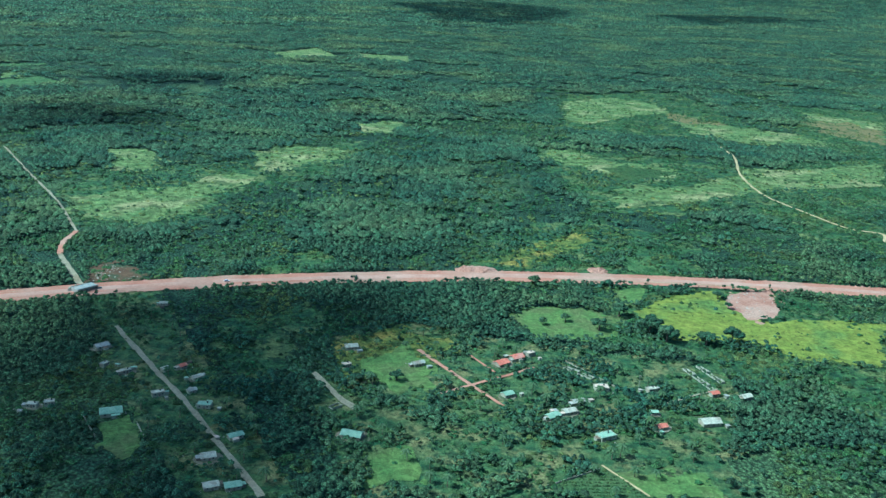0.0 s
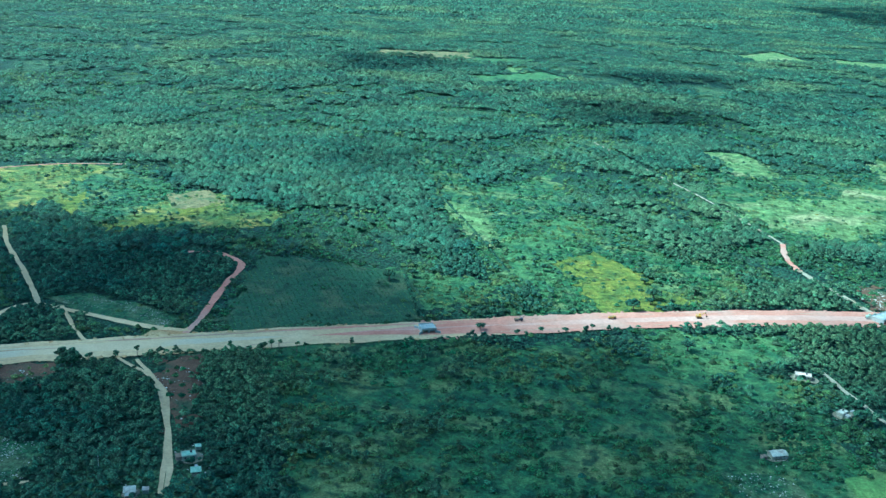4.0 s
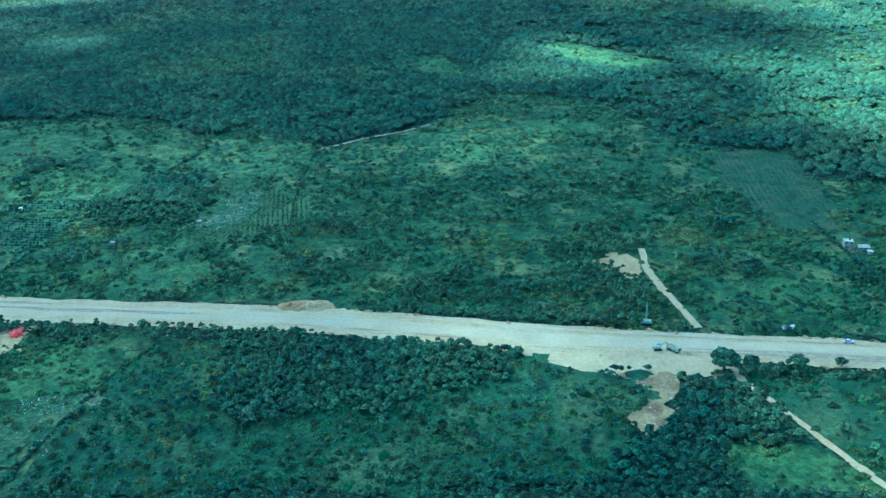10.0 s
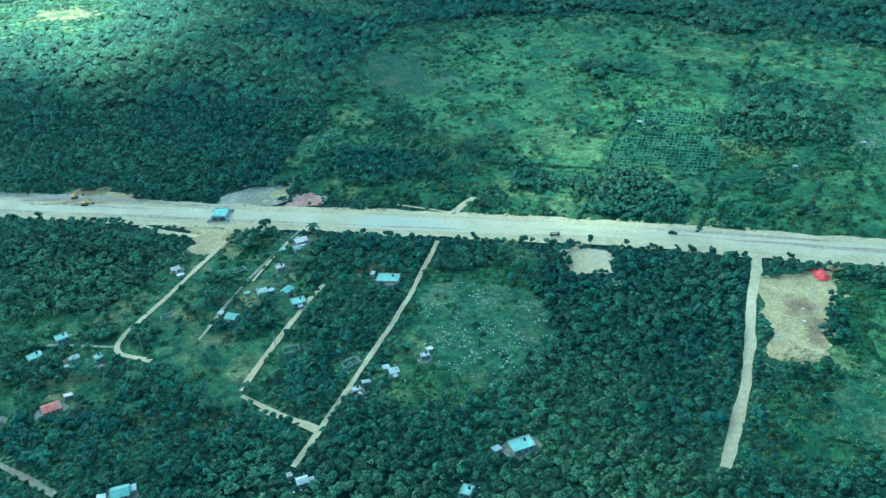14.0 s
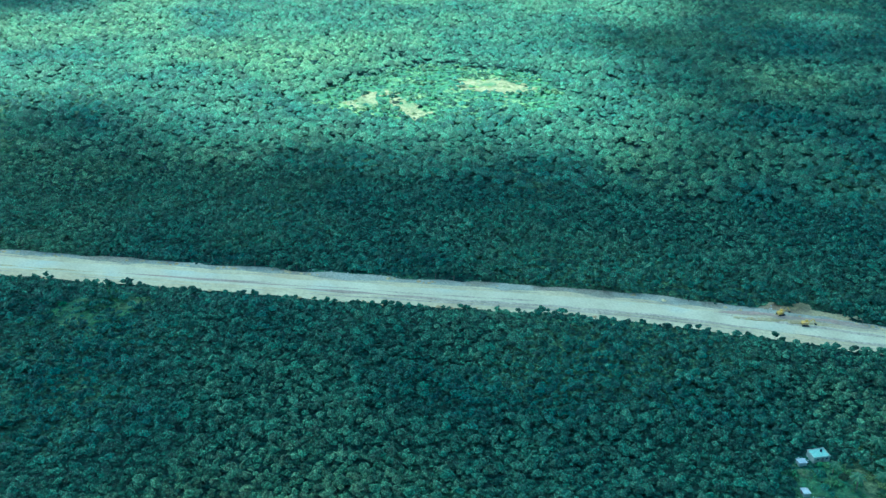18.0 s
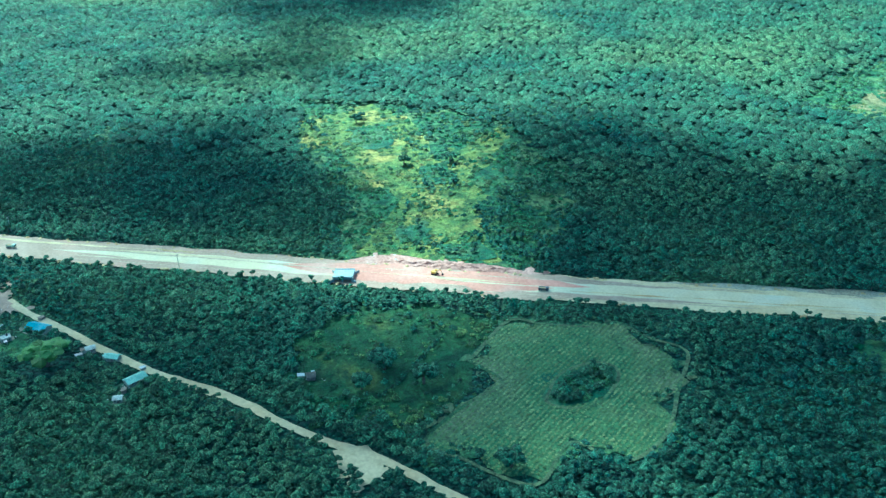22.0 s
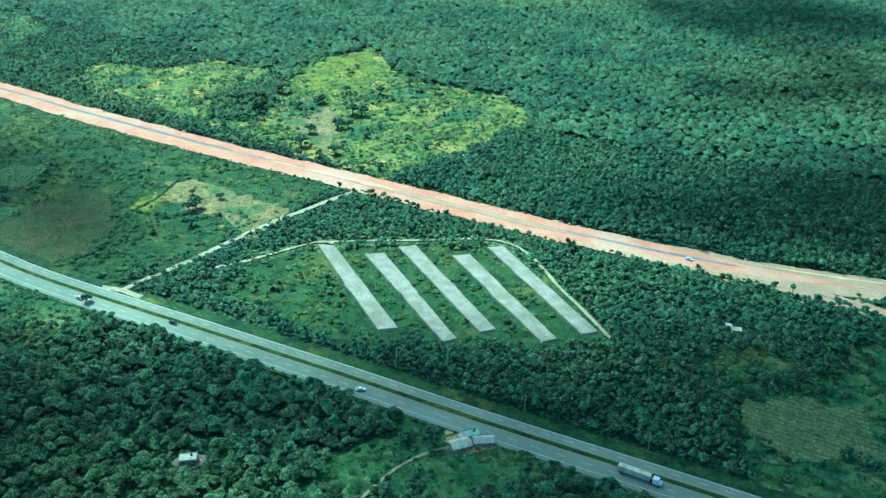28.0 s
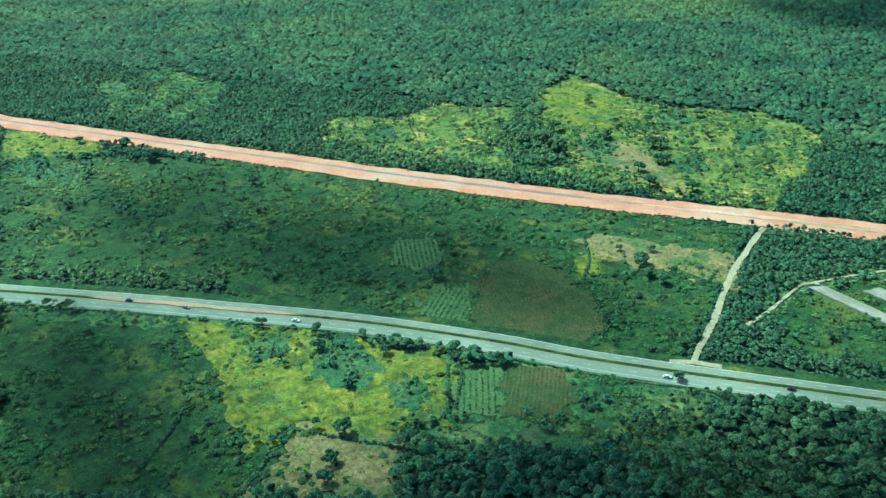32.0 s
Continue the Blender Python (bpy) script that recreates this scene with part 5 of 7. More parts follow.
    "wall": material("whitewashed_wall", (0.30, 0.31, 0.21), (0.42, 0.42, 0.29), 0.7, 0.1, bump=0.2, patch=1.5, patch_color=(0.32, 0.28, 0.19)),
    "block": material("bare_concrete_block", (0.26, 0.28, 0.192), (0.36, 0.37, 0.264), 0.5, 0.08, bump=0.4, patch=1.5, patch_color=(0.42, 0.43, 0.312)),
    "concrete": material("pale_concrete", (0.28, 0.33, 0.28), (0.40, 0.45, 0.38), 1.2, 0.15, bump=0.2, patch=2.5, patch_color=(0.44, 0.44, 0.35)),
    "dark": material("black_plastic", (0.02, 0.022, 0.024), (0.035, 0.036, 0.04), 1, 0.2, rough=0.5, bump=0.0),
    "wood": material("weathered_wood", (0.16, 0.13, 0.10), (0.26, 0.22, 0.17), 0.5, 0.06, bump=0.3),
    "rubber": material("tyre_rubber", (0.02, 0.02, 0.02), (0.04, 0.04, 0.04), 0.3, 0.05, bump=0.2),
    "glass": material("dark_glass", (0.03, 0.045, 0.05), (0.05, 0.065, 0.07), 1, 0.2, rough=0.1, bump=0.0),
    "car_white": material("white_car_paint", (0.66, 0.67, 0.68), (0.74, 0.75, 0.76), 1, 0.1, rough=0.3, bump=0.0),
    "car_black": material("black_car_paint", (0.02, 0.022, 0.025), (0.035, 0.035, 0.04), 1, 0.1, rough=0.3, bump=0.0),
    "car_grey": material("grey_car_paint", (0.20, 0.21, 0.22), (0.27, 0.28, 0.29), 1, 0.1, rough=0.3, bump=0.0),
    "car_yellow": material("yellow_machine_paint", (0.50, 0.30, 0.03), (0.60, 0.38, 0.05), 0.5, 0.08, rough=0.5, bump=0.1, patch=0.7, patch_color=(0.36, 0.26, 0.12)),
    "car_cyanwhite": material("dusty_pale_machine_paint", (0.34, 0.46, 0.31), (0.44, 0.55, 0.38), 0.5, 0.08, rough=0.7, bump=0.1, patch=0.7, patch_color=(0.42, 0.40, 0.26)),
    "car_dark": material("dark_truck_paint", (0.06, 0.07, 0.07), (0.10, 0.11, 0.11), 0.5, 0.08, rough=0.5, bump=0.1),
    "tarp": material("red_tarpaulin", (0.62, 0.06, 0.05), (0.78, 0.13, 0.10), 0.5, 0.1, rough=0.6, bump=0.5),
    "pale_leaf": material("yellow_green_leaves", (0.10, 0.17, 0.03), (0.15, 0.23, 0.05), 2, 0.2, rough=0.7, bump=0.8, island=0.4),
    "palm_leaf": material("palm_fronds", (0.045, 0.10, 0.035), (0.09, 0.16, 0.05), 1.5, 0.1, rough=0.5, bump=0.3, island=0.3),
}
K = 0.37        # the size of things in this land, against their common size in metres


def part(name, bm, mat, parent, label=""):
    me = bpy.data.meshes.new(name)
    bm.normal_update()
    bm.to_mesh(me)
    bm.free()
    me.materials.append(mat)
    ob = new(name, me)
    ob.parent = parent
    return tagged(ob, label)


def box(bm, x, y, z, sx, sy, sz, bevel=0.0, tilt=0.0, turn=0.0):
    """A box standing on z, bevelled; tilt about y, turn about z, in degrees."""
    m = Matrix.Translation((x, y, z + sz / 2)) @ Euler((0, radians(tilt), radians(turn))).to_matrix().to_4x4() @ Matrix.Diagonal((sx, sy, sz, 1))
    g = bmesh.ops.create_cube(bm, size=1, matrix=m)
    if bevel:
        edges = list({e for v in g["verts"] for e in v.link_edges})
        bmesh.ops.bevel(bm, geom=edges, offset=bevel, segments=1, affect="EDGES")
    return bm


def tube(bm, a, b, r0, r1, sides=6):
    """A tapered rod from a to b."""
    a, b = Vector(a), Vector(b)
    d = b - a
    m = Matrix.Translation((a + b) / 2) @ d.to_track_quat("Z", "Y").to_matrix().to_4x4()
    bmesh.ops.create_cone(bm, cap_ends=True, segments=sides, radius1=r0, radius2=r1, depth=d.length, matrix=m)
    return bm


def thing(name, x, y, turn, label, category, group="", z=0.0):
    ob = new(name)
    ob.matrix_world = pose(x, y, z, 0, 0, turn)
    return tagged(ob, label, category, group)


def keep_clear(x, y, turn, length, half):
    c, s = math.cos(radians(turn)), math.sin(radians(turn))
    t = np.linspace(-0.5, 0.5, max(3, int(length)))
    LINES.append((np.stack([x + c * length * t, y + s * length * t], 1), half))


ROOF_WORDS = {"white": "white-painted", "cyan": "pale blue", "blue": "blue metal", "grey": "grey sheet-metal", "red": "red-tiled", "pale": "pale pink", "thatch": "brown palm-thatched"}
house_count = 0
CLUTTER = []


def house(x, y, turn, length, width, roof, storeys=1):
    """A small village house: walls, roof with eaves or a parapet, door, windows and a water tank."""
    global house_count
    house_count += 1
    r = random.Random(house_count)
    length, width = min(max(length * 0.74, 1.3), 4.2), width * 0.85
    width = max(width, length * r.uniform(0.5, 0.72))
    h = (0.7 + 0.12 * r.random()) * storeys
    flat = roof in ("white", "pale", "cyan") and r.random() < 0.55 and roof != "thatch"
    shape = "flat" if flat else "gabled"
    at = thing("house", x, y, turn, f"small {'two-storey ' if storeys > 1 else ''}village house with a {ROOF_WORDS[roof]} {shape} roof", "house", z=0.1)
    keep_clear(x, y, turn, length, width / 2 + 0.15)
    CLUTTER.append((x, y, length))
    if r.random() < 0.4:
        yard = soft_outline(np.array([(math.cos(a) * length * 0.95, math.sin(a) * (width * 0.75 + 0.5)) for a in np.arange(0, 6.28, 0.5)]), house_count, 0.6, 0.45)
        c, s = math.cos(radians(turn)), math.sin(radians(turn))
        tagged(mesh_object("yard", [(x + c * u - s * v, y + s * u + c * v, 0.165 + (house_count % 30) * 0.0006) for u, v in yard], [tuple(range(len(yard)))], M["yard"]), "trodden bare ground round a house", "yard", kind="structure")
    bm = bmesh.new()
    w2, l2 = width / 2, length / 2
    for cx, cy, sx, sy in ((0, w2 - 0.04, length, 0.08), (0, -w2 + 0.04, length, 0.08), (l2 - 0.04, 0, 0.08, width - 0.16), (-l2 + 0.04, 0, 0.08, width - 0.16)):
        box(bm, cx, cy, -0.1, sx, sy, h + 0.1)
    part("wall", bm, PAINT["wall"] if roof != "thatch" else PAINT["wood"], at)
    bm = bmesh.new()
    if flat:
        box(bm, 0, 0, h, length + 0.12, width + 0.12, 0.08, 0.015)
        part("roof", bm, PAINT[roof], at)
        bm = bmesh.new()
        for cx, cy, sx, sy in ((0, w2, length + 0.1, 0.06), (0, -w2, length + 0.1, 0.06), (l2, 0, 0.06, width - 0.06), (-l2, 0, 0.06, width - 0.06)):
            box(bm, cx, cy, h + 0.08, sx, sy, 0.1)
        part("parapet", bm, PAINT["wall"], at)
        bm = bmesh.new()
        tube(bm, (l2 * 0.4, w2 * 0.3, h + 0.08), (l2 * 0.4, w2 * 0.3, h + 0.45), 0.17, 0.14, 8)
        part("water_tank", bm, PAINT["dark"], at, "black rooftop water tank")
    else:
        rise = width * (0.22 if roof != "thatch" else 0.5)
        e = 0.16
        for side in (1, -1):
            y0, y1 = side * (w2 + e), 0.0
            z0, z1 = h - rise * e / w2, h + rise
            vs = [bm.verts.new(q) for q in ((-l2 - e, y0, z0), (l2 + e, y0, z0), (l2 + e, y1, z1), (-l2 - e, y1, z1))]
            us = [bm.verts.new((v.co.x, v.co.y, v.co.z + 0.06)) for v in vs]
            for f in ((vs[3], vs[2], vs[1], vs[0]), us, *[(vs[i], vs[(i + 1) % 4], us[(i + 1) % 4], us[i]) for i in range(4)]):
                bm.faces.new(f)
            k = int((length + 2 * e) / 0.3)
            for i in range(1, k):                       # standing seams
                cx = -l2 - e + (length + 2 * e) * i / k
                tube(bm, (cx, y0, z0 + 0.065), (cx, y1, z1 + 0.065), 0.018, 0.018, 4)
        bmesh.ops.recalc_face_normals(bm, faces=bm.faces[:])
        part("roof", bm, PAINT[roof], at)
        for sx in (l2 - 0.05, -l2 + 0.05):
            bm = bmesh.new()
            vs = [bm.verts.new(q) for q in ((sx, -w2 + 0.02, h), (sx, w2 - 0.02, h), (sx, 0, h + rise - 0.02))]
            us = [bm.verts.new((v.co.x * 0.98, v.co.y, v.co.z)) for v in vs]
            for f in (vs, us, *[(vs[i], vs[(i + 1) % 3], us[(i + 1) % 3], us[i]) for i in range(3)]):
                bm.faces.new(f)
            bmesh.ops.recalc_face_normals(bm, faces=bm.faces[:])
            part("gable", bm, PAINT["wall"], at)
    if r.random() < 0.6:                                # a lean-to against one end or side
        sx, sy = (r.choice((1, -1)) * (l2 + 0.45), r.uniform(-0.2, 0.2) * width) if r.random() < 0.5 else (r.uniform(-0.25, 0.25) * length, r.choice((1, -1)) * (w2 + 0.45))
        ax, ay = (0.9, width * r.uniform(0.45, 0.75)) if abs(sx) > l2 else (length * r.uniform(0.3, 0.5), 0.9)
        wing = part("annex", box(bmesh.new(), sx, sy, -0.1, ax - 0.02, ay - 0.02, 0.68), PAINT[r.choice(("block", "wall", "wood"))], at)
        part("annex_roof", box(bmesh.new(), sx, sy, 0.6, ax + 0.1, ay + 0.1, 0.05, 0.01, r.uniform(-5, 5)), PAINT[r.choice(("grey", "grey", "pale", "cyan", "thatch"))], wing, "separate low sheet roof of the lean-to")
    if r.random() < 0.65:                               # an outbuilding in the yard
        a, d = r.uniform(0, 6.283), l2 + r.uniform(1.1, 2.2)
        shed(x + d * math.cos(a), y + d * math.sin(a), turn + r.choice((0, 90, 12)), r.uniform(0.7, 1.3), r.uniform(0.55, 0.9), r.choice(("white", "grey", "grey", "pale", "thatch", "cyan")))
    for s in range(storeys):
        z = s * 0.85
        for cy, sign in ((w2, 1), (-w2, -1)):
            if s == 0:
                part("door", box(bmesh.new(), l2 * 0.1, cy + sign * 0.006, 0.0, 0.34, 0.03, 0.68), PAINT["wood"], at)
            for cx in (-l2 * 0.55, l2 * 0.6):
                wn_ob = part("window", box(bmesh.new(), cx, cy + sign * 0.005, z + 0.36, 0.36, 0.03, 0.36), PAINT["wall"], at)
                part("pane", box(bmesh.new(), cx, cy + sign * 0.012, z + 0.39, 0.30, 0.025, 0.30), PAINT["glass"], wn_ob)
    return at


def shed(x, y, turn, length, width, roof):
    """A low lean-to shed with a sloping sheet roof and a plank door."""
    at = thing("shed", x, y, turn, f"low yard shed with a sloping {ROOF_WORDS[roof]} roof", "shed", "sheds in the yards", 0.1)
    keep_clear(x, y, turn, length, width / 2)
    part("wall", box(bmesh.new(), 0, 0, -0.1, length, width, 0.62, 0.01), PAINT["wood" if roof == "thatch" else "block"], at)
    part("roof", box(bmesh.new(), 0, 0, 0.55, length + 0.2, width + 0.2, 0.04, 0.008, 6), PAINT[roof], at)
    part("door", box(bmesh.new(), 0.1, width / 2, 0, 0.26, 0.03, 0.45), PAINT["wood"], at)


def villa(x, y, turn, length, width, roof):
    house(x, y, turn, length, width, roof, 2)


def unfinished(x, y, turn, length, width):
    """Roofless walls of a house being built."""
    at = thing("unfinished_house", x, y, turn, "roofless unfinished house of pale concrete blocks", "house", z=0.1)
    keep_clear(x, y, turn, length, width / 2 + 0.5)
    k = max(2, int(length / 1.8) + 1)
    for i in range(k):
        part("cross_wall", box(bmesh.new(), -length / 2 + length * i / (k - 1), 0, -0.1, 0.09, width - 0.1, 0.28 + 0.14 * (i % 3)), PAINT["block"], at)
    for s in (1, -1):
        for i in range(k - 1):
            cx = -length / 2 + length * (i + 0.5) / (k - 1)
            part("side_wall", box(bmesh.new(), cx + 0.12 * s, s * width / 2, -0.1, length / (k - 1) * (0.92 if (i + s) % 3 else 0.55), 0.09, 0.26 + 0.12 * ((i + s) % 3)), PAINT["block"], at)


def culvert(x, y, turn, length, width, deck="concrete"):
    """A box underpass of the new road: deck, two side walls, middle wall, wing walls and parapets."""
    at = thing("box_underpass", x, y, turn, "pale concrete box underpass standing in the new roadbed", "underpass", z=0.26)
    h = 0.8
    part("deck", box(bmesh.new(), 0, 0, h, length, width, 0.22, 0.03), PAINT[deck], at, "pale turquoise deck slab" if deck == "cyan" else "")
    for cx in (-length / 2 + 0.12, 0, length / 2 - 0.12):
        part("side_wall", box(bmesh.new(), cx, 0, -0.1, 0.2, width - 0.06, h + 0.1), PAINT["concrete"], at)
    for sy in (1, -1):
        part("parapet", box(bmesh.new(), 0, sy * (width / 2 - 0.06), h + 0.22, length, 0.1, 0.16), PAINT["concrete"], at)
        for sx in (1, -1):
            part("wing_wall", box(bmesh.new(), sx * (length / 2 + 0.35), sy * (width / 2 + 0.15), -0.1, 1.1, 0.12, h * 0.8, 0.02, 0, sx * sy * 45), PAINT["concrete"], at)
        # added plug inside the mouth, standing in for the dark of the passage
        part("head_wall", box(bmesh.new(), 0, sy * (width / 2 - 1.0), -0.1, length - 0.5, 0.05, h), PAINT["concrete"], at)


def wheels(at, places, r, w):
    for wx, wy in places:
        bm = bmesh.new()
        tube(bm, (wx, wy - w / 2, r), (wx, wy + w / 2, r), r, r, 10)
        wheel = part("wheel", bm, PAINT["rubber"], at)
        bm = bmesh.new()
        s = 1 if wy > 0 else -1
        tube(bm, (wx, wy + s * w * 0.35, r), (wx, wy + s * w * 0.56, r), r * 0.55, r * 0.5, 8)
        part("rim", bm, PAINT["grey"], wheel)


COLOR_WORDS = {"white": "white", "black": "black", "grey": "grey", "yellow": "yellow", "cyanwhite": "dusty pale", "dark": "dark"}


def car(x, y, turn, length, color):
    at = thing("car", x, y, turn, f"{COLOR_WORDS[color]} passenger car on the road", "car", "cars on the roads", 0.30)
    L, W = 4.4 * K, 1.8 * K
    m = PAINT["car_" + color]
    bm = bmesh.new()
    box(bm, 0, 0, 0.28 * K, L, W, 0.55 * K, 0.05)
    part("body", bm, m, at)
    bm = bmesh.new()
    box(bm, -0.1 * L, 0, 0.8 * K, L * 0.55, W * 0.9, 0.62 * K, 0.07)
    part("cabin", bm, PAINT["glass"], at, "dark tinted glass")
    part("roof", box(bmesh.new(), -0.1 * L, 0, 1.38 * K, L * 0.42, W * 0.82, 0.06 * K, 0.008), m, at)
    wheels(at, [(sx * L * 0.31, sy * W * 0.45) for sx in (1, -1) for sy in (1, -1)], 0.32 * K, 0.22 * K)
    for sy in (1, -1):
        part("headlight", box(bmesh.new(), L / 2, sy * W * 0.33, 0.55 * K, 0.02, 0.3 * K, 0.15 * K), PAINT["white"], at)


def dumper(x, y, turn, length, color):
    at = thing("dump_truck", x, y, turn, f"{COLOR_WORDS[color]} tipper truck working on the roadbed", "truck", "machines on the roadbed", 0.30)
    at.scale = (float(np.clip(length / 2.6, 0.68, 1.0)),) * 3
    L, W = 7.0 * K, 2.5 * K
    m = PAINT["car_" + color]
    part("chassis", box(bmesh.new(), 0, 0, 0.7 * K, L, W * 0.5, 0.3 * K), PAINT["rubber"], at)
    cab = part("cab", box(bmesh.new(), L * 0.38, 0, 0.8 * K, 1.8 * K, W * 0.95, 1.9 * K, 0.06), m, at)
    part("windscreen", box(bmesh.new(), L * 0.38 + 0.9 * K, 0, 1.7 * K, 0.03, W * 0.8, 0.75 * K), PAINT["glass"], cab)
    bed = bmesh.new()
    bx, bl = -L * 0.13, 4.6 * K
    box(bed, bx, 0, 1.05 * K, bl, W, 0.15 * K)
    for s in (1, -1):
        box(bed, bx, s * W * 0.48, 1.2 * K, bl, 0.1 * K, 1.1 * K)
        box(bed, bx + s * bl * 0.49, 0, 1.2 * K, 0.1 * K, W * 0.9, 1.1 * K)
    tub = part("tipper_bed", bed, m, at)
    load = bmesh.new()
    box(load, bx, 0, 1.2 * K, bl * 0.92, W * 0.86, 0.8 * K, 0.1)
    part("load", load, M["sand"], tub, "pale limestone load")
    wheels(at, [(wx * L, s * W * 0.42) for wx in (0.36, -0.18, -0.38) for s in (1, -1)], 0.5 * K, 0.4 * K)


def truck(x, y, turn, length, color):
    at = thing("semi_trailer_truck", x, y, turn, "white articulated lorry with a long pale trailer", "truck", z=0.3)
    part("trailer_box", box(bmesh.new(), -0.7, 0, 0.42, 5.0, 0.95, 0.95, 0.04), PAINT["white"], at)
    cab = part("cab", box(bmesh.new(), 2.65, 0, 0.25, 0.95, 0.92, 1.0, 0.08), PAINT["car_white"], at)
    part("bonnet", box(bmesh.new(), 3.3, 0, 0.25, 0.5, 0.8, 0.55, 0.06), PAINT["car_white"], cab)
    part("windscreen", box(bmesh.new(), 3.125, 0, 0.82, 0.03, 0.75, 0.3), PAINT["glass"], cab)
    part("chassis", box(bmesh.new(), 0, 0, 0.25, 6.2, 0.35, 0.15), PAINT["rubber"], at)
    wheels(at, [(wx, s * 0.4) for wx in (3.2, 2.3, 1.9, -2.3, -2.75) for s in (1, -1)], 0.2, 0.14)


def excavator(x, y, turn, length, color):
    at = thing("excavator", x, y, turn, f"{COLOR_WORDS[color]} tracked excavator with a folded arm", "excavator", "machines on the roadbed", 0.3)
    m = PAINT["car_" + color]
    for s in (1, -1):
        part("track", box(bmesh.new(), 0, s * 1.1 * K, 0, 3.6 * K, 0.6 * K, 0.8 * K, 0.08), PAINT["rubber"], at)
    house_ob = part("upper_body", box(bmesh.new(), -0.3 * K, 0, 0.85 * K, 3.0 * K, 2.4 * K, 1.2 * K, 0.06), m, at)
    cab = part("cab", box(bmesh.new(), 0.7 * K, 0.75 * K, 1.4 * K, 1.4 * K, 0.95 * K, 1.4 * K, 0.04), m, house_ob)
    bm = bmesh.new()
    tube(bm, (1.0 * K, -0.2 * K, 1.6 * K), (3.4 * K, -0.2 * K, 3.9 * K), 0.3 * K, 0.24 * K)
    part("boom", bm, m, at)
    bm = bmesh.new()
    tube(bm, (3.4 * K, -0.2 * K, 3.9 * K), (5.0 * K, -0.2 * K, 1.6 * K), 0.24 * K, 0.18 * K)
    arm = part("arm", bm, m, at)
    part("bucket", box(bmesh.new(), 4.9 * K, -0.2 * K, 0.7 * K, 0.9 * K, 1.1 * K, 0.9 * K, 0.06), PAINT["rubber"], arm)


def rig(x, y, turn, length, color):
    at = thing("drilling_rig", x, y, turn, "pale drilling rig with a tall lattice mast", "drilling rig", z=0.3)
    part("base", box(bmesh.new(), 0, 0, 0, 1.8, 0.9, 0.7, 0.06), PAINT["car_cyanwhite"], at)
    for sx in (1, -1):
        for sy in (1, -1):
            bm = bmesh.new()
            tube(bm, (0.12 * sx, 0.12 * sy, 0.6), (0.07 * sx, 0.07 * sy, 3.9), 0.035, 0.03)
            part("mast_leg", bm, PAINT["car_cyanwhite"], at)
    for i in range(8):
        bm = bmesh.new()
        z = 0.9 + i * 0.38
        tube(bm, (-0.11, -0.11, z), (0.11, 0.11, z + 0.3), 0.02, 0.02, 4)
        part("brace", bm, PAINT["car_cyanwhite"], at)
    for s in (1, -1):
        part("track", box(bmesh.new(), 0, s * 0.5, -0.02, 1.7, 0.24, 0.3, 0.05), PAINT["rubber"], at)


POLE = None


def pole(x, y):
    """A timber power pole with a crossarm and insulators; the later ones are copies."""
    global POLE
    m = pose(x, y, 0.05, 0, 0, 40)
    if POLE:
        copy_thing(POLE, m)
        return
    at = POLE = new("utility_pole")
    at.matrix_world = m
    tagged(at, "slim grey power pole with a crossarm beside the road", "pole", "power poles")
    bm = bmesh.new()
    tube(bm, (0, 0, -0.2), (0, 0, 3.6), 0.075, 0.05, 6)
    part("shaft", bm, PAINT["block"], at)
    arm = part("crossarm", box(bmesh.new(), 0, 0, 3.35, 0.06, 0.9, 0.07), PAINT["wood"], at)
    for s in (-0.38, 0, 0.38):
        bm = bmesh.new()
        tube(bm, (0, s, 3.42), (0, s, 3.52), 0.03, 0.02)
        part("insulator", bm, PAINT["concrete"], arm)


def mound(x, y, turn, length, width, kind):
    """A heap of tipped earth with a lumpy crest."""
    bm = bmesh.new()
    n = max(20, int(length / 0.7))
    grid = [[bm.verts.new((length * (i / n - 0.5), width * (j / 10 - 0.5), -0.05)) for j in range(11)] for i in range(n + 1)]
    for i, row in enumerate(grid):
        for j, v in enumerate(row):
            u, w = 2 * i / n - 1, 2 * j / 10 - 1
            k = 1 - abs(u) ** 3 - w * w + 0.45 * noise.noise(Vector((x + i * length / n / 2.2, y + j * 0.5, 3)))
            v.co.z = min(1.1, width * 0.2) * max(k, -0.4) * (0.85 + 0.6 * noise.noise(Vector((x + i * length / n / 1.3, y + j * 0.9, 0)))) + 0.1 * noise.noise(v.co * 2.4)
            v.co.x += 0.35 * noise.noise(Vector((i * 0.9, j * 0.9, x)))
            v.co.y += 0.35 * noise.noise(Vector((i * 0.9, j * 0.9, y)))
    for i in range(n):
        for j in range(10):
            bm.faces.new((grid[i][j], grid[i + 1][j], grid[i + 1][j + 1], grid[i][j + 1]))
    me = bpy.data.meshes.new("earth_mound")
    bm.to_mesh(me)
    bm.free()
    me.materials.append(M[kind])
    ob = new("earth_mound", me)
    ob.matrix_world = pose(x, y, 0.05, 0, 0, turn)
    keep_clear(x, y, turn, length, width / 2)
    tagged(ob, {"laterite": "heap of pink laterite earth beside the roadbed", "sand": "heap of pale limestone sand beside the roadbed"}[kind], "mound")


def tarp(x, y, turn, length):
    """A crumpled red sheet thrown over a heap."""
    for dx, dy, s in ((0, 0, 1.0), (-1.5, 0.9, 0.75)):
        bm = bmesh.new()
        bmesh.ops.create_icosphere(bm, subdivisions=3, radius=1)
        for v in bm.verts:
            v.co *= 1 + 0.5 * noise.noise(v.co * 2.2 + Vector((s * 9, 0, 0)))
            v.co.z = max(0.0, v.co.z) * 0.8
        me = bpy.data.meshes.new("tarpaulin")
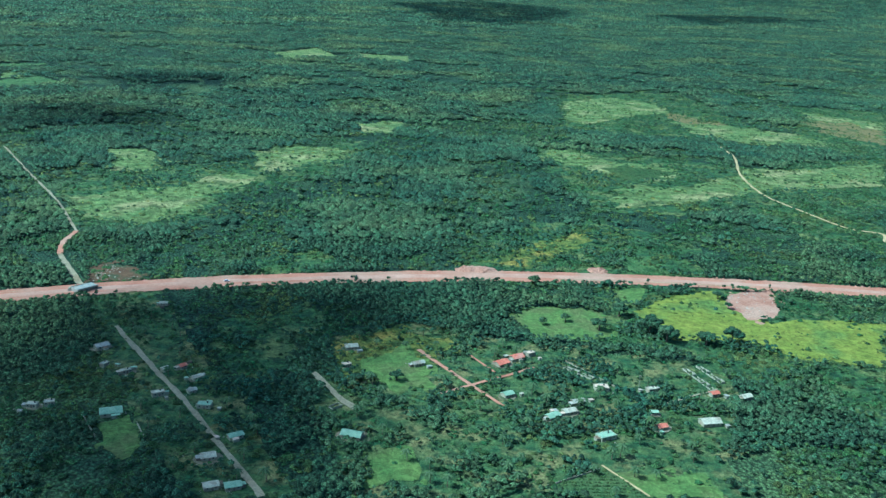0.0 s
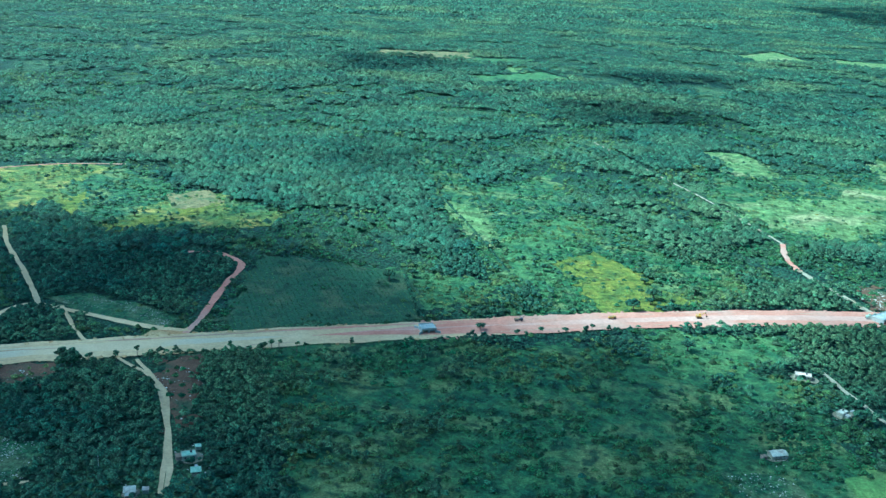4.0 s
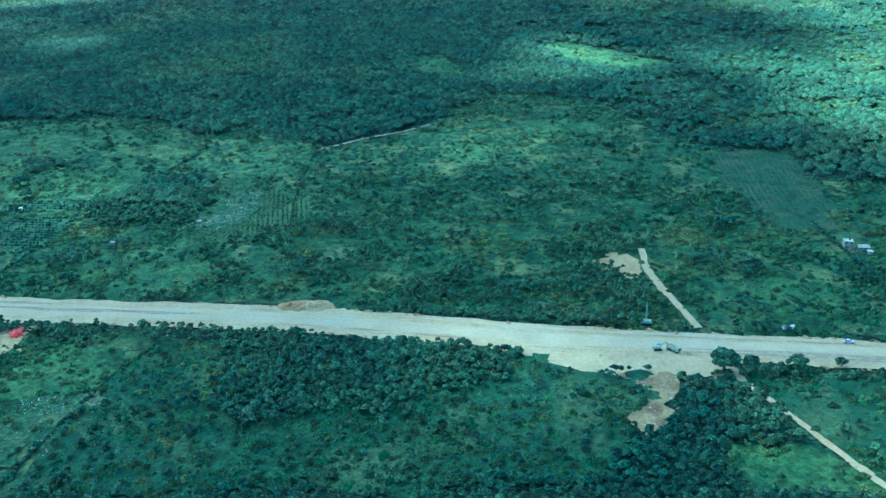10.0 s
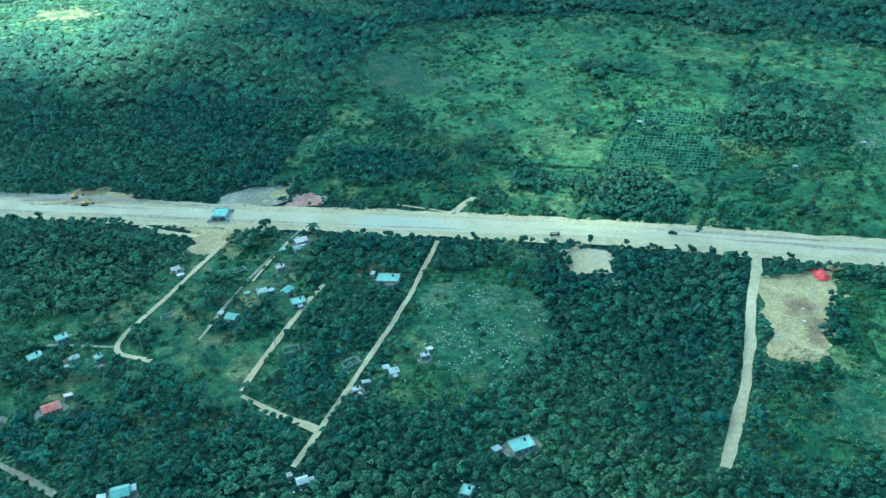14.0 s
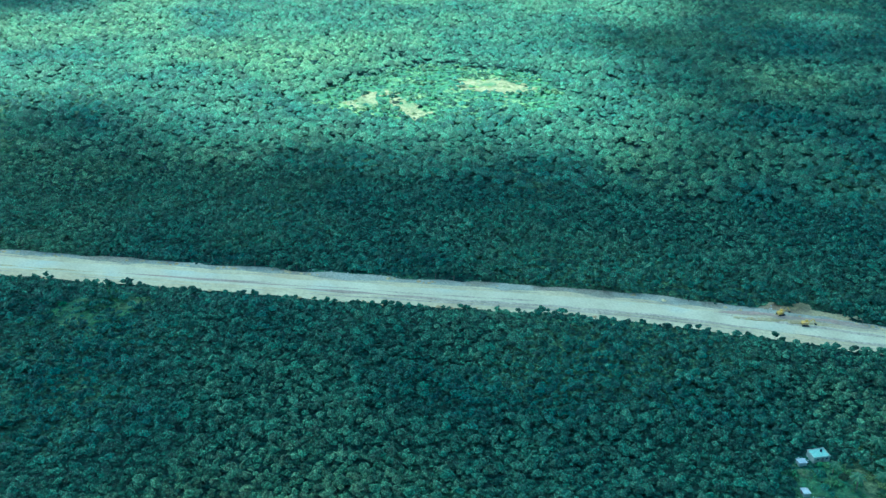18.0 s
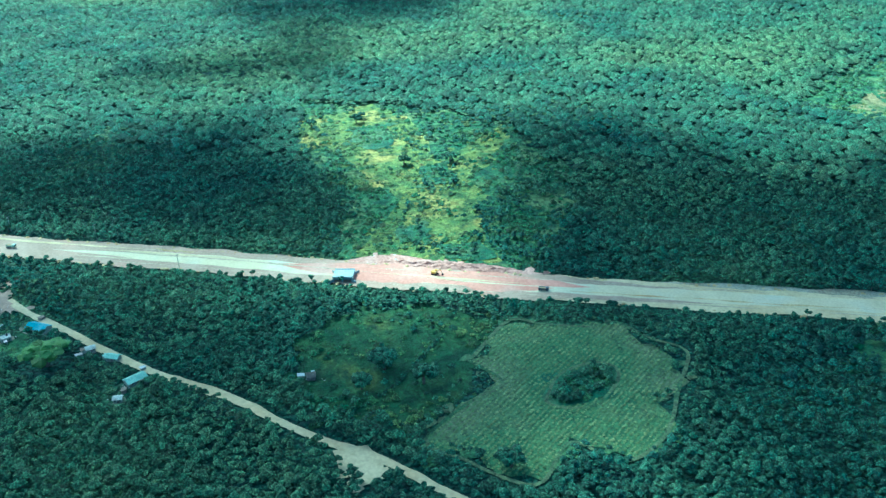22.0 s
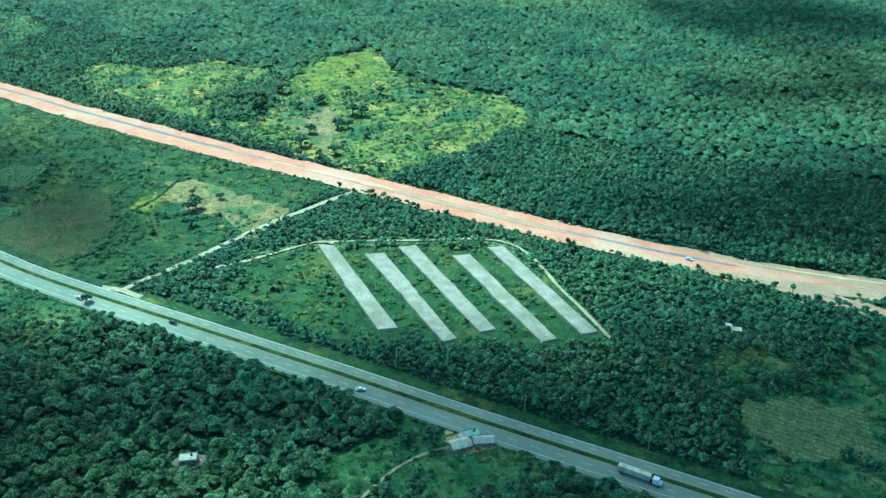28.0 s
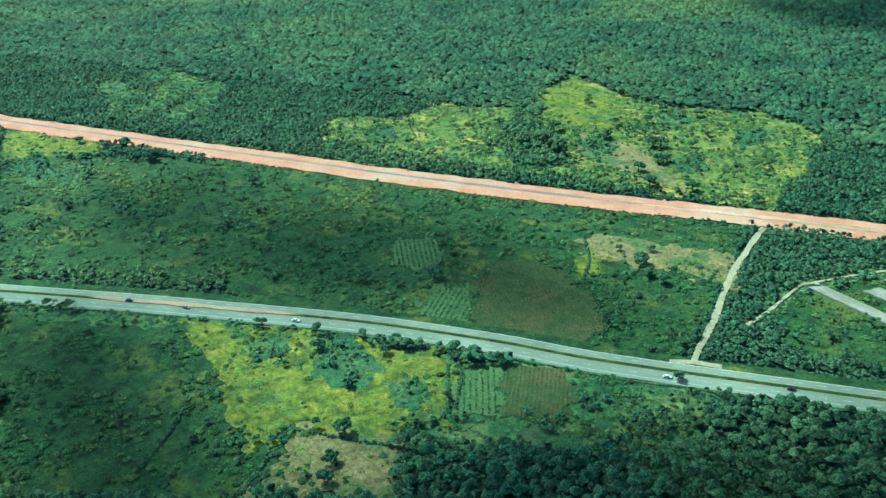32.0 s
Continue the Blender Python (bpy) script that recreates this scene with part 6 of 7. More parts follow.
        bm.to_mesh(me)
        bm.free()
        me.materials.append(PAINT["tarp"])
        ob = new("tarpaulin", me)
        ob.matrix_world = pose(x + dx, y + dy, 0.1, 0, 0, 30) @ Matrix.Diagonal((1.3 * s, 1.1 * s, s, 1))
        tagged(ob, "crumpled bright red tarpaulin over a heap", "tarpaulin", "red tarpaulins")


def yardwall(x, y, turn, length, h=0.6):
    at = thing("yard_wall", x, y, turn, "pale block wall round a yard", "wall", z=0.1)
    k = max(2, int(length / 1.2))
    for i in range(k):
        part("wall_panel", box(bmesh.new(), -length / 2 + length * (i + 0.5) / k, 0, -0.1, length / k - 0.05, 0.08, h), PAINT["wall"], at)
        part("pier", box(bmesh.new(), -length / 2 + length * i / k, 0, -0.1, 0.12, 0.12, h + 0.08), PAINT["block"], at)


def wallrun(x, y, turn, length):
    yardwall(x, y, turn, length, 0.4)


# ---- trees that stand alone ----
def tree_kind(seed, leaf, label):
    """A broad tree: tapered trunk, five limbs and a crown of many leaf clumps, of crown radius 1."""
    r = random.Random(seed)
    at = new("tree")
    tagged(at, label, "tree", "trees standing alone")
    bm = bmesh.new()
    tube(bm, (0, 0, -0.1), (0.03, 0.02, 0.85), 0.11, 0.07, 7)
    part("trunk", bm, M["bark"], at)
    tips = []
    for i in range(5):
        a = i * 1.257 + r.uniform(-0.3, 0.3)
        tip = (0.55 * math.cos(a), 0.55 * math.sin(a), 1.15 + r.uniform(-0.1, 0.25))
        bm = bmesh.new()
        tube(bm, (0.02, 0.01, 0.75), tip, 0.05, 0.02, 5)
        part("limb", bm, M["bark"], at)
        tips.append(tip)
    vs, fs = [], []
    for i in range(34):
        a, q = r.uniform(0, 6.283), math.sqrt(r.random()) * 0.82
        z = 0.95 + (1 - q * q) * 0.55 * r.uniform(0.25, 1.1)
        s = r.uniform(0.2, 0.36)
        tv, tf = CROWNS[3][r.randrange(6)]
        t = r.uniform(0, 6.283)
        fs += [tuple(int(j) + len(vs) for j in f) for f in tf]
        vs += [(q * math.cos(a) + s * (c[0] * math.cos(t) - c[1] * math.sin(t)), q * math.sin(a) + s * (c[0] * math.sin(t) + c[1] * math.cos(t)), z + s * (c[2] - 0.3)) for c in tv]
    crown = mesh_object("crown", vs, fs, leaf, at)
    for f in crown.data.polygons:
        f.use_smooth = False
    at.location = (0, 0, -50)
    return at


TREE_KINDS = []
tree_made = 0


def tree(x, y, radius):
    global tree_made
    tree_made += 1
    src = TREE_KINDS[tree_made % 4]
    m = pose(x, y, 0.0, 0, 0, tree_made * 71) @ Matrix.Diagonal((radius, radius, radius * 0.85 + 0.2, 1))
    if src.location.z < -40:
        src.matrix_world = m
        return src
    ob = src.copy()
    scene.collection.objects.link(ob)
    ob.matrix_world = m
    for c in src.children:
        d = c.copy()
        scene.collection.objects.link(d)
        d.parent = ob
    return ob


def palegreentree(x, y, radius):
    ob = PALE_TREE
    ob.matrix_world = pose(x, y, 0, 0, 0, 20) @ Matrix.Diagonal((radius, radius, radius * 0.7, 1))
    keep_clear(x, y, 0, 1, radius * 0.8)


PALM = None


def palm(x, y, size):
    """A coconut palm: a leaning ringed trunk and twelve drooping fronds."""
    global PALM
    m = pose(x, y, 0, 0, 0, (x * 37 + y * 11) % 360) @ Matrix.Scale(size, 4)
    if PALM:
        ob = PALM.copy()
        scene.collection.objects.link(ob)
        ob.matrix_world = m
        for c in PALM.children:
            d = c.copy()
            scene.collection.objects.link(d)
            d.parent = ob
        return
    at = PALM = new("palm_tree")
    at.matrix_world = m
    tagged(at, "slender coconut palm with drooping green fronds", "palm tree", "palms in the village")
    bm = bmesh.new()
    for i in range(5):
        tube(bm, (0.03 * i * i * 0.3, 0, i * 0.55 - 0.1), (0.03 * (i + 1) ** 2 * 0.3, 0, (i + 1) * 0.55 - 0.1), 0.10 - 0.01 * i, 0.085 - 0.01 * i, 6)
    part("trunk", bm, M["bark"], at)
    for i in range(12):
        a = i * 0.5236 * 1.04
        up = 0.5 if i % 2 else 0.15
        bm = bmesh.new()
        rows = []
        for k in range(6):
            t = k / 5
            q, z = 1.5 * t, 2.65 + up * t * 1.4 - 1.25 * t * t
            hw = 0.26 * math.sin(math.pi * min(1, t * 0.9 + 0.12))
            rows.append([bm.verts.new((0.23 + q * math.cos(a) + o * hw * -math.sin(a), q * math.sin(a) + o * hw * math.cos(a), z - abs(o) * hw * 0.7)) for o in (-1, 0, 1)])
        for p0, p1 in zip(rows, rows[1:]):
            for j in (0, 1):
                bm.faces.new((p0[j], p0[j + 1], p1[j + 1], p1[j]))
        part("frond", bm, PAINT["palm_leaf"], at)


# ---- limestone platforms ----
def slab(corners):
    """A long low platform of crushed limestone with uneven sides."""
    p = np.array(corners, float)
    edge = soft_outline(p, int(abs(p[0, 0])) % 17, 0.8, 0.3)
    n = len(edge)
    c = edge.mean(0)
    top = c + (edge - c) * np.array(0.985)
    verts = [(x, y, 0.05) for x, y in edge] + [(x, y, 0.42) for x, y in top]
    faces = [tuple(range(n, 2 * n))] + [(i, (i + 1) % n, n + (i + 1) % n, n + i) for i in range(n)]
    ob = mesh_object("limestone_platform", verts, faces, M["slab"])
    mid = (p[0] + p[1] + p[2] + p[3]) / 4
    d = (p[2] + p[3] - p[0] - p[1]) / 2
    keep_clear(mid[0], mid[1], math.degrees(math.atan2(d[1], d[0])), np.linalg.norm(d), 1.8)
    tagged(ob, "long low pale limestone platform on the grass", "platform", "limestone platforms")

# ---- things, along the flight ----
TREE_KINDS += [tree_kind(k, M["crown"], "broad dark green tree standing alone") for k in (11, 12, 13, 14)]
PALE_TREE = tagged(tree_kind(21, PAINT["pale_leaf"], "wide yellow-green tree shading the yard"), "wide yellow-green tree shading the yard")
slab([(-836.5, -445.1), (-834.7, -442.1), (-797.4, -445.6), (-798.6, -449.2)])
slab([(-827.7, -438.0), (-826.2, -434.0), (-788.9, -437.8), (-789.3, -440.6)])
slab([(-827.2, -430.0), (-826.2, -426.3), (-788.3, -429.6), (-789.1, -432.8)])
slab([(-818.4, -421.6), (-817.4, -417.9), (-780.2, -421.4), (-780.8, -424.6)])
slab([(-818.3, -412.7), (-817.2, -409.3), (-779.1, -413.0), (-779.7, -416.3)])
house(-74.0, 236.4, 9, 2.6, 1.5, "white")
house(-79.6, 205.8, 44, 4.1, 1.6, "grey")
house(-75.3, 195.8, 68, 2.5, 1.4, "white")
house(-69.4, 192.8, 37, 3.2, 1.5, "white")
house(-61.3, 194.8, 56, 2.1, 1.4, "white")
house(-57.9, 196.8, 51, 2.3, 1.5, "red")
house(-53.1, 191.6, 48, 3.2, 1.4, "white")
house(-59.0, 182.4, 30, 3.6, 1.6, "white")
house(-48.0, 178.2, -1, 3.9, 2.3, "cyan")
house(-52.4, 184.6, 43, 2.4, 1.5, "grey")
house(-38.7, 165.6, 36, 3.8, 2.0, "cyan")
house(-41.9, 157.1, 23, 3.6, 2.4, "white")
house(-38.8, 146.9, 25, 3.5, 2.2, "white")
house(-35.0, 147.3, 23, 3.8, 2.2, "cyan")
house(-21.2, 213.9, 18, 4.0, 2.0, "white")
house(-21.0, 202.6, 37, 2.6, 1.6, "pale")
house(-16.1, 168.6, -14, 5.4, 3.0, "cyan")
house(-82.2, 174.0, -3, 3.0, 1.6, "white")
house(-79.3, 175.4, 18, 2.7, 1.6, "white")
house(-65.7, 172.9, 22, 7.8, 1.8, "cyan")
house(-4.4, 205.6, 34, 3.8, 1.8, "grey")
house(15.5, 208.6, 40, 4.4, 2.2, "red")
house(19.4, 212.4, 37, 4.2, 1.9, "red")
house(22.9, 215.4, 36, 2.9, 1.6, "pale")
house(16.1, 191.2, 34, 3.2, 2.0, "cyan")
house(37.9, 197.6, 7, 4.3, 2.6, "pale")
house(31.5, 189.3, 25, 3.6, 2.0, "grey")
house(25.2, 181.7, 37, 4.1, 2.2, "cyan")
house(29.0, 184.4, 27, 3.9, 2.0, "white")
house(35.4, 174.0, 29, 5.1, 2.0, "cyan")
house(49.5, 198.1, 24, 3.1, 1.8, "white")
house(47.9, 179.4, 27, 3.0, 1.8, "red")
house(47.7, 186.0, 7, 1.9, 1.3, "cyan")
house(59.0, 182.9, 14, 5.8, 1.8, "white")
house(63.7, 197.4, 26, 2.8, 1.6, "red")
house(70.7, 196.5, 31, 3.6, 1.6, "white")
unfinished(33.8, 206.0, -44, 8.3, 1.4)
unfinished(62.3, 206.1, -71, 12.0, 1.2)
unfinished(65.9, 209.2, -69, 10.1, 1.2)
unfinished(-21.0, 181.5, 45, 2.6, 1.5)
house(-106.5, 140.9, 32, 1.9, 1.6, "cyan")
house(-120.1, 163.7, 35, 3.6, 2.0, "white")
house(-109.3, 185.5, 58, 2.8, 1.5, "white")
house(-116.3, 199.9, 4, 4.2, 1.4, "pale")
house(-33.9, 137.2, 31, 5.2, 2.6, "red")
house(-11.4, 137.0, -58, 5.7, 3.0, "white")
house(-4.9, 136.6, -31, 3.4, 2.4, "red")
house(-96.0, 126.7, 33, 1.5, 1.4, "grey")
house(-207.1, 121.6, 42, 2.9, 2.0, "cyan")
house(-203.4, 118.2, 35, 1.7, 1.6, "cyan")
house(-243.7, 91.7, 35, 1.5, 1.6, "grey")
house(-230.0, 94.1, 49, 1.1, 1.5, "cyan")
house(-236.6, 93.0, 45, 1.6, 1.5, "white")
house(-208.8, 109.5, 35, 2.0, 1.8, "white")
villa(-358.4, 123.8, 39, 2.4, 2.0, "white")
house(-355.8, 125.1, 39, 2.6, 1.4, "white")
house(-527.9, -132.4, 71, 3.5, 2.2, "cyan")
house(-521.1, -141.3, 62, 2.4, 1.8, "cyan")
house(-503.9, -125.5, 94, 3.0, 2.1, "cyan")
house(-506.6, -120.6, 90, 2.7, 2.0, "cyan")
house(-497.2, -117.4, 100, 1.5, 1.6, "cyan")
house(-499.6, -120.6, 98, 1.2, 1.2, "white")
house(-491.3, -134.3, 88, 1.2, 1.4, "cyan")
house(-489.1, -126.8, 86, 3.3, 2.2, "red")
house(-515.4, -97.9, 82, 1.8, 1.3, "pale")
house(-509.8, -75.3, 84, 2.9, 1.5, "pale")
house(-507.5, -76.7, 80, 2.8, 1.5, "white")
house(-503.3, -82.7, 86, 2.3, 1.5, "pale")
house(-498.1, -88.8, 81, 2.1, 1.6, "white")
house(-491.1, -85.3, 76, 3.2, 2.2, "cyan")
house(-495.5, -85.2, 111, 2.4, 1.6, "cyan")
house(-494.0, -96.1, 35, 2.3, 1.8, "cyan")
house(-487.5, -69.7, 47, 5.3, 2.6, "cyan")
house(-440.3, -77.9, 78, 4.3, 2.6, "cyan")
house(-437.9, -88.6, 35, 1.9, 2.0, "cyan")
house(-465.4, -124.1, 72, 2.9, 2.2, "cyan")
house(-452.5, -104.3, 75, 1.3, 1.4, "white")
house(-464.3, -89.4, 73, 1.4, 1.3, "white")
unfinished(-502.2, -104.4, 79, 2.1, 1.4)
unfinished(-480.1, -92.2, 71, 2.5, 1.8)
unfinished(-471.1, -86.5, 93, 2.5, 1.8)
unfinished(-508.1, -88.6, 95, 2.2, 1.2)
house(-511.2, -153.7, 84, 2.3, 2.0, "cyan")
house(-513.2, -146.7, 86, 1.8, 1.7, "cyan")
house(-519.0, -140.4, 78, 2.4, 1.6, "white")
house(-501.4, -149.2, 52, 4.1, 2.2, "cyan")
house(-464.9, -77.0, 74, 1.1, 1.2, "white")
house(-464.6, -82.8, 75, 1.4, 1.4, "white")
shed(-508.0, 10.8, 48, 0.9, 0.7, "grey")
shed(-470.4, 17.1, 49, 0.8, 0.6, "grey")
shed(-468.4, 36.9, 72, 0.9, 0.7, "grey")
house(-728.1, -347.6, 96, 2.8, 1.6, "grey")
house(-724.2, -345.3, 82, 4.1, 2.0, "white")
house(-711.1, -343.9, 97, 2.4, 1.7, "white")
house(-717.1, -346.6, 97, 2.2, 1.4, "white")
house(-711.9, -338.1, 40, 5.6, 1.8, "blue")
house(-699.2, -331.0, 89, 2.1, 1.5, "white")
house(-694.1, -328.0, 46, 3.2, 1.6, "cyan")
house(-685.1, -326.1, 106, 4.5, 1.8, "cyan")
house(-680.7, -329.8, 68, 1.8, 1.3, "white")
house(-687.1, -358.0, 80, 3.0, 2.2, "white")
house(-683.3, -358.9, 43, 1.8, 1.2, "grey")
house(-670.3, -300.4, 70, 1.7, 1.3, "thatch")
house(-762.8, -453.1, 83, 4.1, 1.8, "white")
house(-764.1, -450.2, 78, 3.5, 1.8, "cyan")
house(-767.0, -389.6, 52, 2.1, 1.3, "white")
house(-779.2, -490.7, 70, 3.5, 2.0, "white")
house(-761.8, -449.4, 66, 4.1, 1.6, "grey")
culvert(-98.4, 244.7, 53, 6.2, 3.4)
culvert(-192.9, 187.9, 37, 3.3, 3.0)
culvert(-529.9, -83.0, 54, 2.9, 3.6, "cyan")
culvert(-700.1, -281.9, 58, 4.0, 3.6)
tree(-348.2, 63.1, 2.6)
tree(-340.5, 71.4, 1.8)
tree(-345.8, 66.9, 1.5)
tree(-336.1, 77.1, 1.1)
tree(-519.6, -77.9, 1.3)
tree(-182.9, 194.0, 1.2)
tree(-154.3, 222.7, 1.9)
tree(-151.1, 232.1, 2.0)
tree(-142.2, 240.9, 1.6)
tree(-289.0, 108.1, 2.8)
tree(-287.1, 111.2, 1.8)
tree(-247.1, 139.8, 2.6)
tree(-308.3, 87.1, 2.3)
tree(-666.4, -288.8, 2.8)
tree(-659.3, -285.0, 2.4)
tree(-634.2, -283.8, 2.3)
tree(-663.1, -294.4, 2.0)
tree(-893.9, -501.4, 2.0)
tree(-1018.2, -517.2, 2.1)
tree(-1002.7, -515.9, 2.2)
tree(-867.4, -462.6, 1.9)
tree(-862.8, -466.4, 1.5)
tree(-903.2, -513.9, 1.5)
tree(-966.9, -503.5, 1.5)
tree(-986.0, -547.5, 1.4)
tree(-935.7, -422.7, 3.2)
tree(-911.4, -401.2, 2.4)
tree(-902.5, -410.2, 2.0)
tree(-894.0, -425.1, 2.1)
tree(-884.5, -419.3, 2.0)
tree(-834.1, -494.2, 1.2)
tree(-857.8, -554.9, 1.5)
tree(-854.5, -558.4, 1.5)
tree(82.9, 266.7, 1.8)
tree(83.6, 258.0, 1.3)
tree(56.4, 235.4, 3.4)
tree(59.7, 229.5, 3.0)
tree(69.8, 228.6, 2.6)
tree(77.2, 231.2, 3.0)
tree(42.8, 235.4, 2.4)
tree(50.1, 247.3, 2.6)
tree(50.6, 271.8, 1.8)
tree(27.9, 237.4, 1.3)
tree(34.3, 240.5, 1.5)
tree(28.2, 270.7, 2.0)
tree(-529.5, -91.2, 0.6)
palegreentree(-698.3, -338.5, 4.2)
tree(-925.7, -405.2, 2.0)
tree(-928.1, -425.3, 3.0)
tree(-940.9, -412.1, 2.4)
tree(-858.5, -466.3, 1.7)
tree(-866.2, -464.6, 1.6)
tree(-938.9, -427.8, 2.2)
tree(-910.1, -399.0, 2.2)
car(-835.9, -495.1, 35, 1.4, "white")
car(-818.6, -481.8, 35, 1.3, "black")
car(-929.3, -556.6, 37, 1.3, "black")
car(-918.5, -549.0, 28, 1.4, "grey")
car(-898.6, -534.8, 31, 1.5, "white")
car(-783.2, -460.2, 67, 1.3, "white")
truck(-743.8, -433.5, 30, 6.7, "white")
dumper(-348.2, 82.4, 52, 2.1, "white")
car(-339.0, 85.3, 40, 1.2, "white")
dumper(-480.7, -37.8, 50, 1.5, "dark")
car(-467.3, -21.2, 38, 1.1, "black")
dumper(-752.6, -338.8, 50, 2.2, "cyanwhite")
dumper(-674.7, -251.3, 52, 2.0, "dark")
excavator(-691.6, -265.9, 34, 1.1, "yellow")
excavator(-359.5, 61.3, 56, 1.5, "cyanwhite")
dumper(-357.4, 62.8, -3, 2.4, "cyanwhite")
rig(-366.4, 67.5, 40, 0.4, "cyanwhite")
dumper(-291.2, 120.4, 41, 1.5, "yellow")
car(-264.5, 139.8, 41, 1.2, "white")
dumper(-296.9, 111.3, 51, 1.5, "dark")
dumper(-157.8, 214.2, 37, 1.7, "yellow")
dumper(-176.7, 202.6, 35, 1.9, "dark")
excavator(-139.4, 224.4, 24, 1.1, "yellow")
excavator(-101.9, 243.9, 24, 1.8, "cyanwhite")
car(-793.1, -376.9, 29, 2.0, "white")
excavator(-554.2, -103.2, 54, 0.9, "yellow")
car(-62.2, 258.0, 10, 2.1, "white")
dumper(-26.3, 267.9, 10, 2.0, "dark")
excavator(-559.1, -104.0, 75, 2.3, "yellow")
pole(-827.2, -392.8)
pole(-810.3, -379.7)
pole(-792.9, -366.9)
pole(-777.1, -352.4)
pole(-762.6, -337.9)
pole(-747.2, -321.6)
pole(-722.2, -309.4)
pole(-786.6, -451.7)
pole(-765.5, -439.1)
pole(-748.1, -427.9)
pole(-215.9, 111.4)
pole(-239.9, 90.9)
pole(-481.8, -94.0)
pole(-495.1, -111.1)
pole(-503.5, -130.7)
pole(-486.9, -137.0)
pole(-741.4, -412.2)
pole(46.7, 198.8)
mound(10.8, 282.2, 5, 13.5, 7, "laterite")
mound(50.0, 288.6, 10, 6.6, 5, "laterite")
mound(-414.6, 29.4, 45, 11.1, 5, "sand")
mound(-557.3, -105.3, 51, 25.0, 2.2, "sand")
mound(-430.8, -33.3, 46, 8.9, 4, "sand")
mound(-355.1, 64.0, 32, 2.9, 2, "sand")
mound(-692.7, -260.9, 47, 29.3, 4, "laterite")
mound(-731.5, -308.5, 48, 15.3, 1.6, "sand")
mound(-354.9, 63.7, 40, 2.6, 1.0, "sand")
tarp(-441.5, -13.4, 41, 2.4)
yardwall(-67.8, 166.7, -56, 9.3)
yardwall(-57.6, 166.4, -60, 5.9)
wallrun(27.0, 157.3, 34, 12.9)
wallrun(37.7, 204.2, -54, 21.7)
# ---- forest ----
HWY_NODES = np.array(HIGHWAY)
ALONG, ACROSS = np.array((0.78, 0.62)), np.array((-0.62, 0.78))
LAND = np.array([s * ALONG + n * ACROSS for s, n in (
    (-1330, 330), (-1180, 110), (-1080, 66), (-950, 64), (-800, 95), (-700, 140), (-600, 160), (-450, 180), (-330, 205), (-200, 200), (-60, 130),
    (60, 50), (150, 30), (280, 60), (400, 140), (1300, 640), (2100, 950), (3900, 1500), (4300, 2600), (2700, 4500), (1100, 4100), (0, 2560), (-280, 2180), (-330, 1480), (-880, 1370),
    (-920, 790), (-1330, 750))]) / (0.78 ** 2 + 0.62 ** 2)


def scatter_mesh(name, places, heights, radii, lod, mat, squash=1.0):
    """One mesh of many crowns: places n x 2, the height of each crown's middle and its radius."""
    V, F, base = [], [], 0
    pick = rng.integers(0, 6, len(places))
    turn = rng.uniform(0, 6.283, len(places))
    tall = rng.uniform(0.8, 1.25, len(places))
    for k in range(6):
        i = np.nonzero(pick == k)[0]
        if not len(i):
            continue
        tv, tf = CROWNS[lod][k]
        c, s = np.cos(turn[i])[:, None], np.sin(turn[i])[:, None]
        x = (tv[:, 0] * c - tv[:, 1] * s) * radii[i][:, None] + places[i, 0][:, None]
        y = (tv[:, 0] * s + tv[:, 1] * c) * radii[i][:, None] + places[i, 1][:, None]
        z = tv[:, 2][None] * radii[i][:, None] * (tall[i] * squash)[:, None] + heights[i][:, None]
        V.append(np.stack([x, y, z], -1).reshape(-1, 3))
        F.append((tf[None] + (np.arange(len(i)) * len(tv))[:, None, None]).reshape(-1, 3) + base)
        base += len(i) * len(tv)
    V, F = np.vstack(V), np.vstack(F)
    me = bpy.data.meshes.new(name)
    me.vertices.add(len(V))
    me.vertices.foreach_set("co", V.astype(np.float32).ravel())
    me.loops.add(F.size)
    me.loops.foreach_set("vertex_index", F.astype(np.int32).ravel())
    me.polygons.add(len(F))
    me.polygons.foreach_set("loop_start", np.arange(0, F.size, 3, dtype=np.int32))
    me.polygons.foreach_set("use_smooth", np.ones(len(F), bool))
    me.update(calc_edges=True)
    me.materials.append(mat)
    return new(name, me), len(F)


CODE = {k: i for i, k in enumerate(["forest", *COVER])}
TREES = {"forest": 0.97, "scrub": 0.36, "village": 1.0, "sunny": 0.006, "lawn": 0.006, "thicket": 1.0, "brush": 0.22, "meadow": 0.10, "fallow": 0.06, "paleland": 0.10, "pasture": 0.09, "yellow": 0.015, "dry": 0.02}
BUSHES = {"scrub": 0.5, "village": 0.3, "thicket": 0.8, "brush": 0.9, "lawn": 0.02, "sunny": 0.03, "meadow": 0.6, "fallow": 0.42, "paleland": 0.25, "pasture": 0.35, "yellow": 0.3, "dry": 0.3, "brown": 0.22, "gravel": 0.12, "darkfield": 0.01}


def cover_of(p):
    code = np.zeros(len(p), int)
    for kind, edge, lo, hi in SHAPES:
        i = np.nonzero(((p > lo) & (p < hi)).all(1))[0]
        if len(i):
            j = i[inside(p[i], edge)]
            code[j] = CODE[kind]
    return code


def ragged_edge(p, step):
    """Small shifts that let trees stray over the edges of the fields."""
    a = max(2.2, step * 0.5)
    return np.array([(noise.noise((x / 9, y / 9, 2.1)) * a, noise.noise((x / 9, y / 9, 8.4)) * a) for x, y in p])


def clear_of_lines(p, margin):
    ok = np.ones(len(p), bool)
    for line, half in LINES:
        lo, hi = line.min(0) - half - 3, line.max(0) + half + 3
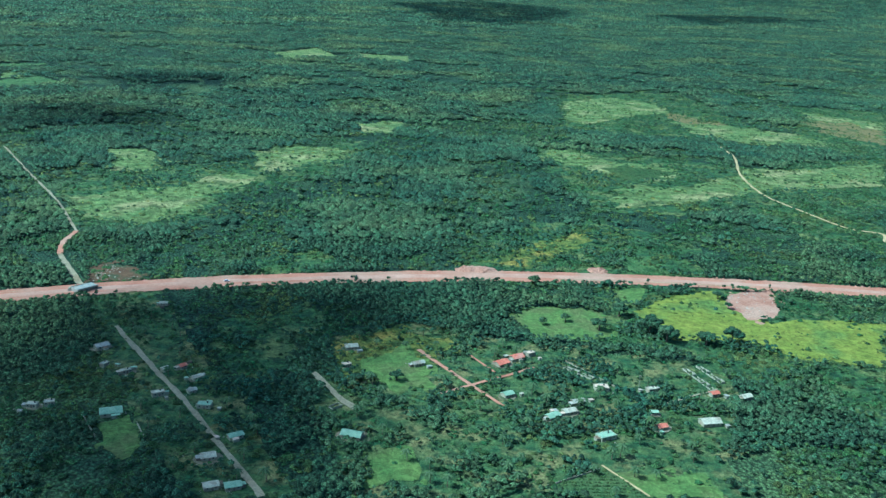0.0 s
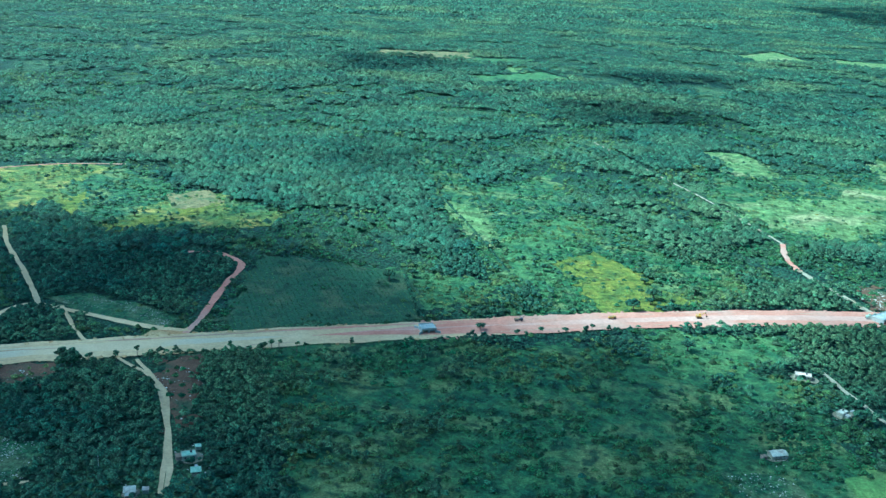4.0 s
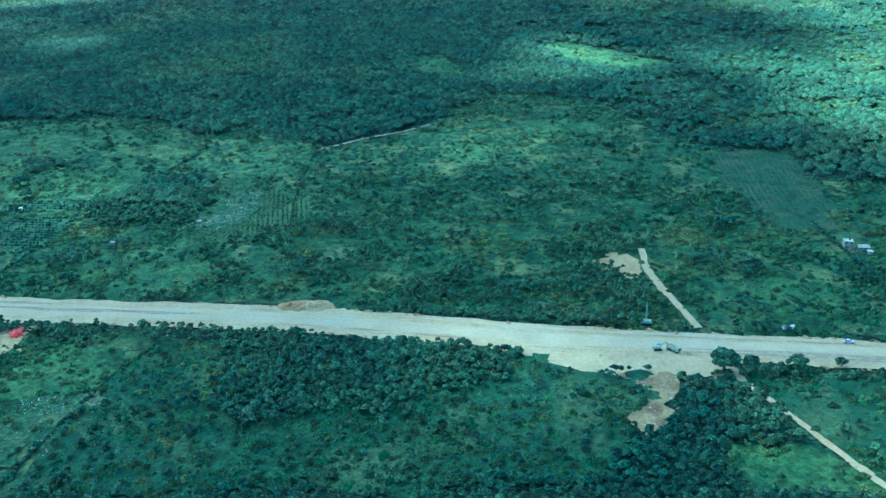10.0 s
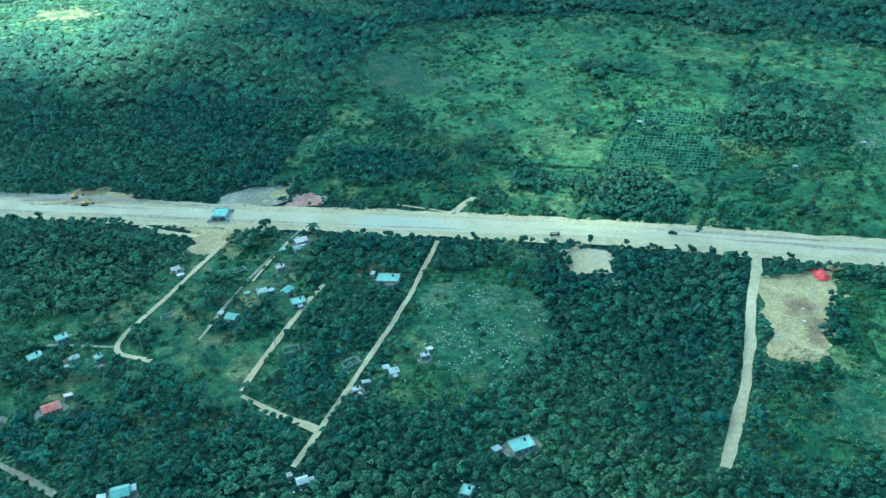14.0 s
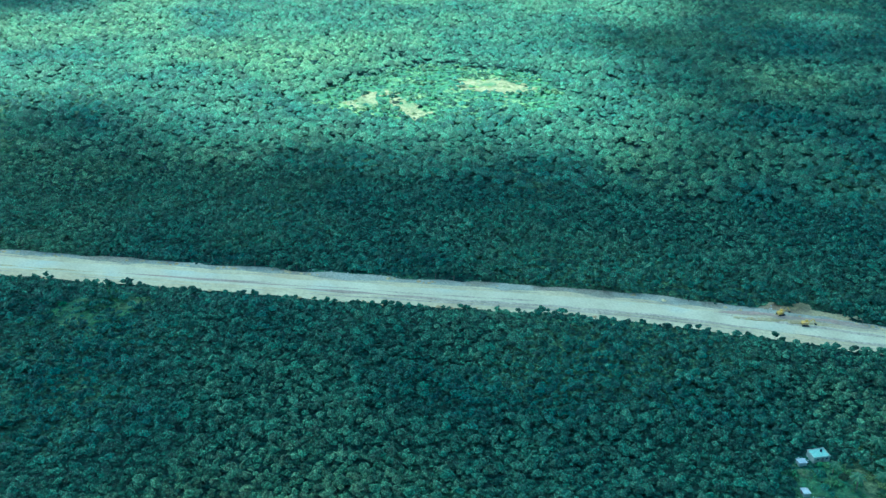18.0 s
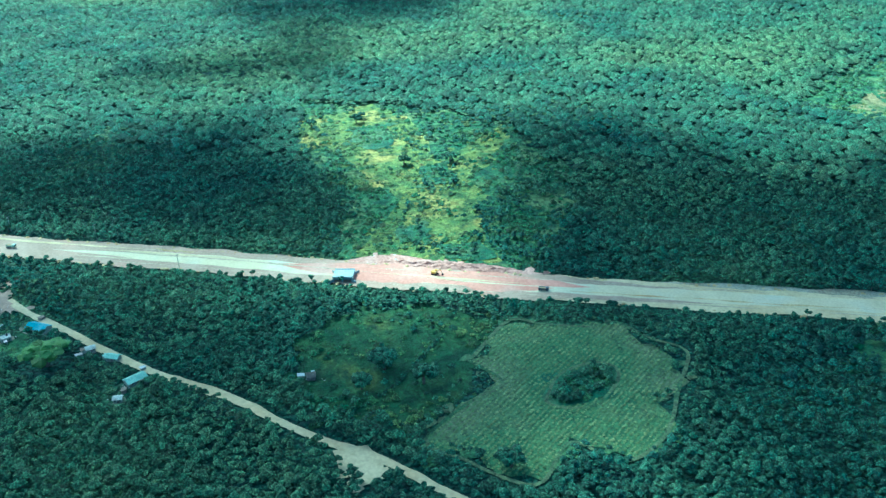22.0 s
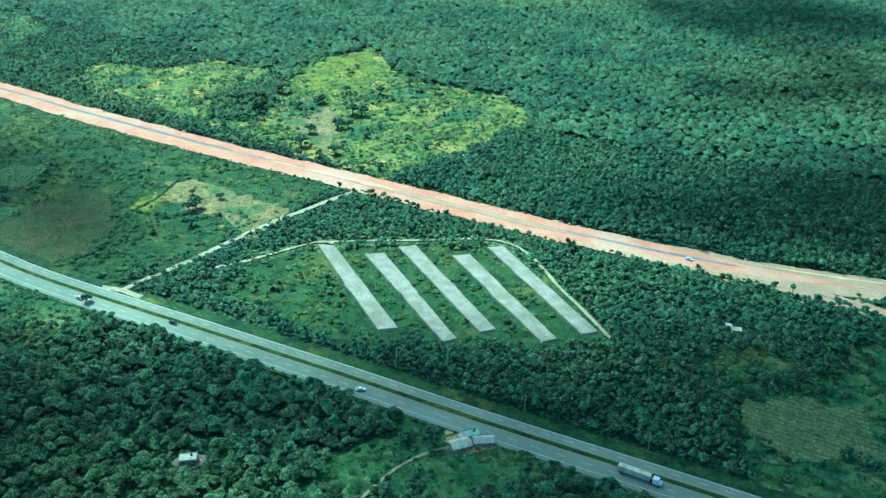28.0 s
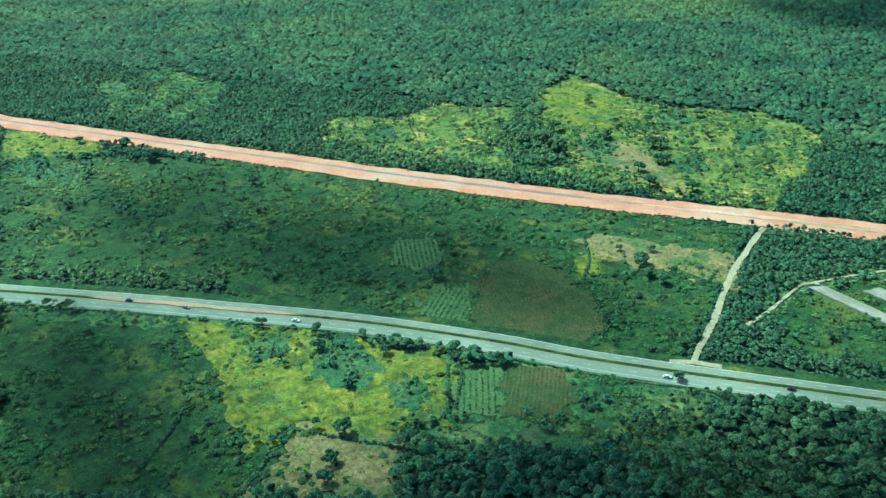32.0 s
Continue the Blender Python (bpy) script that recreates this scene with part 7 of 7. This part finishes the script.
        i = np.nonzero(((p > lo) & (p < hi)).all(1))[0]
        for a in range(0, len(i), 4000):
            j = i[a:a + 4000]
            d = np.sqrt(((p[j][:, None] - line[None]) ** 2).sum(-1)).min(1)
            ok[j[d < half + margin[j]]] = False
    return ok


def band(p):
    """Distance out from the works, on the far side positive."""
    return p @ np.array((-0.62, 0.78)) - np.interp(p @ np.array((0.78, 0.62)), (-1200, -880, -760, -650, -450, -100, 80, 280), (255, 199, 207, 230, 268, 270, 250, 133))


def thinned(p):
    """How open the forest is, from 0 to 1: glades lie in the older farmland only."""
    g = np.array([noise.noise((x / 55, y / 55, 3.3)) + 0.55 * noise.noise((x / 17, y / 17, 6.1)) for x, y in p])
    return np.clip((g - 0.09) * 5, 0, 0.9) * np.clip((p @ ALONG + 330) / 150, 0.12, 1)


# crowns by distance out: spacing, level of detail, radius, spread of radius, height factor, share
for lo_n, hi_n, step, lod, r0, r1, lift, share in (
        (-400, 60, 1.42, 4, 0.5, 1.08, 1.0, 0.9), (-400, 60, 1.55, 1, 0.34, 0.7, 0.85, 0.85),
        (60, 330, 2.3, 1, 1.05, 1.8, 1.0, 0.99), (330, 1100, 4.8, 1, 2.2, 3.7, 1.0, 0.99), (1100, 2300, 9.5, 1, 4.2, 7.0, 1.0, 0.97), (2300, 5600, 19, 1, 8.4, 14.0, 1.0, 0.97)):
    p = lattice(LAND.min(0), LAND.max(0), step)
    b = band(p)
    if hi_n > 60:                   # uneven meeting of the bands
        b = np.where(b > 200, b + 24 * np.sin(p[:, 0] / 19 + 2 * np.sin(p[:, 1] / 31)) + 15 * np.sin(p[:, 1] / 9 - p[:, 0] / 13), b)
    p = p[(b >= lo_n) & (b < hi_n)]
    p = p[inside(p, LAND)]
    code = cover_of(p + ragged_edge(p, step))
    r = r0 + (r1 - r0) * rng.random(len(p)) ** 1.5
    want = np.zeros(len(p))
    for k, part_share in TREES.items():
        want[code == CODE[k]] = part_share * (share if k == "forest" else 1.0 if lod == 4 or k == "thicket" else 0.6)
    open_land = np.isin(code, [CODE[k] for k in ("scrub", "village", "meadow", "fallow", "paleland", "pasture")])
    clump = np.array([noise.noise((x / 10, y / 10, 12.5)) + 0.6 * noise.noise((x / 4, y / 4, 2.5)) for x, y in p[open_land]])
    want[open_land] *= np.clip(np.where((code[open_land] == CODE["village"]) & (p[open_land, 0] < -400), 1.1, 0.35) + 4.6 * clump, 0.02, 3.2)
    if lo_n >= 60:
        want[code == CODE["scrub"]] = 0.5 if lo_n < 330 else 0.28
        want[code == CODE["paleland"]] *= 0.5
    want *= 1 - thinned(p)
    r = np.where((code == 0) | ((code == CODE["village"]) & (p[:, 0] < -400)) | (code == CODE["thicket"]), r, r * (0.88 if lo_n < 60 else 0.6))
    if lod == 4:                    # older, broader trees on the near side of the highway
        old = (code == 0) & (p[:, 0] < -600) & (p[:, 1] < np.interp(-p[:, 0], -HWY_NODES[:, 0], HWY_NODES[:, 1]) - 5)
        r[old] *= 1.45
        want[old] *= 0.72
    keep = rng.random(len(p)) < want
    p, r, code = p[keep], r[keep], code[keep]
    ok = clear_of_lines(p, r * 0.85 + 0.45)
    p, r = p[ok], r[ok]
    hgt = (np.minimum(r, 1.5) * 0.6 + np.array([0.55 + 0.9 * noise.noise((x / 13, y / 13, 0)) for x, y in p])) * lift * (1.15 if lod == 4 else 1.0)
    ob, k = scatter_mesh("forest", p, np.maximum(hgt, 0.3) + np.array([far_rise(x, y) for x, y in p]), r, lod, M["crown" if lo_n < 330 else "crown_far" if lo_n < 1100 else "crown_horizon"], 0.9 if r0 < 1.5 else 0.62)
    tagged(ob, "dense dark green tropical forest canopy", "forest", kind="stuff")

# the forest behind and beneath the flight, outside the open land
p = lattice((-1300, -900), (520, 420), 9.0)
p = p[~inside(p, LAND) & (band(p) < 300)]
r = rng.uniform(3.4, 6.2, len(p))
ok = clear_of_lines(p, r * 0.85)
ob, k = scatter_mesh("forest", p[ok], r[ok] * 0.35, r[ok], 1, M["crown"], 0.7)
tagged(ob, "dense dark green tropical forest canopy", "forest", kind="stuff")

# taller trees left standing along the cut edges of the roadbed
p, nm = polyline(WORKS, 2.2)
EDGE = []
for side in (1, -1):
    q = p + nm * (side * (6.3 + np.abs(rng.normal(0, 0.9, len(p)))))[:, None] + rng.normal(0, 0.8, p.shape)
    grown = np.array([noise.noise((x / 16, y / 16, side * 3.7)) for x, y in q])
    q = q[(rng.random(len(q)) < 0.34 + 0.9 * grown) & inside(q, LAND)]
    EDGE.append(q[np.isin(cover_of(q), [CODE[k] for k in ("forest", "thicket", "scrub", "village")])])
EDGE = np.vstack(EDGE)
EDGE = EDGE[clear_of_lines(EDGE, np.full(len(EDGE), 0.6))]
tall = rng.uniform(1.3, 2.2, len(EDGE))
bm = bmesh.new()
for (x, y), h in zip(EDGE, tall):
    tube(bm, (x, y, -0.1), (x + 0.12 * math.sin(x * 5), y + 0.12 * math.sin(y * 5), h), 0.075, 0.04, 5)
me = bpy.data.meshes.new("edge_trunks")
bm.to_mesh(me)
bm.free()
me.materials.append(M["bark"])
tagged(new("edge_trunks", me), "slim pale trunks of trees at the cut forest edge", "trees", kind="stuff")
clumps, lift, size = [], [], []
for (x, y), h in zip(EDGE, tall):
    for j in range(5):
        a = rng.uniform(0, 6.283)
        d = rng.uniform(0.1, 0.5)
        clumps.append((x + d * math.cos(a), y + d * math.sin(a)))
        lift.append(h + rng.uniform(-0.45, 0.25))
        size.append(rng.uniform(0.26, 0.5))
ob, k = scatter_mesh("edge_tree_crowns", np.array(clumps), np.array(lift), np.array(size), 3, M["crown"], 0.9)
tagged(ob, "leafy crowns of taller trees along the cut forest edge", "trees", kind="stuff")

# ---- bushes ----
for lo_n, hi_n, step, r0, r1 in ((-400, 90, 1.05, 0.25, 1.0), (90, 420, 2.0, 0.5, 1.2)):
    p = lattice(LAND.min(0), LAND.max(0), step)
    b = band(p)
    if hi_n > 60:                   # uneven meeting of the bands
        b = np.where(b > 200, b + 24 * np.sin(p[:, 0] / 19 + 2 * np.sin(p[:, 1] / 31)) + 15 * np.sin(p[:, 1] / 9 - p[:, 0] / 13), b)
    p = p[(b >= lo_n) & (b < hi_n)]
    p = p[inside(p, LAND)]
    code = cover_of(p + ragged_edge(p, 3))
    want = np.zeros(len(p))
    for k, share in BUSHES.items():
        want[code == CODE[k]] = share
    glade = (code == 0) & (thinned(p) > 0.3)
    want[glade] = 0.6
    clump = np.array([noise.noise((x / 9, y / 9, 5.5)) + 0.5 * noise.noise((x / 3, y / 3, 1.5)) for x, y in p])
    keep = rng.random(len(p)) < want * (0.85 + 1.7 * clump)
    p = p[keep]
    r = r0 + (r1 - r0) * rng.random(len(p)) ** 2
    ok = clear_of_lines(p, r * 0.6)
    p, r = p[ok], r[ok]
    sunny = np.isin(cover_of(p), [CODE[k] for k in ("meadow", "yellow", "paleland", "dry")])
    sunny &= rng.random(len(p)) < 0.55
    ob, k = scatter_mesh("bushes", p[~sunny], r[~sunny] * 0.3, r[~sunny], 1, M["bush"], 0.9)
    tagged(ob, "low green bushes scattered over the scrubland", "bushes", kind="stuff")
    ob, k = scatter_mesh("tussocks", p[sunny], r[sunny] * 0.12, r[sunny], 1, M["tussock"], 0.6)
    tagged(ob, "yellow-green tussocks and young bushes in open grassland", "bushes", kind="stuff")


# ---- crops in rows ----
def rows_of(kind, gap, along, size, mat, name, label, lod=1, axes=None):
    """Plants in straight rows along the field's longer side."""
    P = []
    for k, edge, lo, hi in SHAPES:
        if k != kind or band(edge).mean() > 330:
            continue
        c = edge.mean(0)
        d = np.linalg.svd(edge - c, full_matrices=False)[2] if axes is None else axes
        q = (edge - c) @ d.T
        u, v = np.meshgrid(np.arange(q[:, 0].min(), q[:, 0].max(), along), np.arange(q[:, 1].min(), q[:, 1].max(), gap))
        g = np.stack([u.ravel(), v.ravel()], 1) + rng.normal(0, 0.06, (u.size, 2))
        g = g @ d + c
        g = g[inside(g, edge)]
        top = cover_of(g)
        P.append(g[top == CODE[kind]])
    p = np.vstack(P)
    p = p[rng.random(len(p)) < 0.9]
    r = size * rng.uniform(0.7, 1.3, len(p))
    p_ok = clear_of_lines(p, r)
    p, r = p[p_ok], r[p_ok]
    ob, n = scatter_mesh(name, p, r * 0.3 + 0.12, r, lod, mat, 0.9)
    tagged(ob, label, "crop", kind="stuff")


STRAW = material("straw_leaves", (0.120, 0.175, 0.052), (0.200, 0.232, 0.078), 3, 0.2, island=0.3)
RIPE = material("ripe_leaves", (0.050, 0.074, 0.022), (0.084, 0.094, 0.030), 3, 0.2, island=0.35)
rows_of("corn", 0.85, 0.5, 0.26, STRAW, "corn_plants", "pale green corn plants in rows")
rows_of("hay", 1.15, 0.35, 0.26, STRAW, "hay_swaths", "straw-coloured mown swaths in rows")
rows_of("cornbrown", 0.8, 0.45, 0.24, RIPE, "ripe_plants", "ripening brown plants in rows")
rows_of("crop", 1.1, 0.55, 0.28, M["bush"], "crop_plants", "green crop plants in rows")
rows_of("darkfield", 1.3, 0.8, 0.2, M["bush"], "seedlings", "small dark seedlings in rows")
rows_of("orchard", 1.5, 0.85, 0.46, M["crown"], "orchard_trees", "small round orchard trees in rows", 4, np.array([(0.78, 0.62), (-0.62, 0.78)]))


# ---- loose limestone ----
def rocks(kinds, step, share, r0, r1, name, label):
    P = []
    for k, edge, lo, hi in SHAPES:
        if k in kinds:
            g = lattice(lo, hi, step)
            P.append(g[inside(g, edge)])
    p = np.vstack(P)
    cl = np.array([noise.noise((x / 3.5, y / 3.5, 4.4)) for x, y in p])
    p = p[rng.random(len(p)) < share * (0.6 + 2.2 * cl)]
    r = r0 + (r1 - r0) * rng.random(len(p)) ** 2
    ob, n = scatter_mesh(name, p, 0.14 + r * 0.1, r, 1, M["rock"], 0.7)
    tagged(ob, label, "rubble", kind="stuff")


rocks(("gravel",), 0.42, 0.5, 0.05, 0.2, "limestone_rubble", "white limestone lumps strewn over the ground")
rocks(("laterite", "quarry", "brown"), 0.75, 0.2, 0.08, 0.34, "scattered_stones", "pale stones on bare earth")
p, nm = polyline(HIGHWAY, 0.9)
p = p + nm * (rng.choice((-3.6, -4.2, -5.0, 5.3), len(p)) + rng.normal(0, 0.3, len(p)))[:, None]
p = p[rng.random(len(p)) < 0.1]
ob, n = scatter_mesh("verge_stones", p, np.full(len(p), 0.1), rng.uniform(0.08, 0.2, len(p)), 1, M["rock"], 0.8)
tagged(ob, "white stones along the highway verge", "stones", kind="stuff")

# windrows of spoil along both edges of the new roadbed
p, nm = polyline(WORKS, 0.55)
side = rng.choice((1, -1), len(p))
out = np.array([noise.noise((x / 11, y / 11, 9.9)) for x, y in p])
q = p + nm * (side * (4.7 + 0.5 * out + rng.normal(0, 0.25, len(p))))[:, None]
keep = rng.random(len(p)) < 0.35 + 0.9 * out
s_along = -(q @ ALONG)
for name, sel, mat in (("spoil_bank", (s_along > 36) & (s_along < 870), "sand"), ("spoil_bank", (s_along <= 36) | (s_along >= 870), "laterite")):
    k = keep & sel
    ob, n = scatter_mesh(name, q[k], np.full(k.sum(), 0.22), rng.uniform(0.2, 0.62, k.sum()), 2, M[mat], 0.6)
    tagged(ob, "low uneven bank of pushed-up earth along the roadbed", "earth bank", kind="stuff")

# blocks, boards, tubs and washing lying about the houses
p, r = [], []
for x, y, length in CLUTTER:
    for j in range(int(rng.integers(5, 13))):
        a, d = rng.uniform(0, 6.283), length * 0.5 + abs(rng.normal(0.4, 0.9))
        p.append((x + d * math.cos(a), y + d * math.sin(a)))
        r.append(rng.uniform(0.06, 0.2))
ob, n = scatter_mesh("yard_clutter", np.array(p), np.full(len(p), 0.16), np.array(r), 1, M["rock"], 0.5)
tagged(ob, "pale blocks, boards and tubs lying about the yards", "clutter", kind="stuff")

# ---- hedges and ditches between fields ----
def hedge(line, size=0.4):
    p, nm = polyline(line, size * 0.8)
    p = p + rng.normal(0, 0.15, p.shape)
    r = size * rng.uniform(0.6, 1.3, len(p))
    ob, n = scatter_mesh("hedge", p, r * 0.3 + 0.1, r, 4, M["crown"], 1.0)
    tagged(ob, "thin dark hedge along a field edge", "hedge", kind="stuff")


hedge([(-515.5, -28.6), (-507.3, -21.9), (-496.0, -11.7)])
hedge([(-482.9, -30.2), (-489.5, -19.8), (-495.6, -11.2)])
hedge([(-496.3, -10.7), (-504.8, 0.7), (-513.5, 15.5)])
hedge([(-464.9, -17.2), (-471.0, -8.1), (-479.8, 3.8)])
hedge([(-447.0, 2.2), (-451.9, 8.6), (-456.3, 14.7)])
hedge([(-519.0, 64.5), (-507.0, 44.8), (-495.8, 26.0)])
hedge([(-496.5, 88.7), (-472.8, 66.8), (-447.9, 47.7)])
hedge([(-370.5, 132.0), (-352.1, 116.9), (-336.7, 101.9)])
hedge([(-410.8, -14.1), (-416.2, -5.9), (-420.4, 2.8)])
hedge([(-397.9, -31.0), (-403.9, -23.1), (-409.1, -16.6)])
hedge([(-861.4, -569.0), (-865.5, -561.4), (-868.7, -554.3)])
hedge([(-868.7, -554.3), (-860.4, -549.1), (-853.0, -544.2)])
hedge([(-855.1, -530.3), (-860.1, -524.4), (-865.6, -519.5)])
hedge([(-876.4, -579.8), (-881.4, -572.5), (-887.5, -565.1)])
hedge([(-856.1, -530.4), (-865.1, -523.1), (-867.4, -519.3)])
hedge([(-885.9, -461.3), (-876.7, -469.5), (-871.7, -477.0)])
hedge([(-853.7, -492.9), (-856.3, -486.6), (-866.2, -481.3)])
hedge([(29.9, 212.8), (42.7, 198.2), (46.3, 189.9)])
hedge([(-48.8, 232.1), (-36.0, 218.0), (-30.0, 198.1)])
hedge([(-211.7, 219.9), (-204.8, 207.4), (-197.9, 195.2)])
hedge([(-234.3, 303.4), (-210.1, 268.3), (-189.5, 236.2)])
hedge([(-670.1, -276.1), (-660.7, -290.5), (-658.0, -300.6)])

# ---- palms and trees of the village ----
count = 0
for kind, edge, lo, hi in SHAPES:
    if kind == "village":
        for x, y in lattice(lo, hi, 7.0):
            if inside(np.array([(x, y)]), edge)[0] and clear_of_lines(np.array([(x, y)]), np.array([0.8]))[0] and rng.random() < 0.5:
                palm(x, y, rng.uniform(0.75, 1.05))
    elif kind in ("meadow", "pasture", "yellow", "dry") and band(edge).mean() < 150:
        for x, y in lattice(lo, hi, 13.0):
            if inside(np.array([(x, y)]), edge)[0] and clear_of_lines(np.array([(x, y)]), np.array([1.5]))[0] and rng.random() < 0.28:
                tree(x, y, rng.uniform(0.9, 2.0))
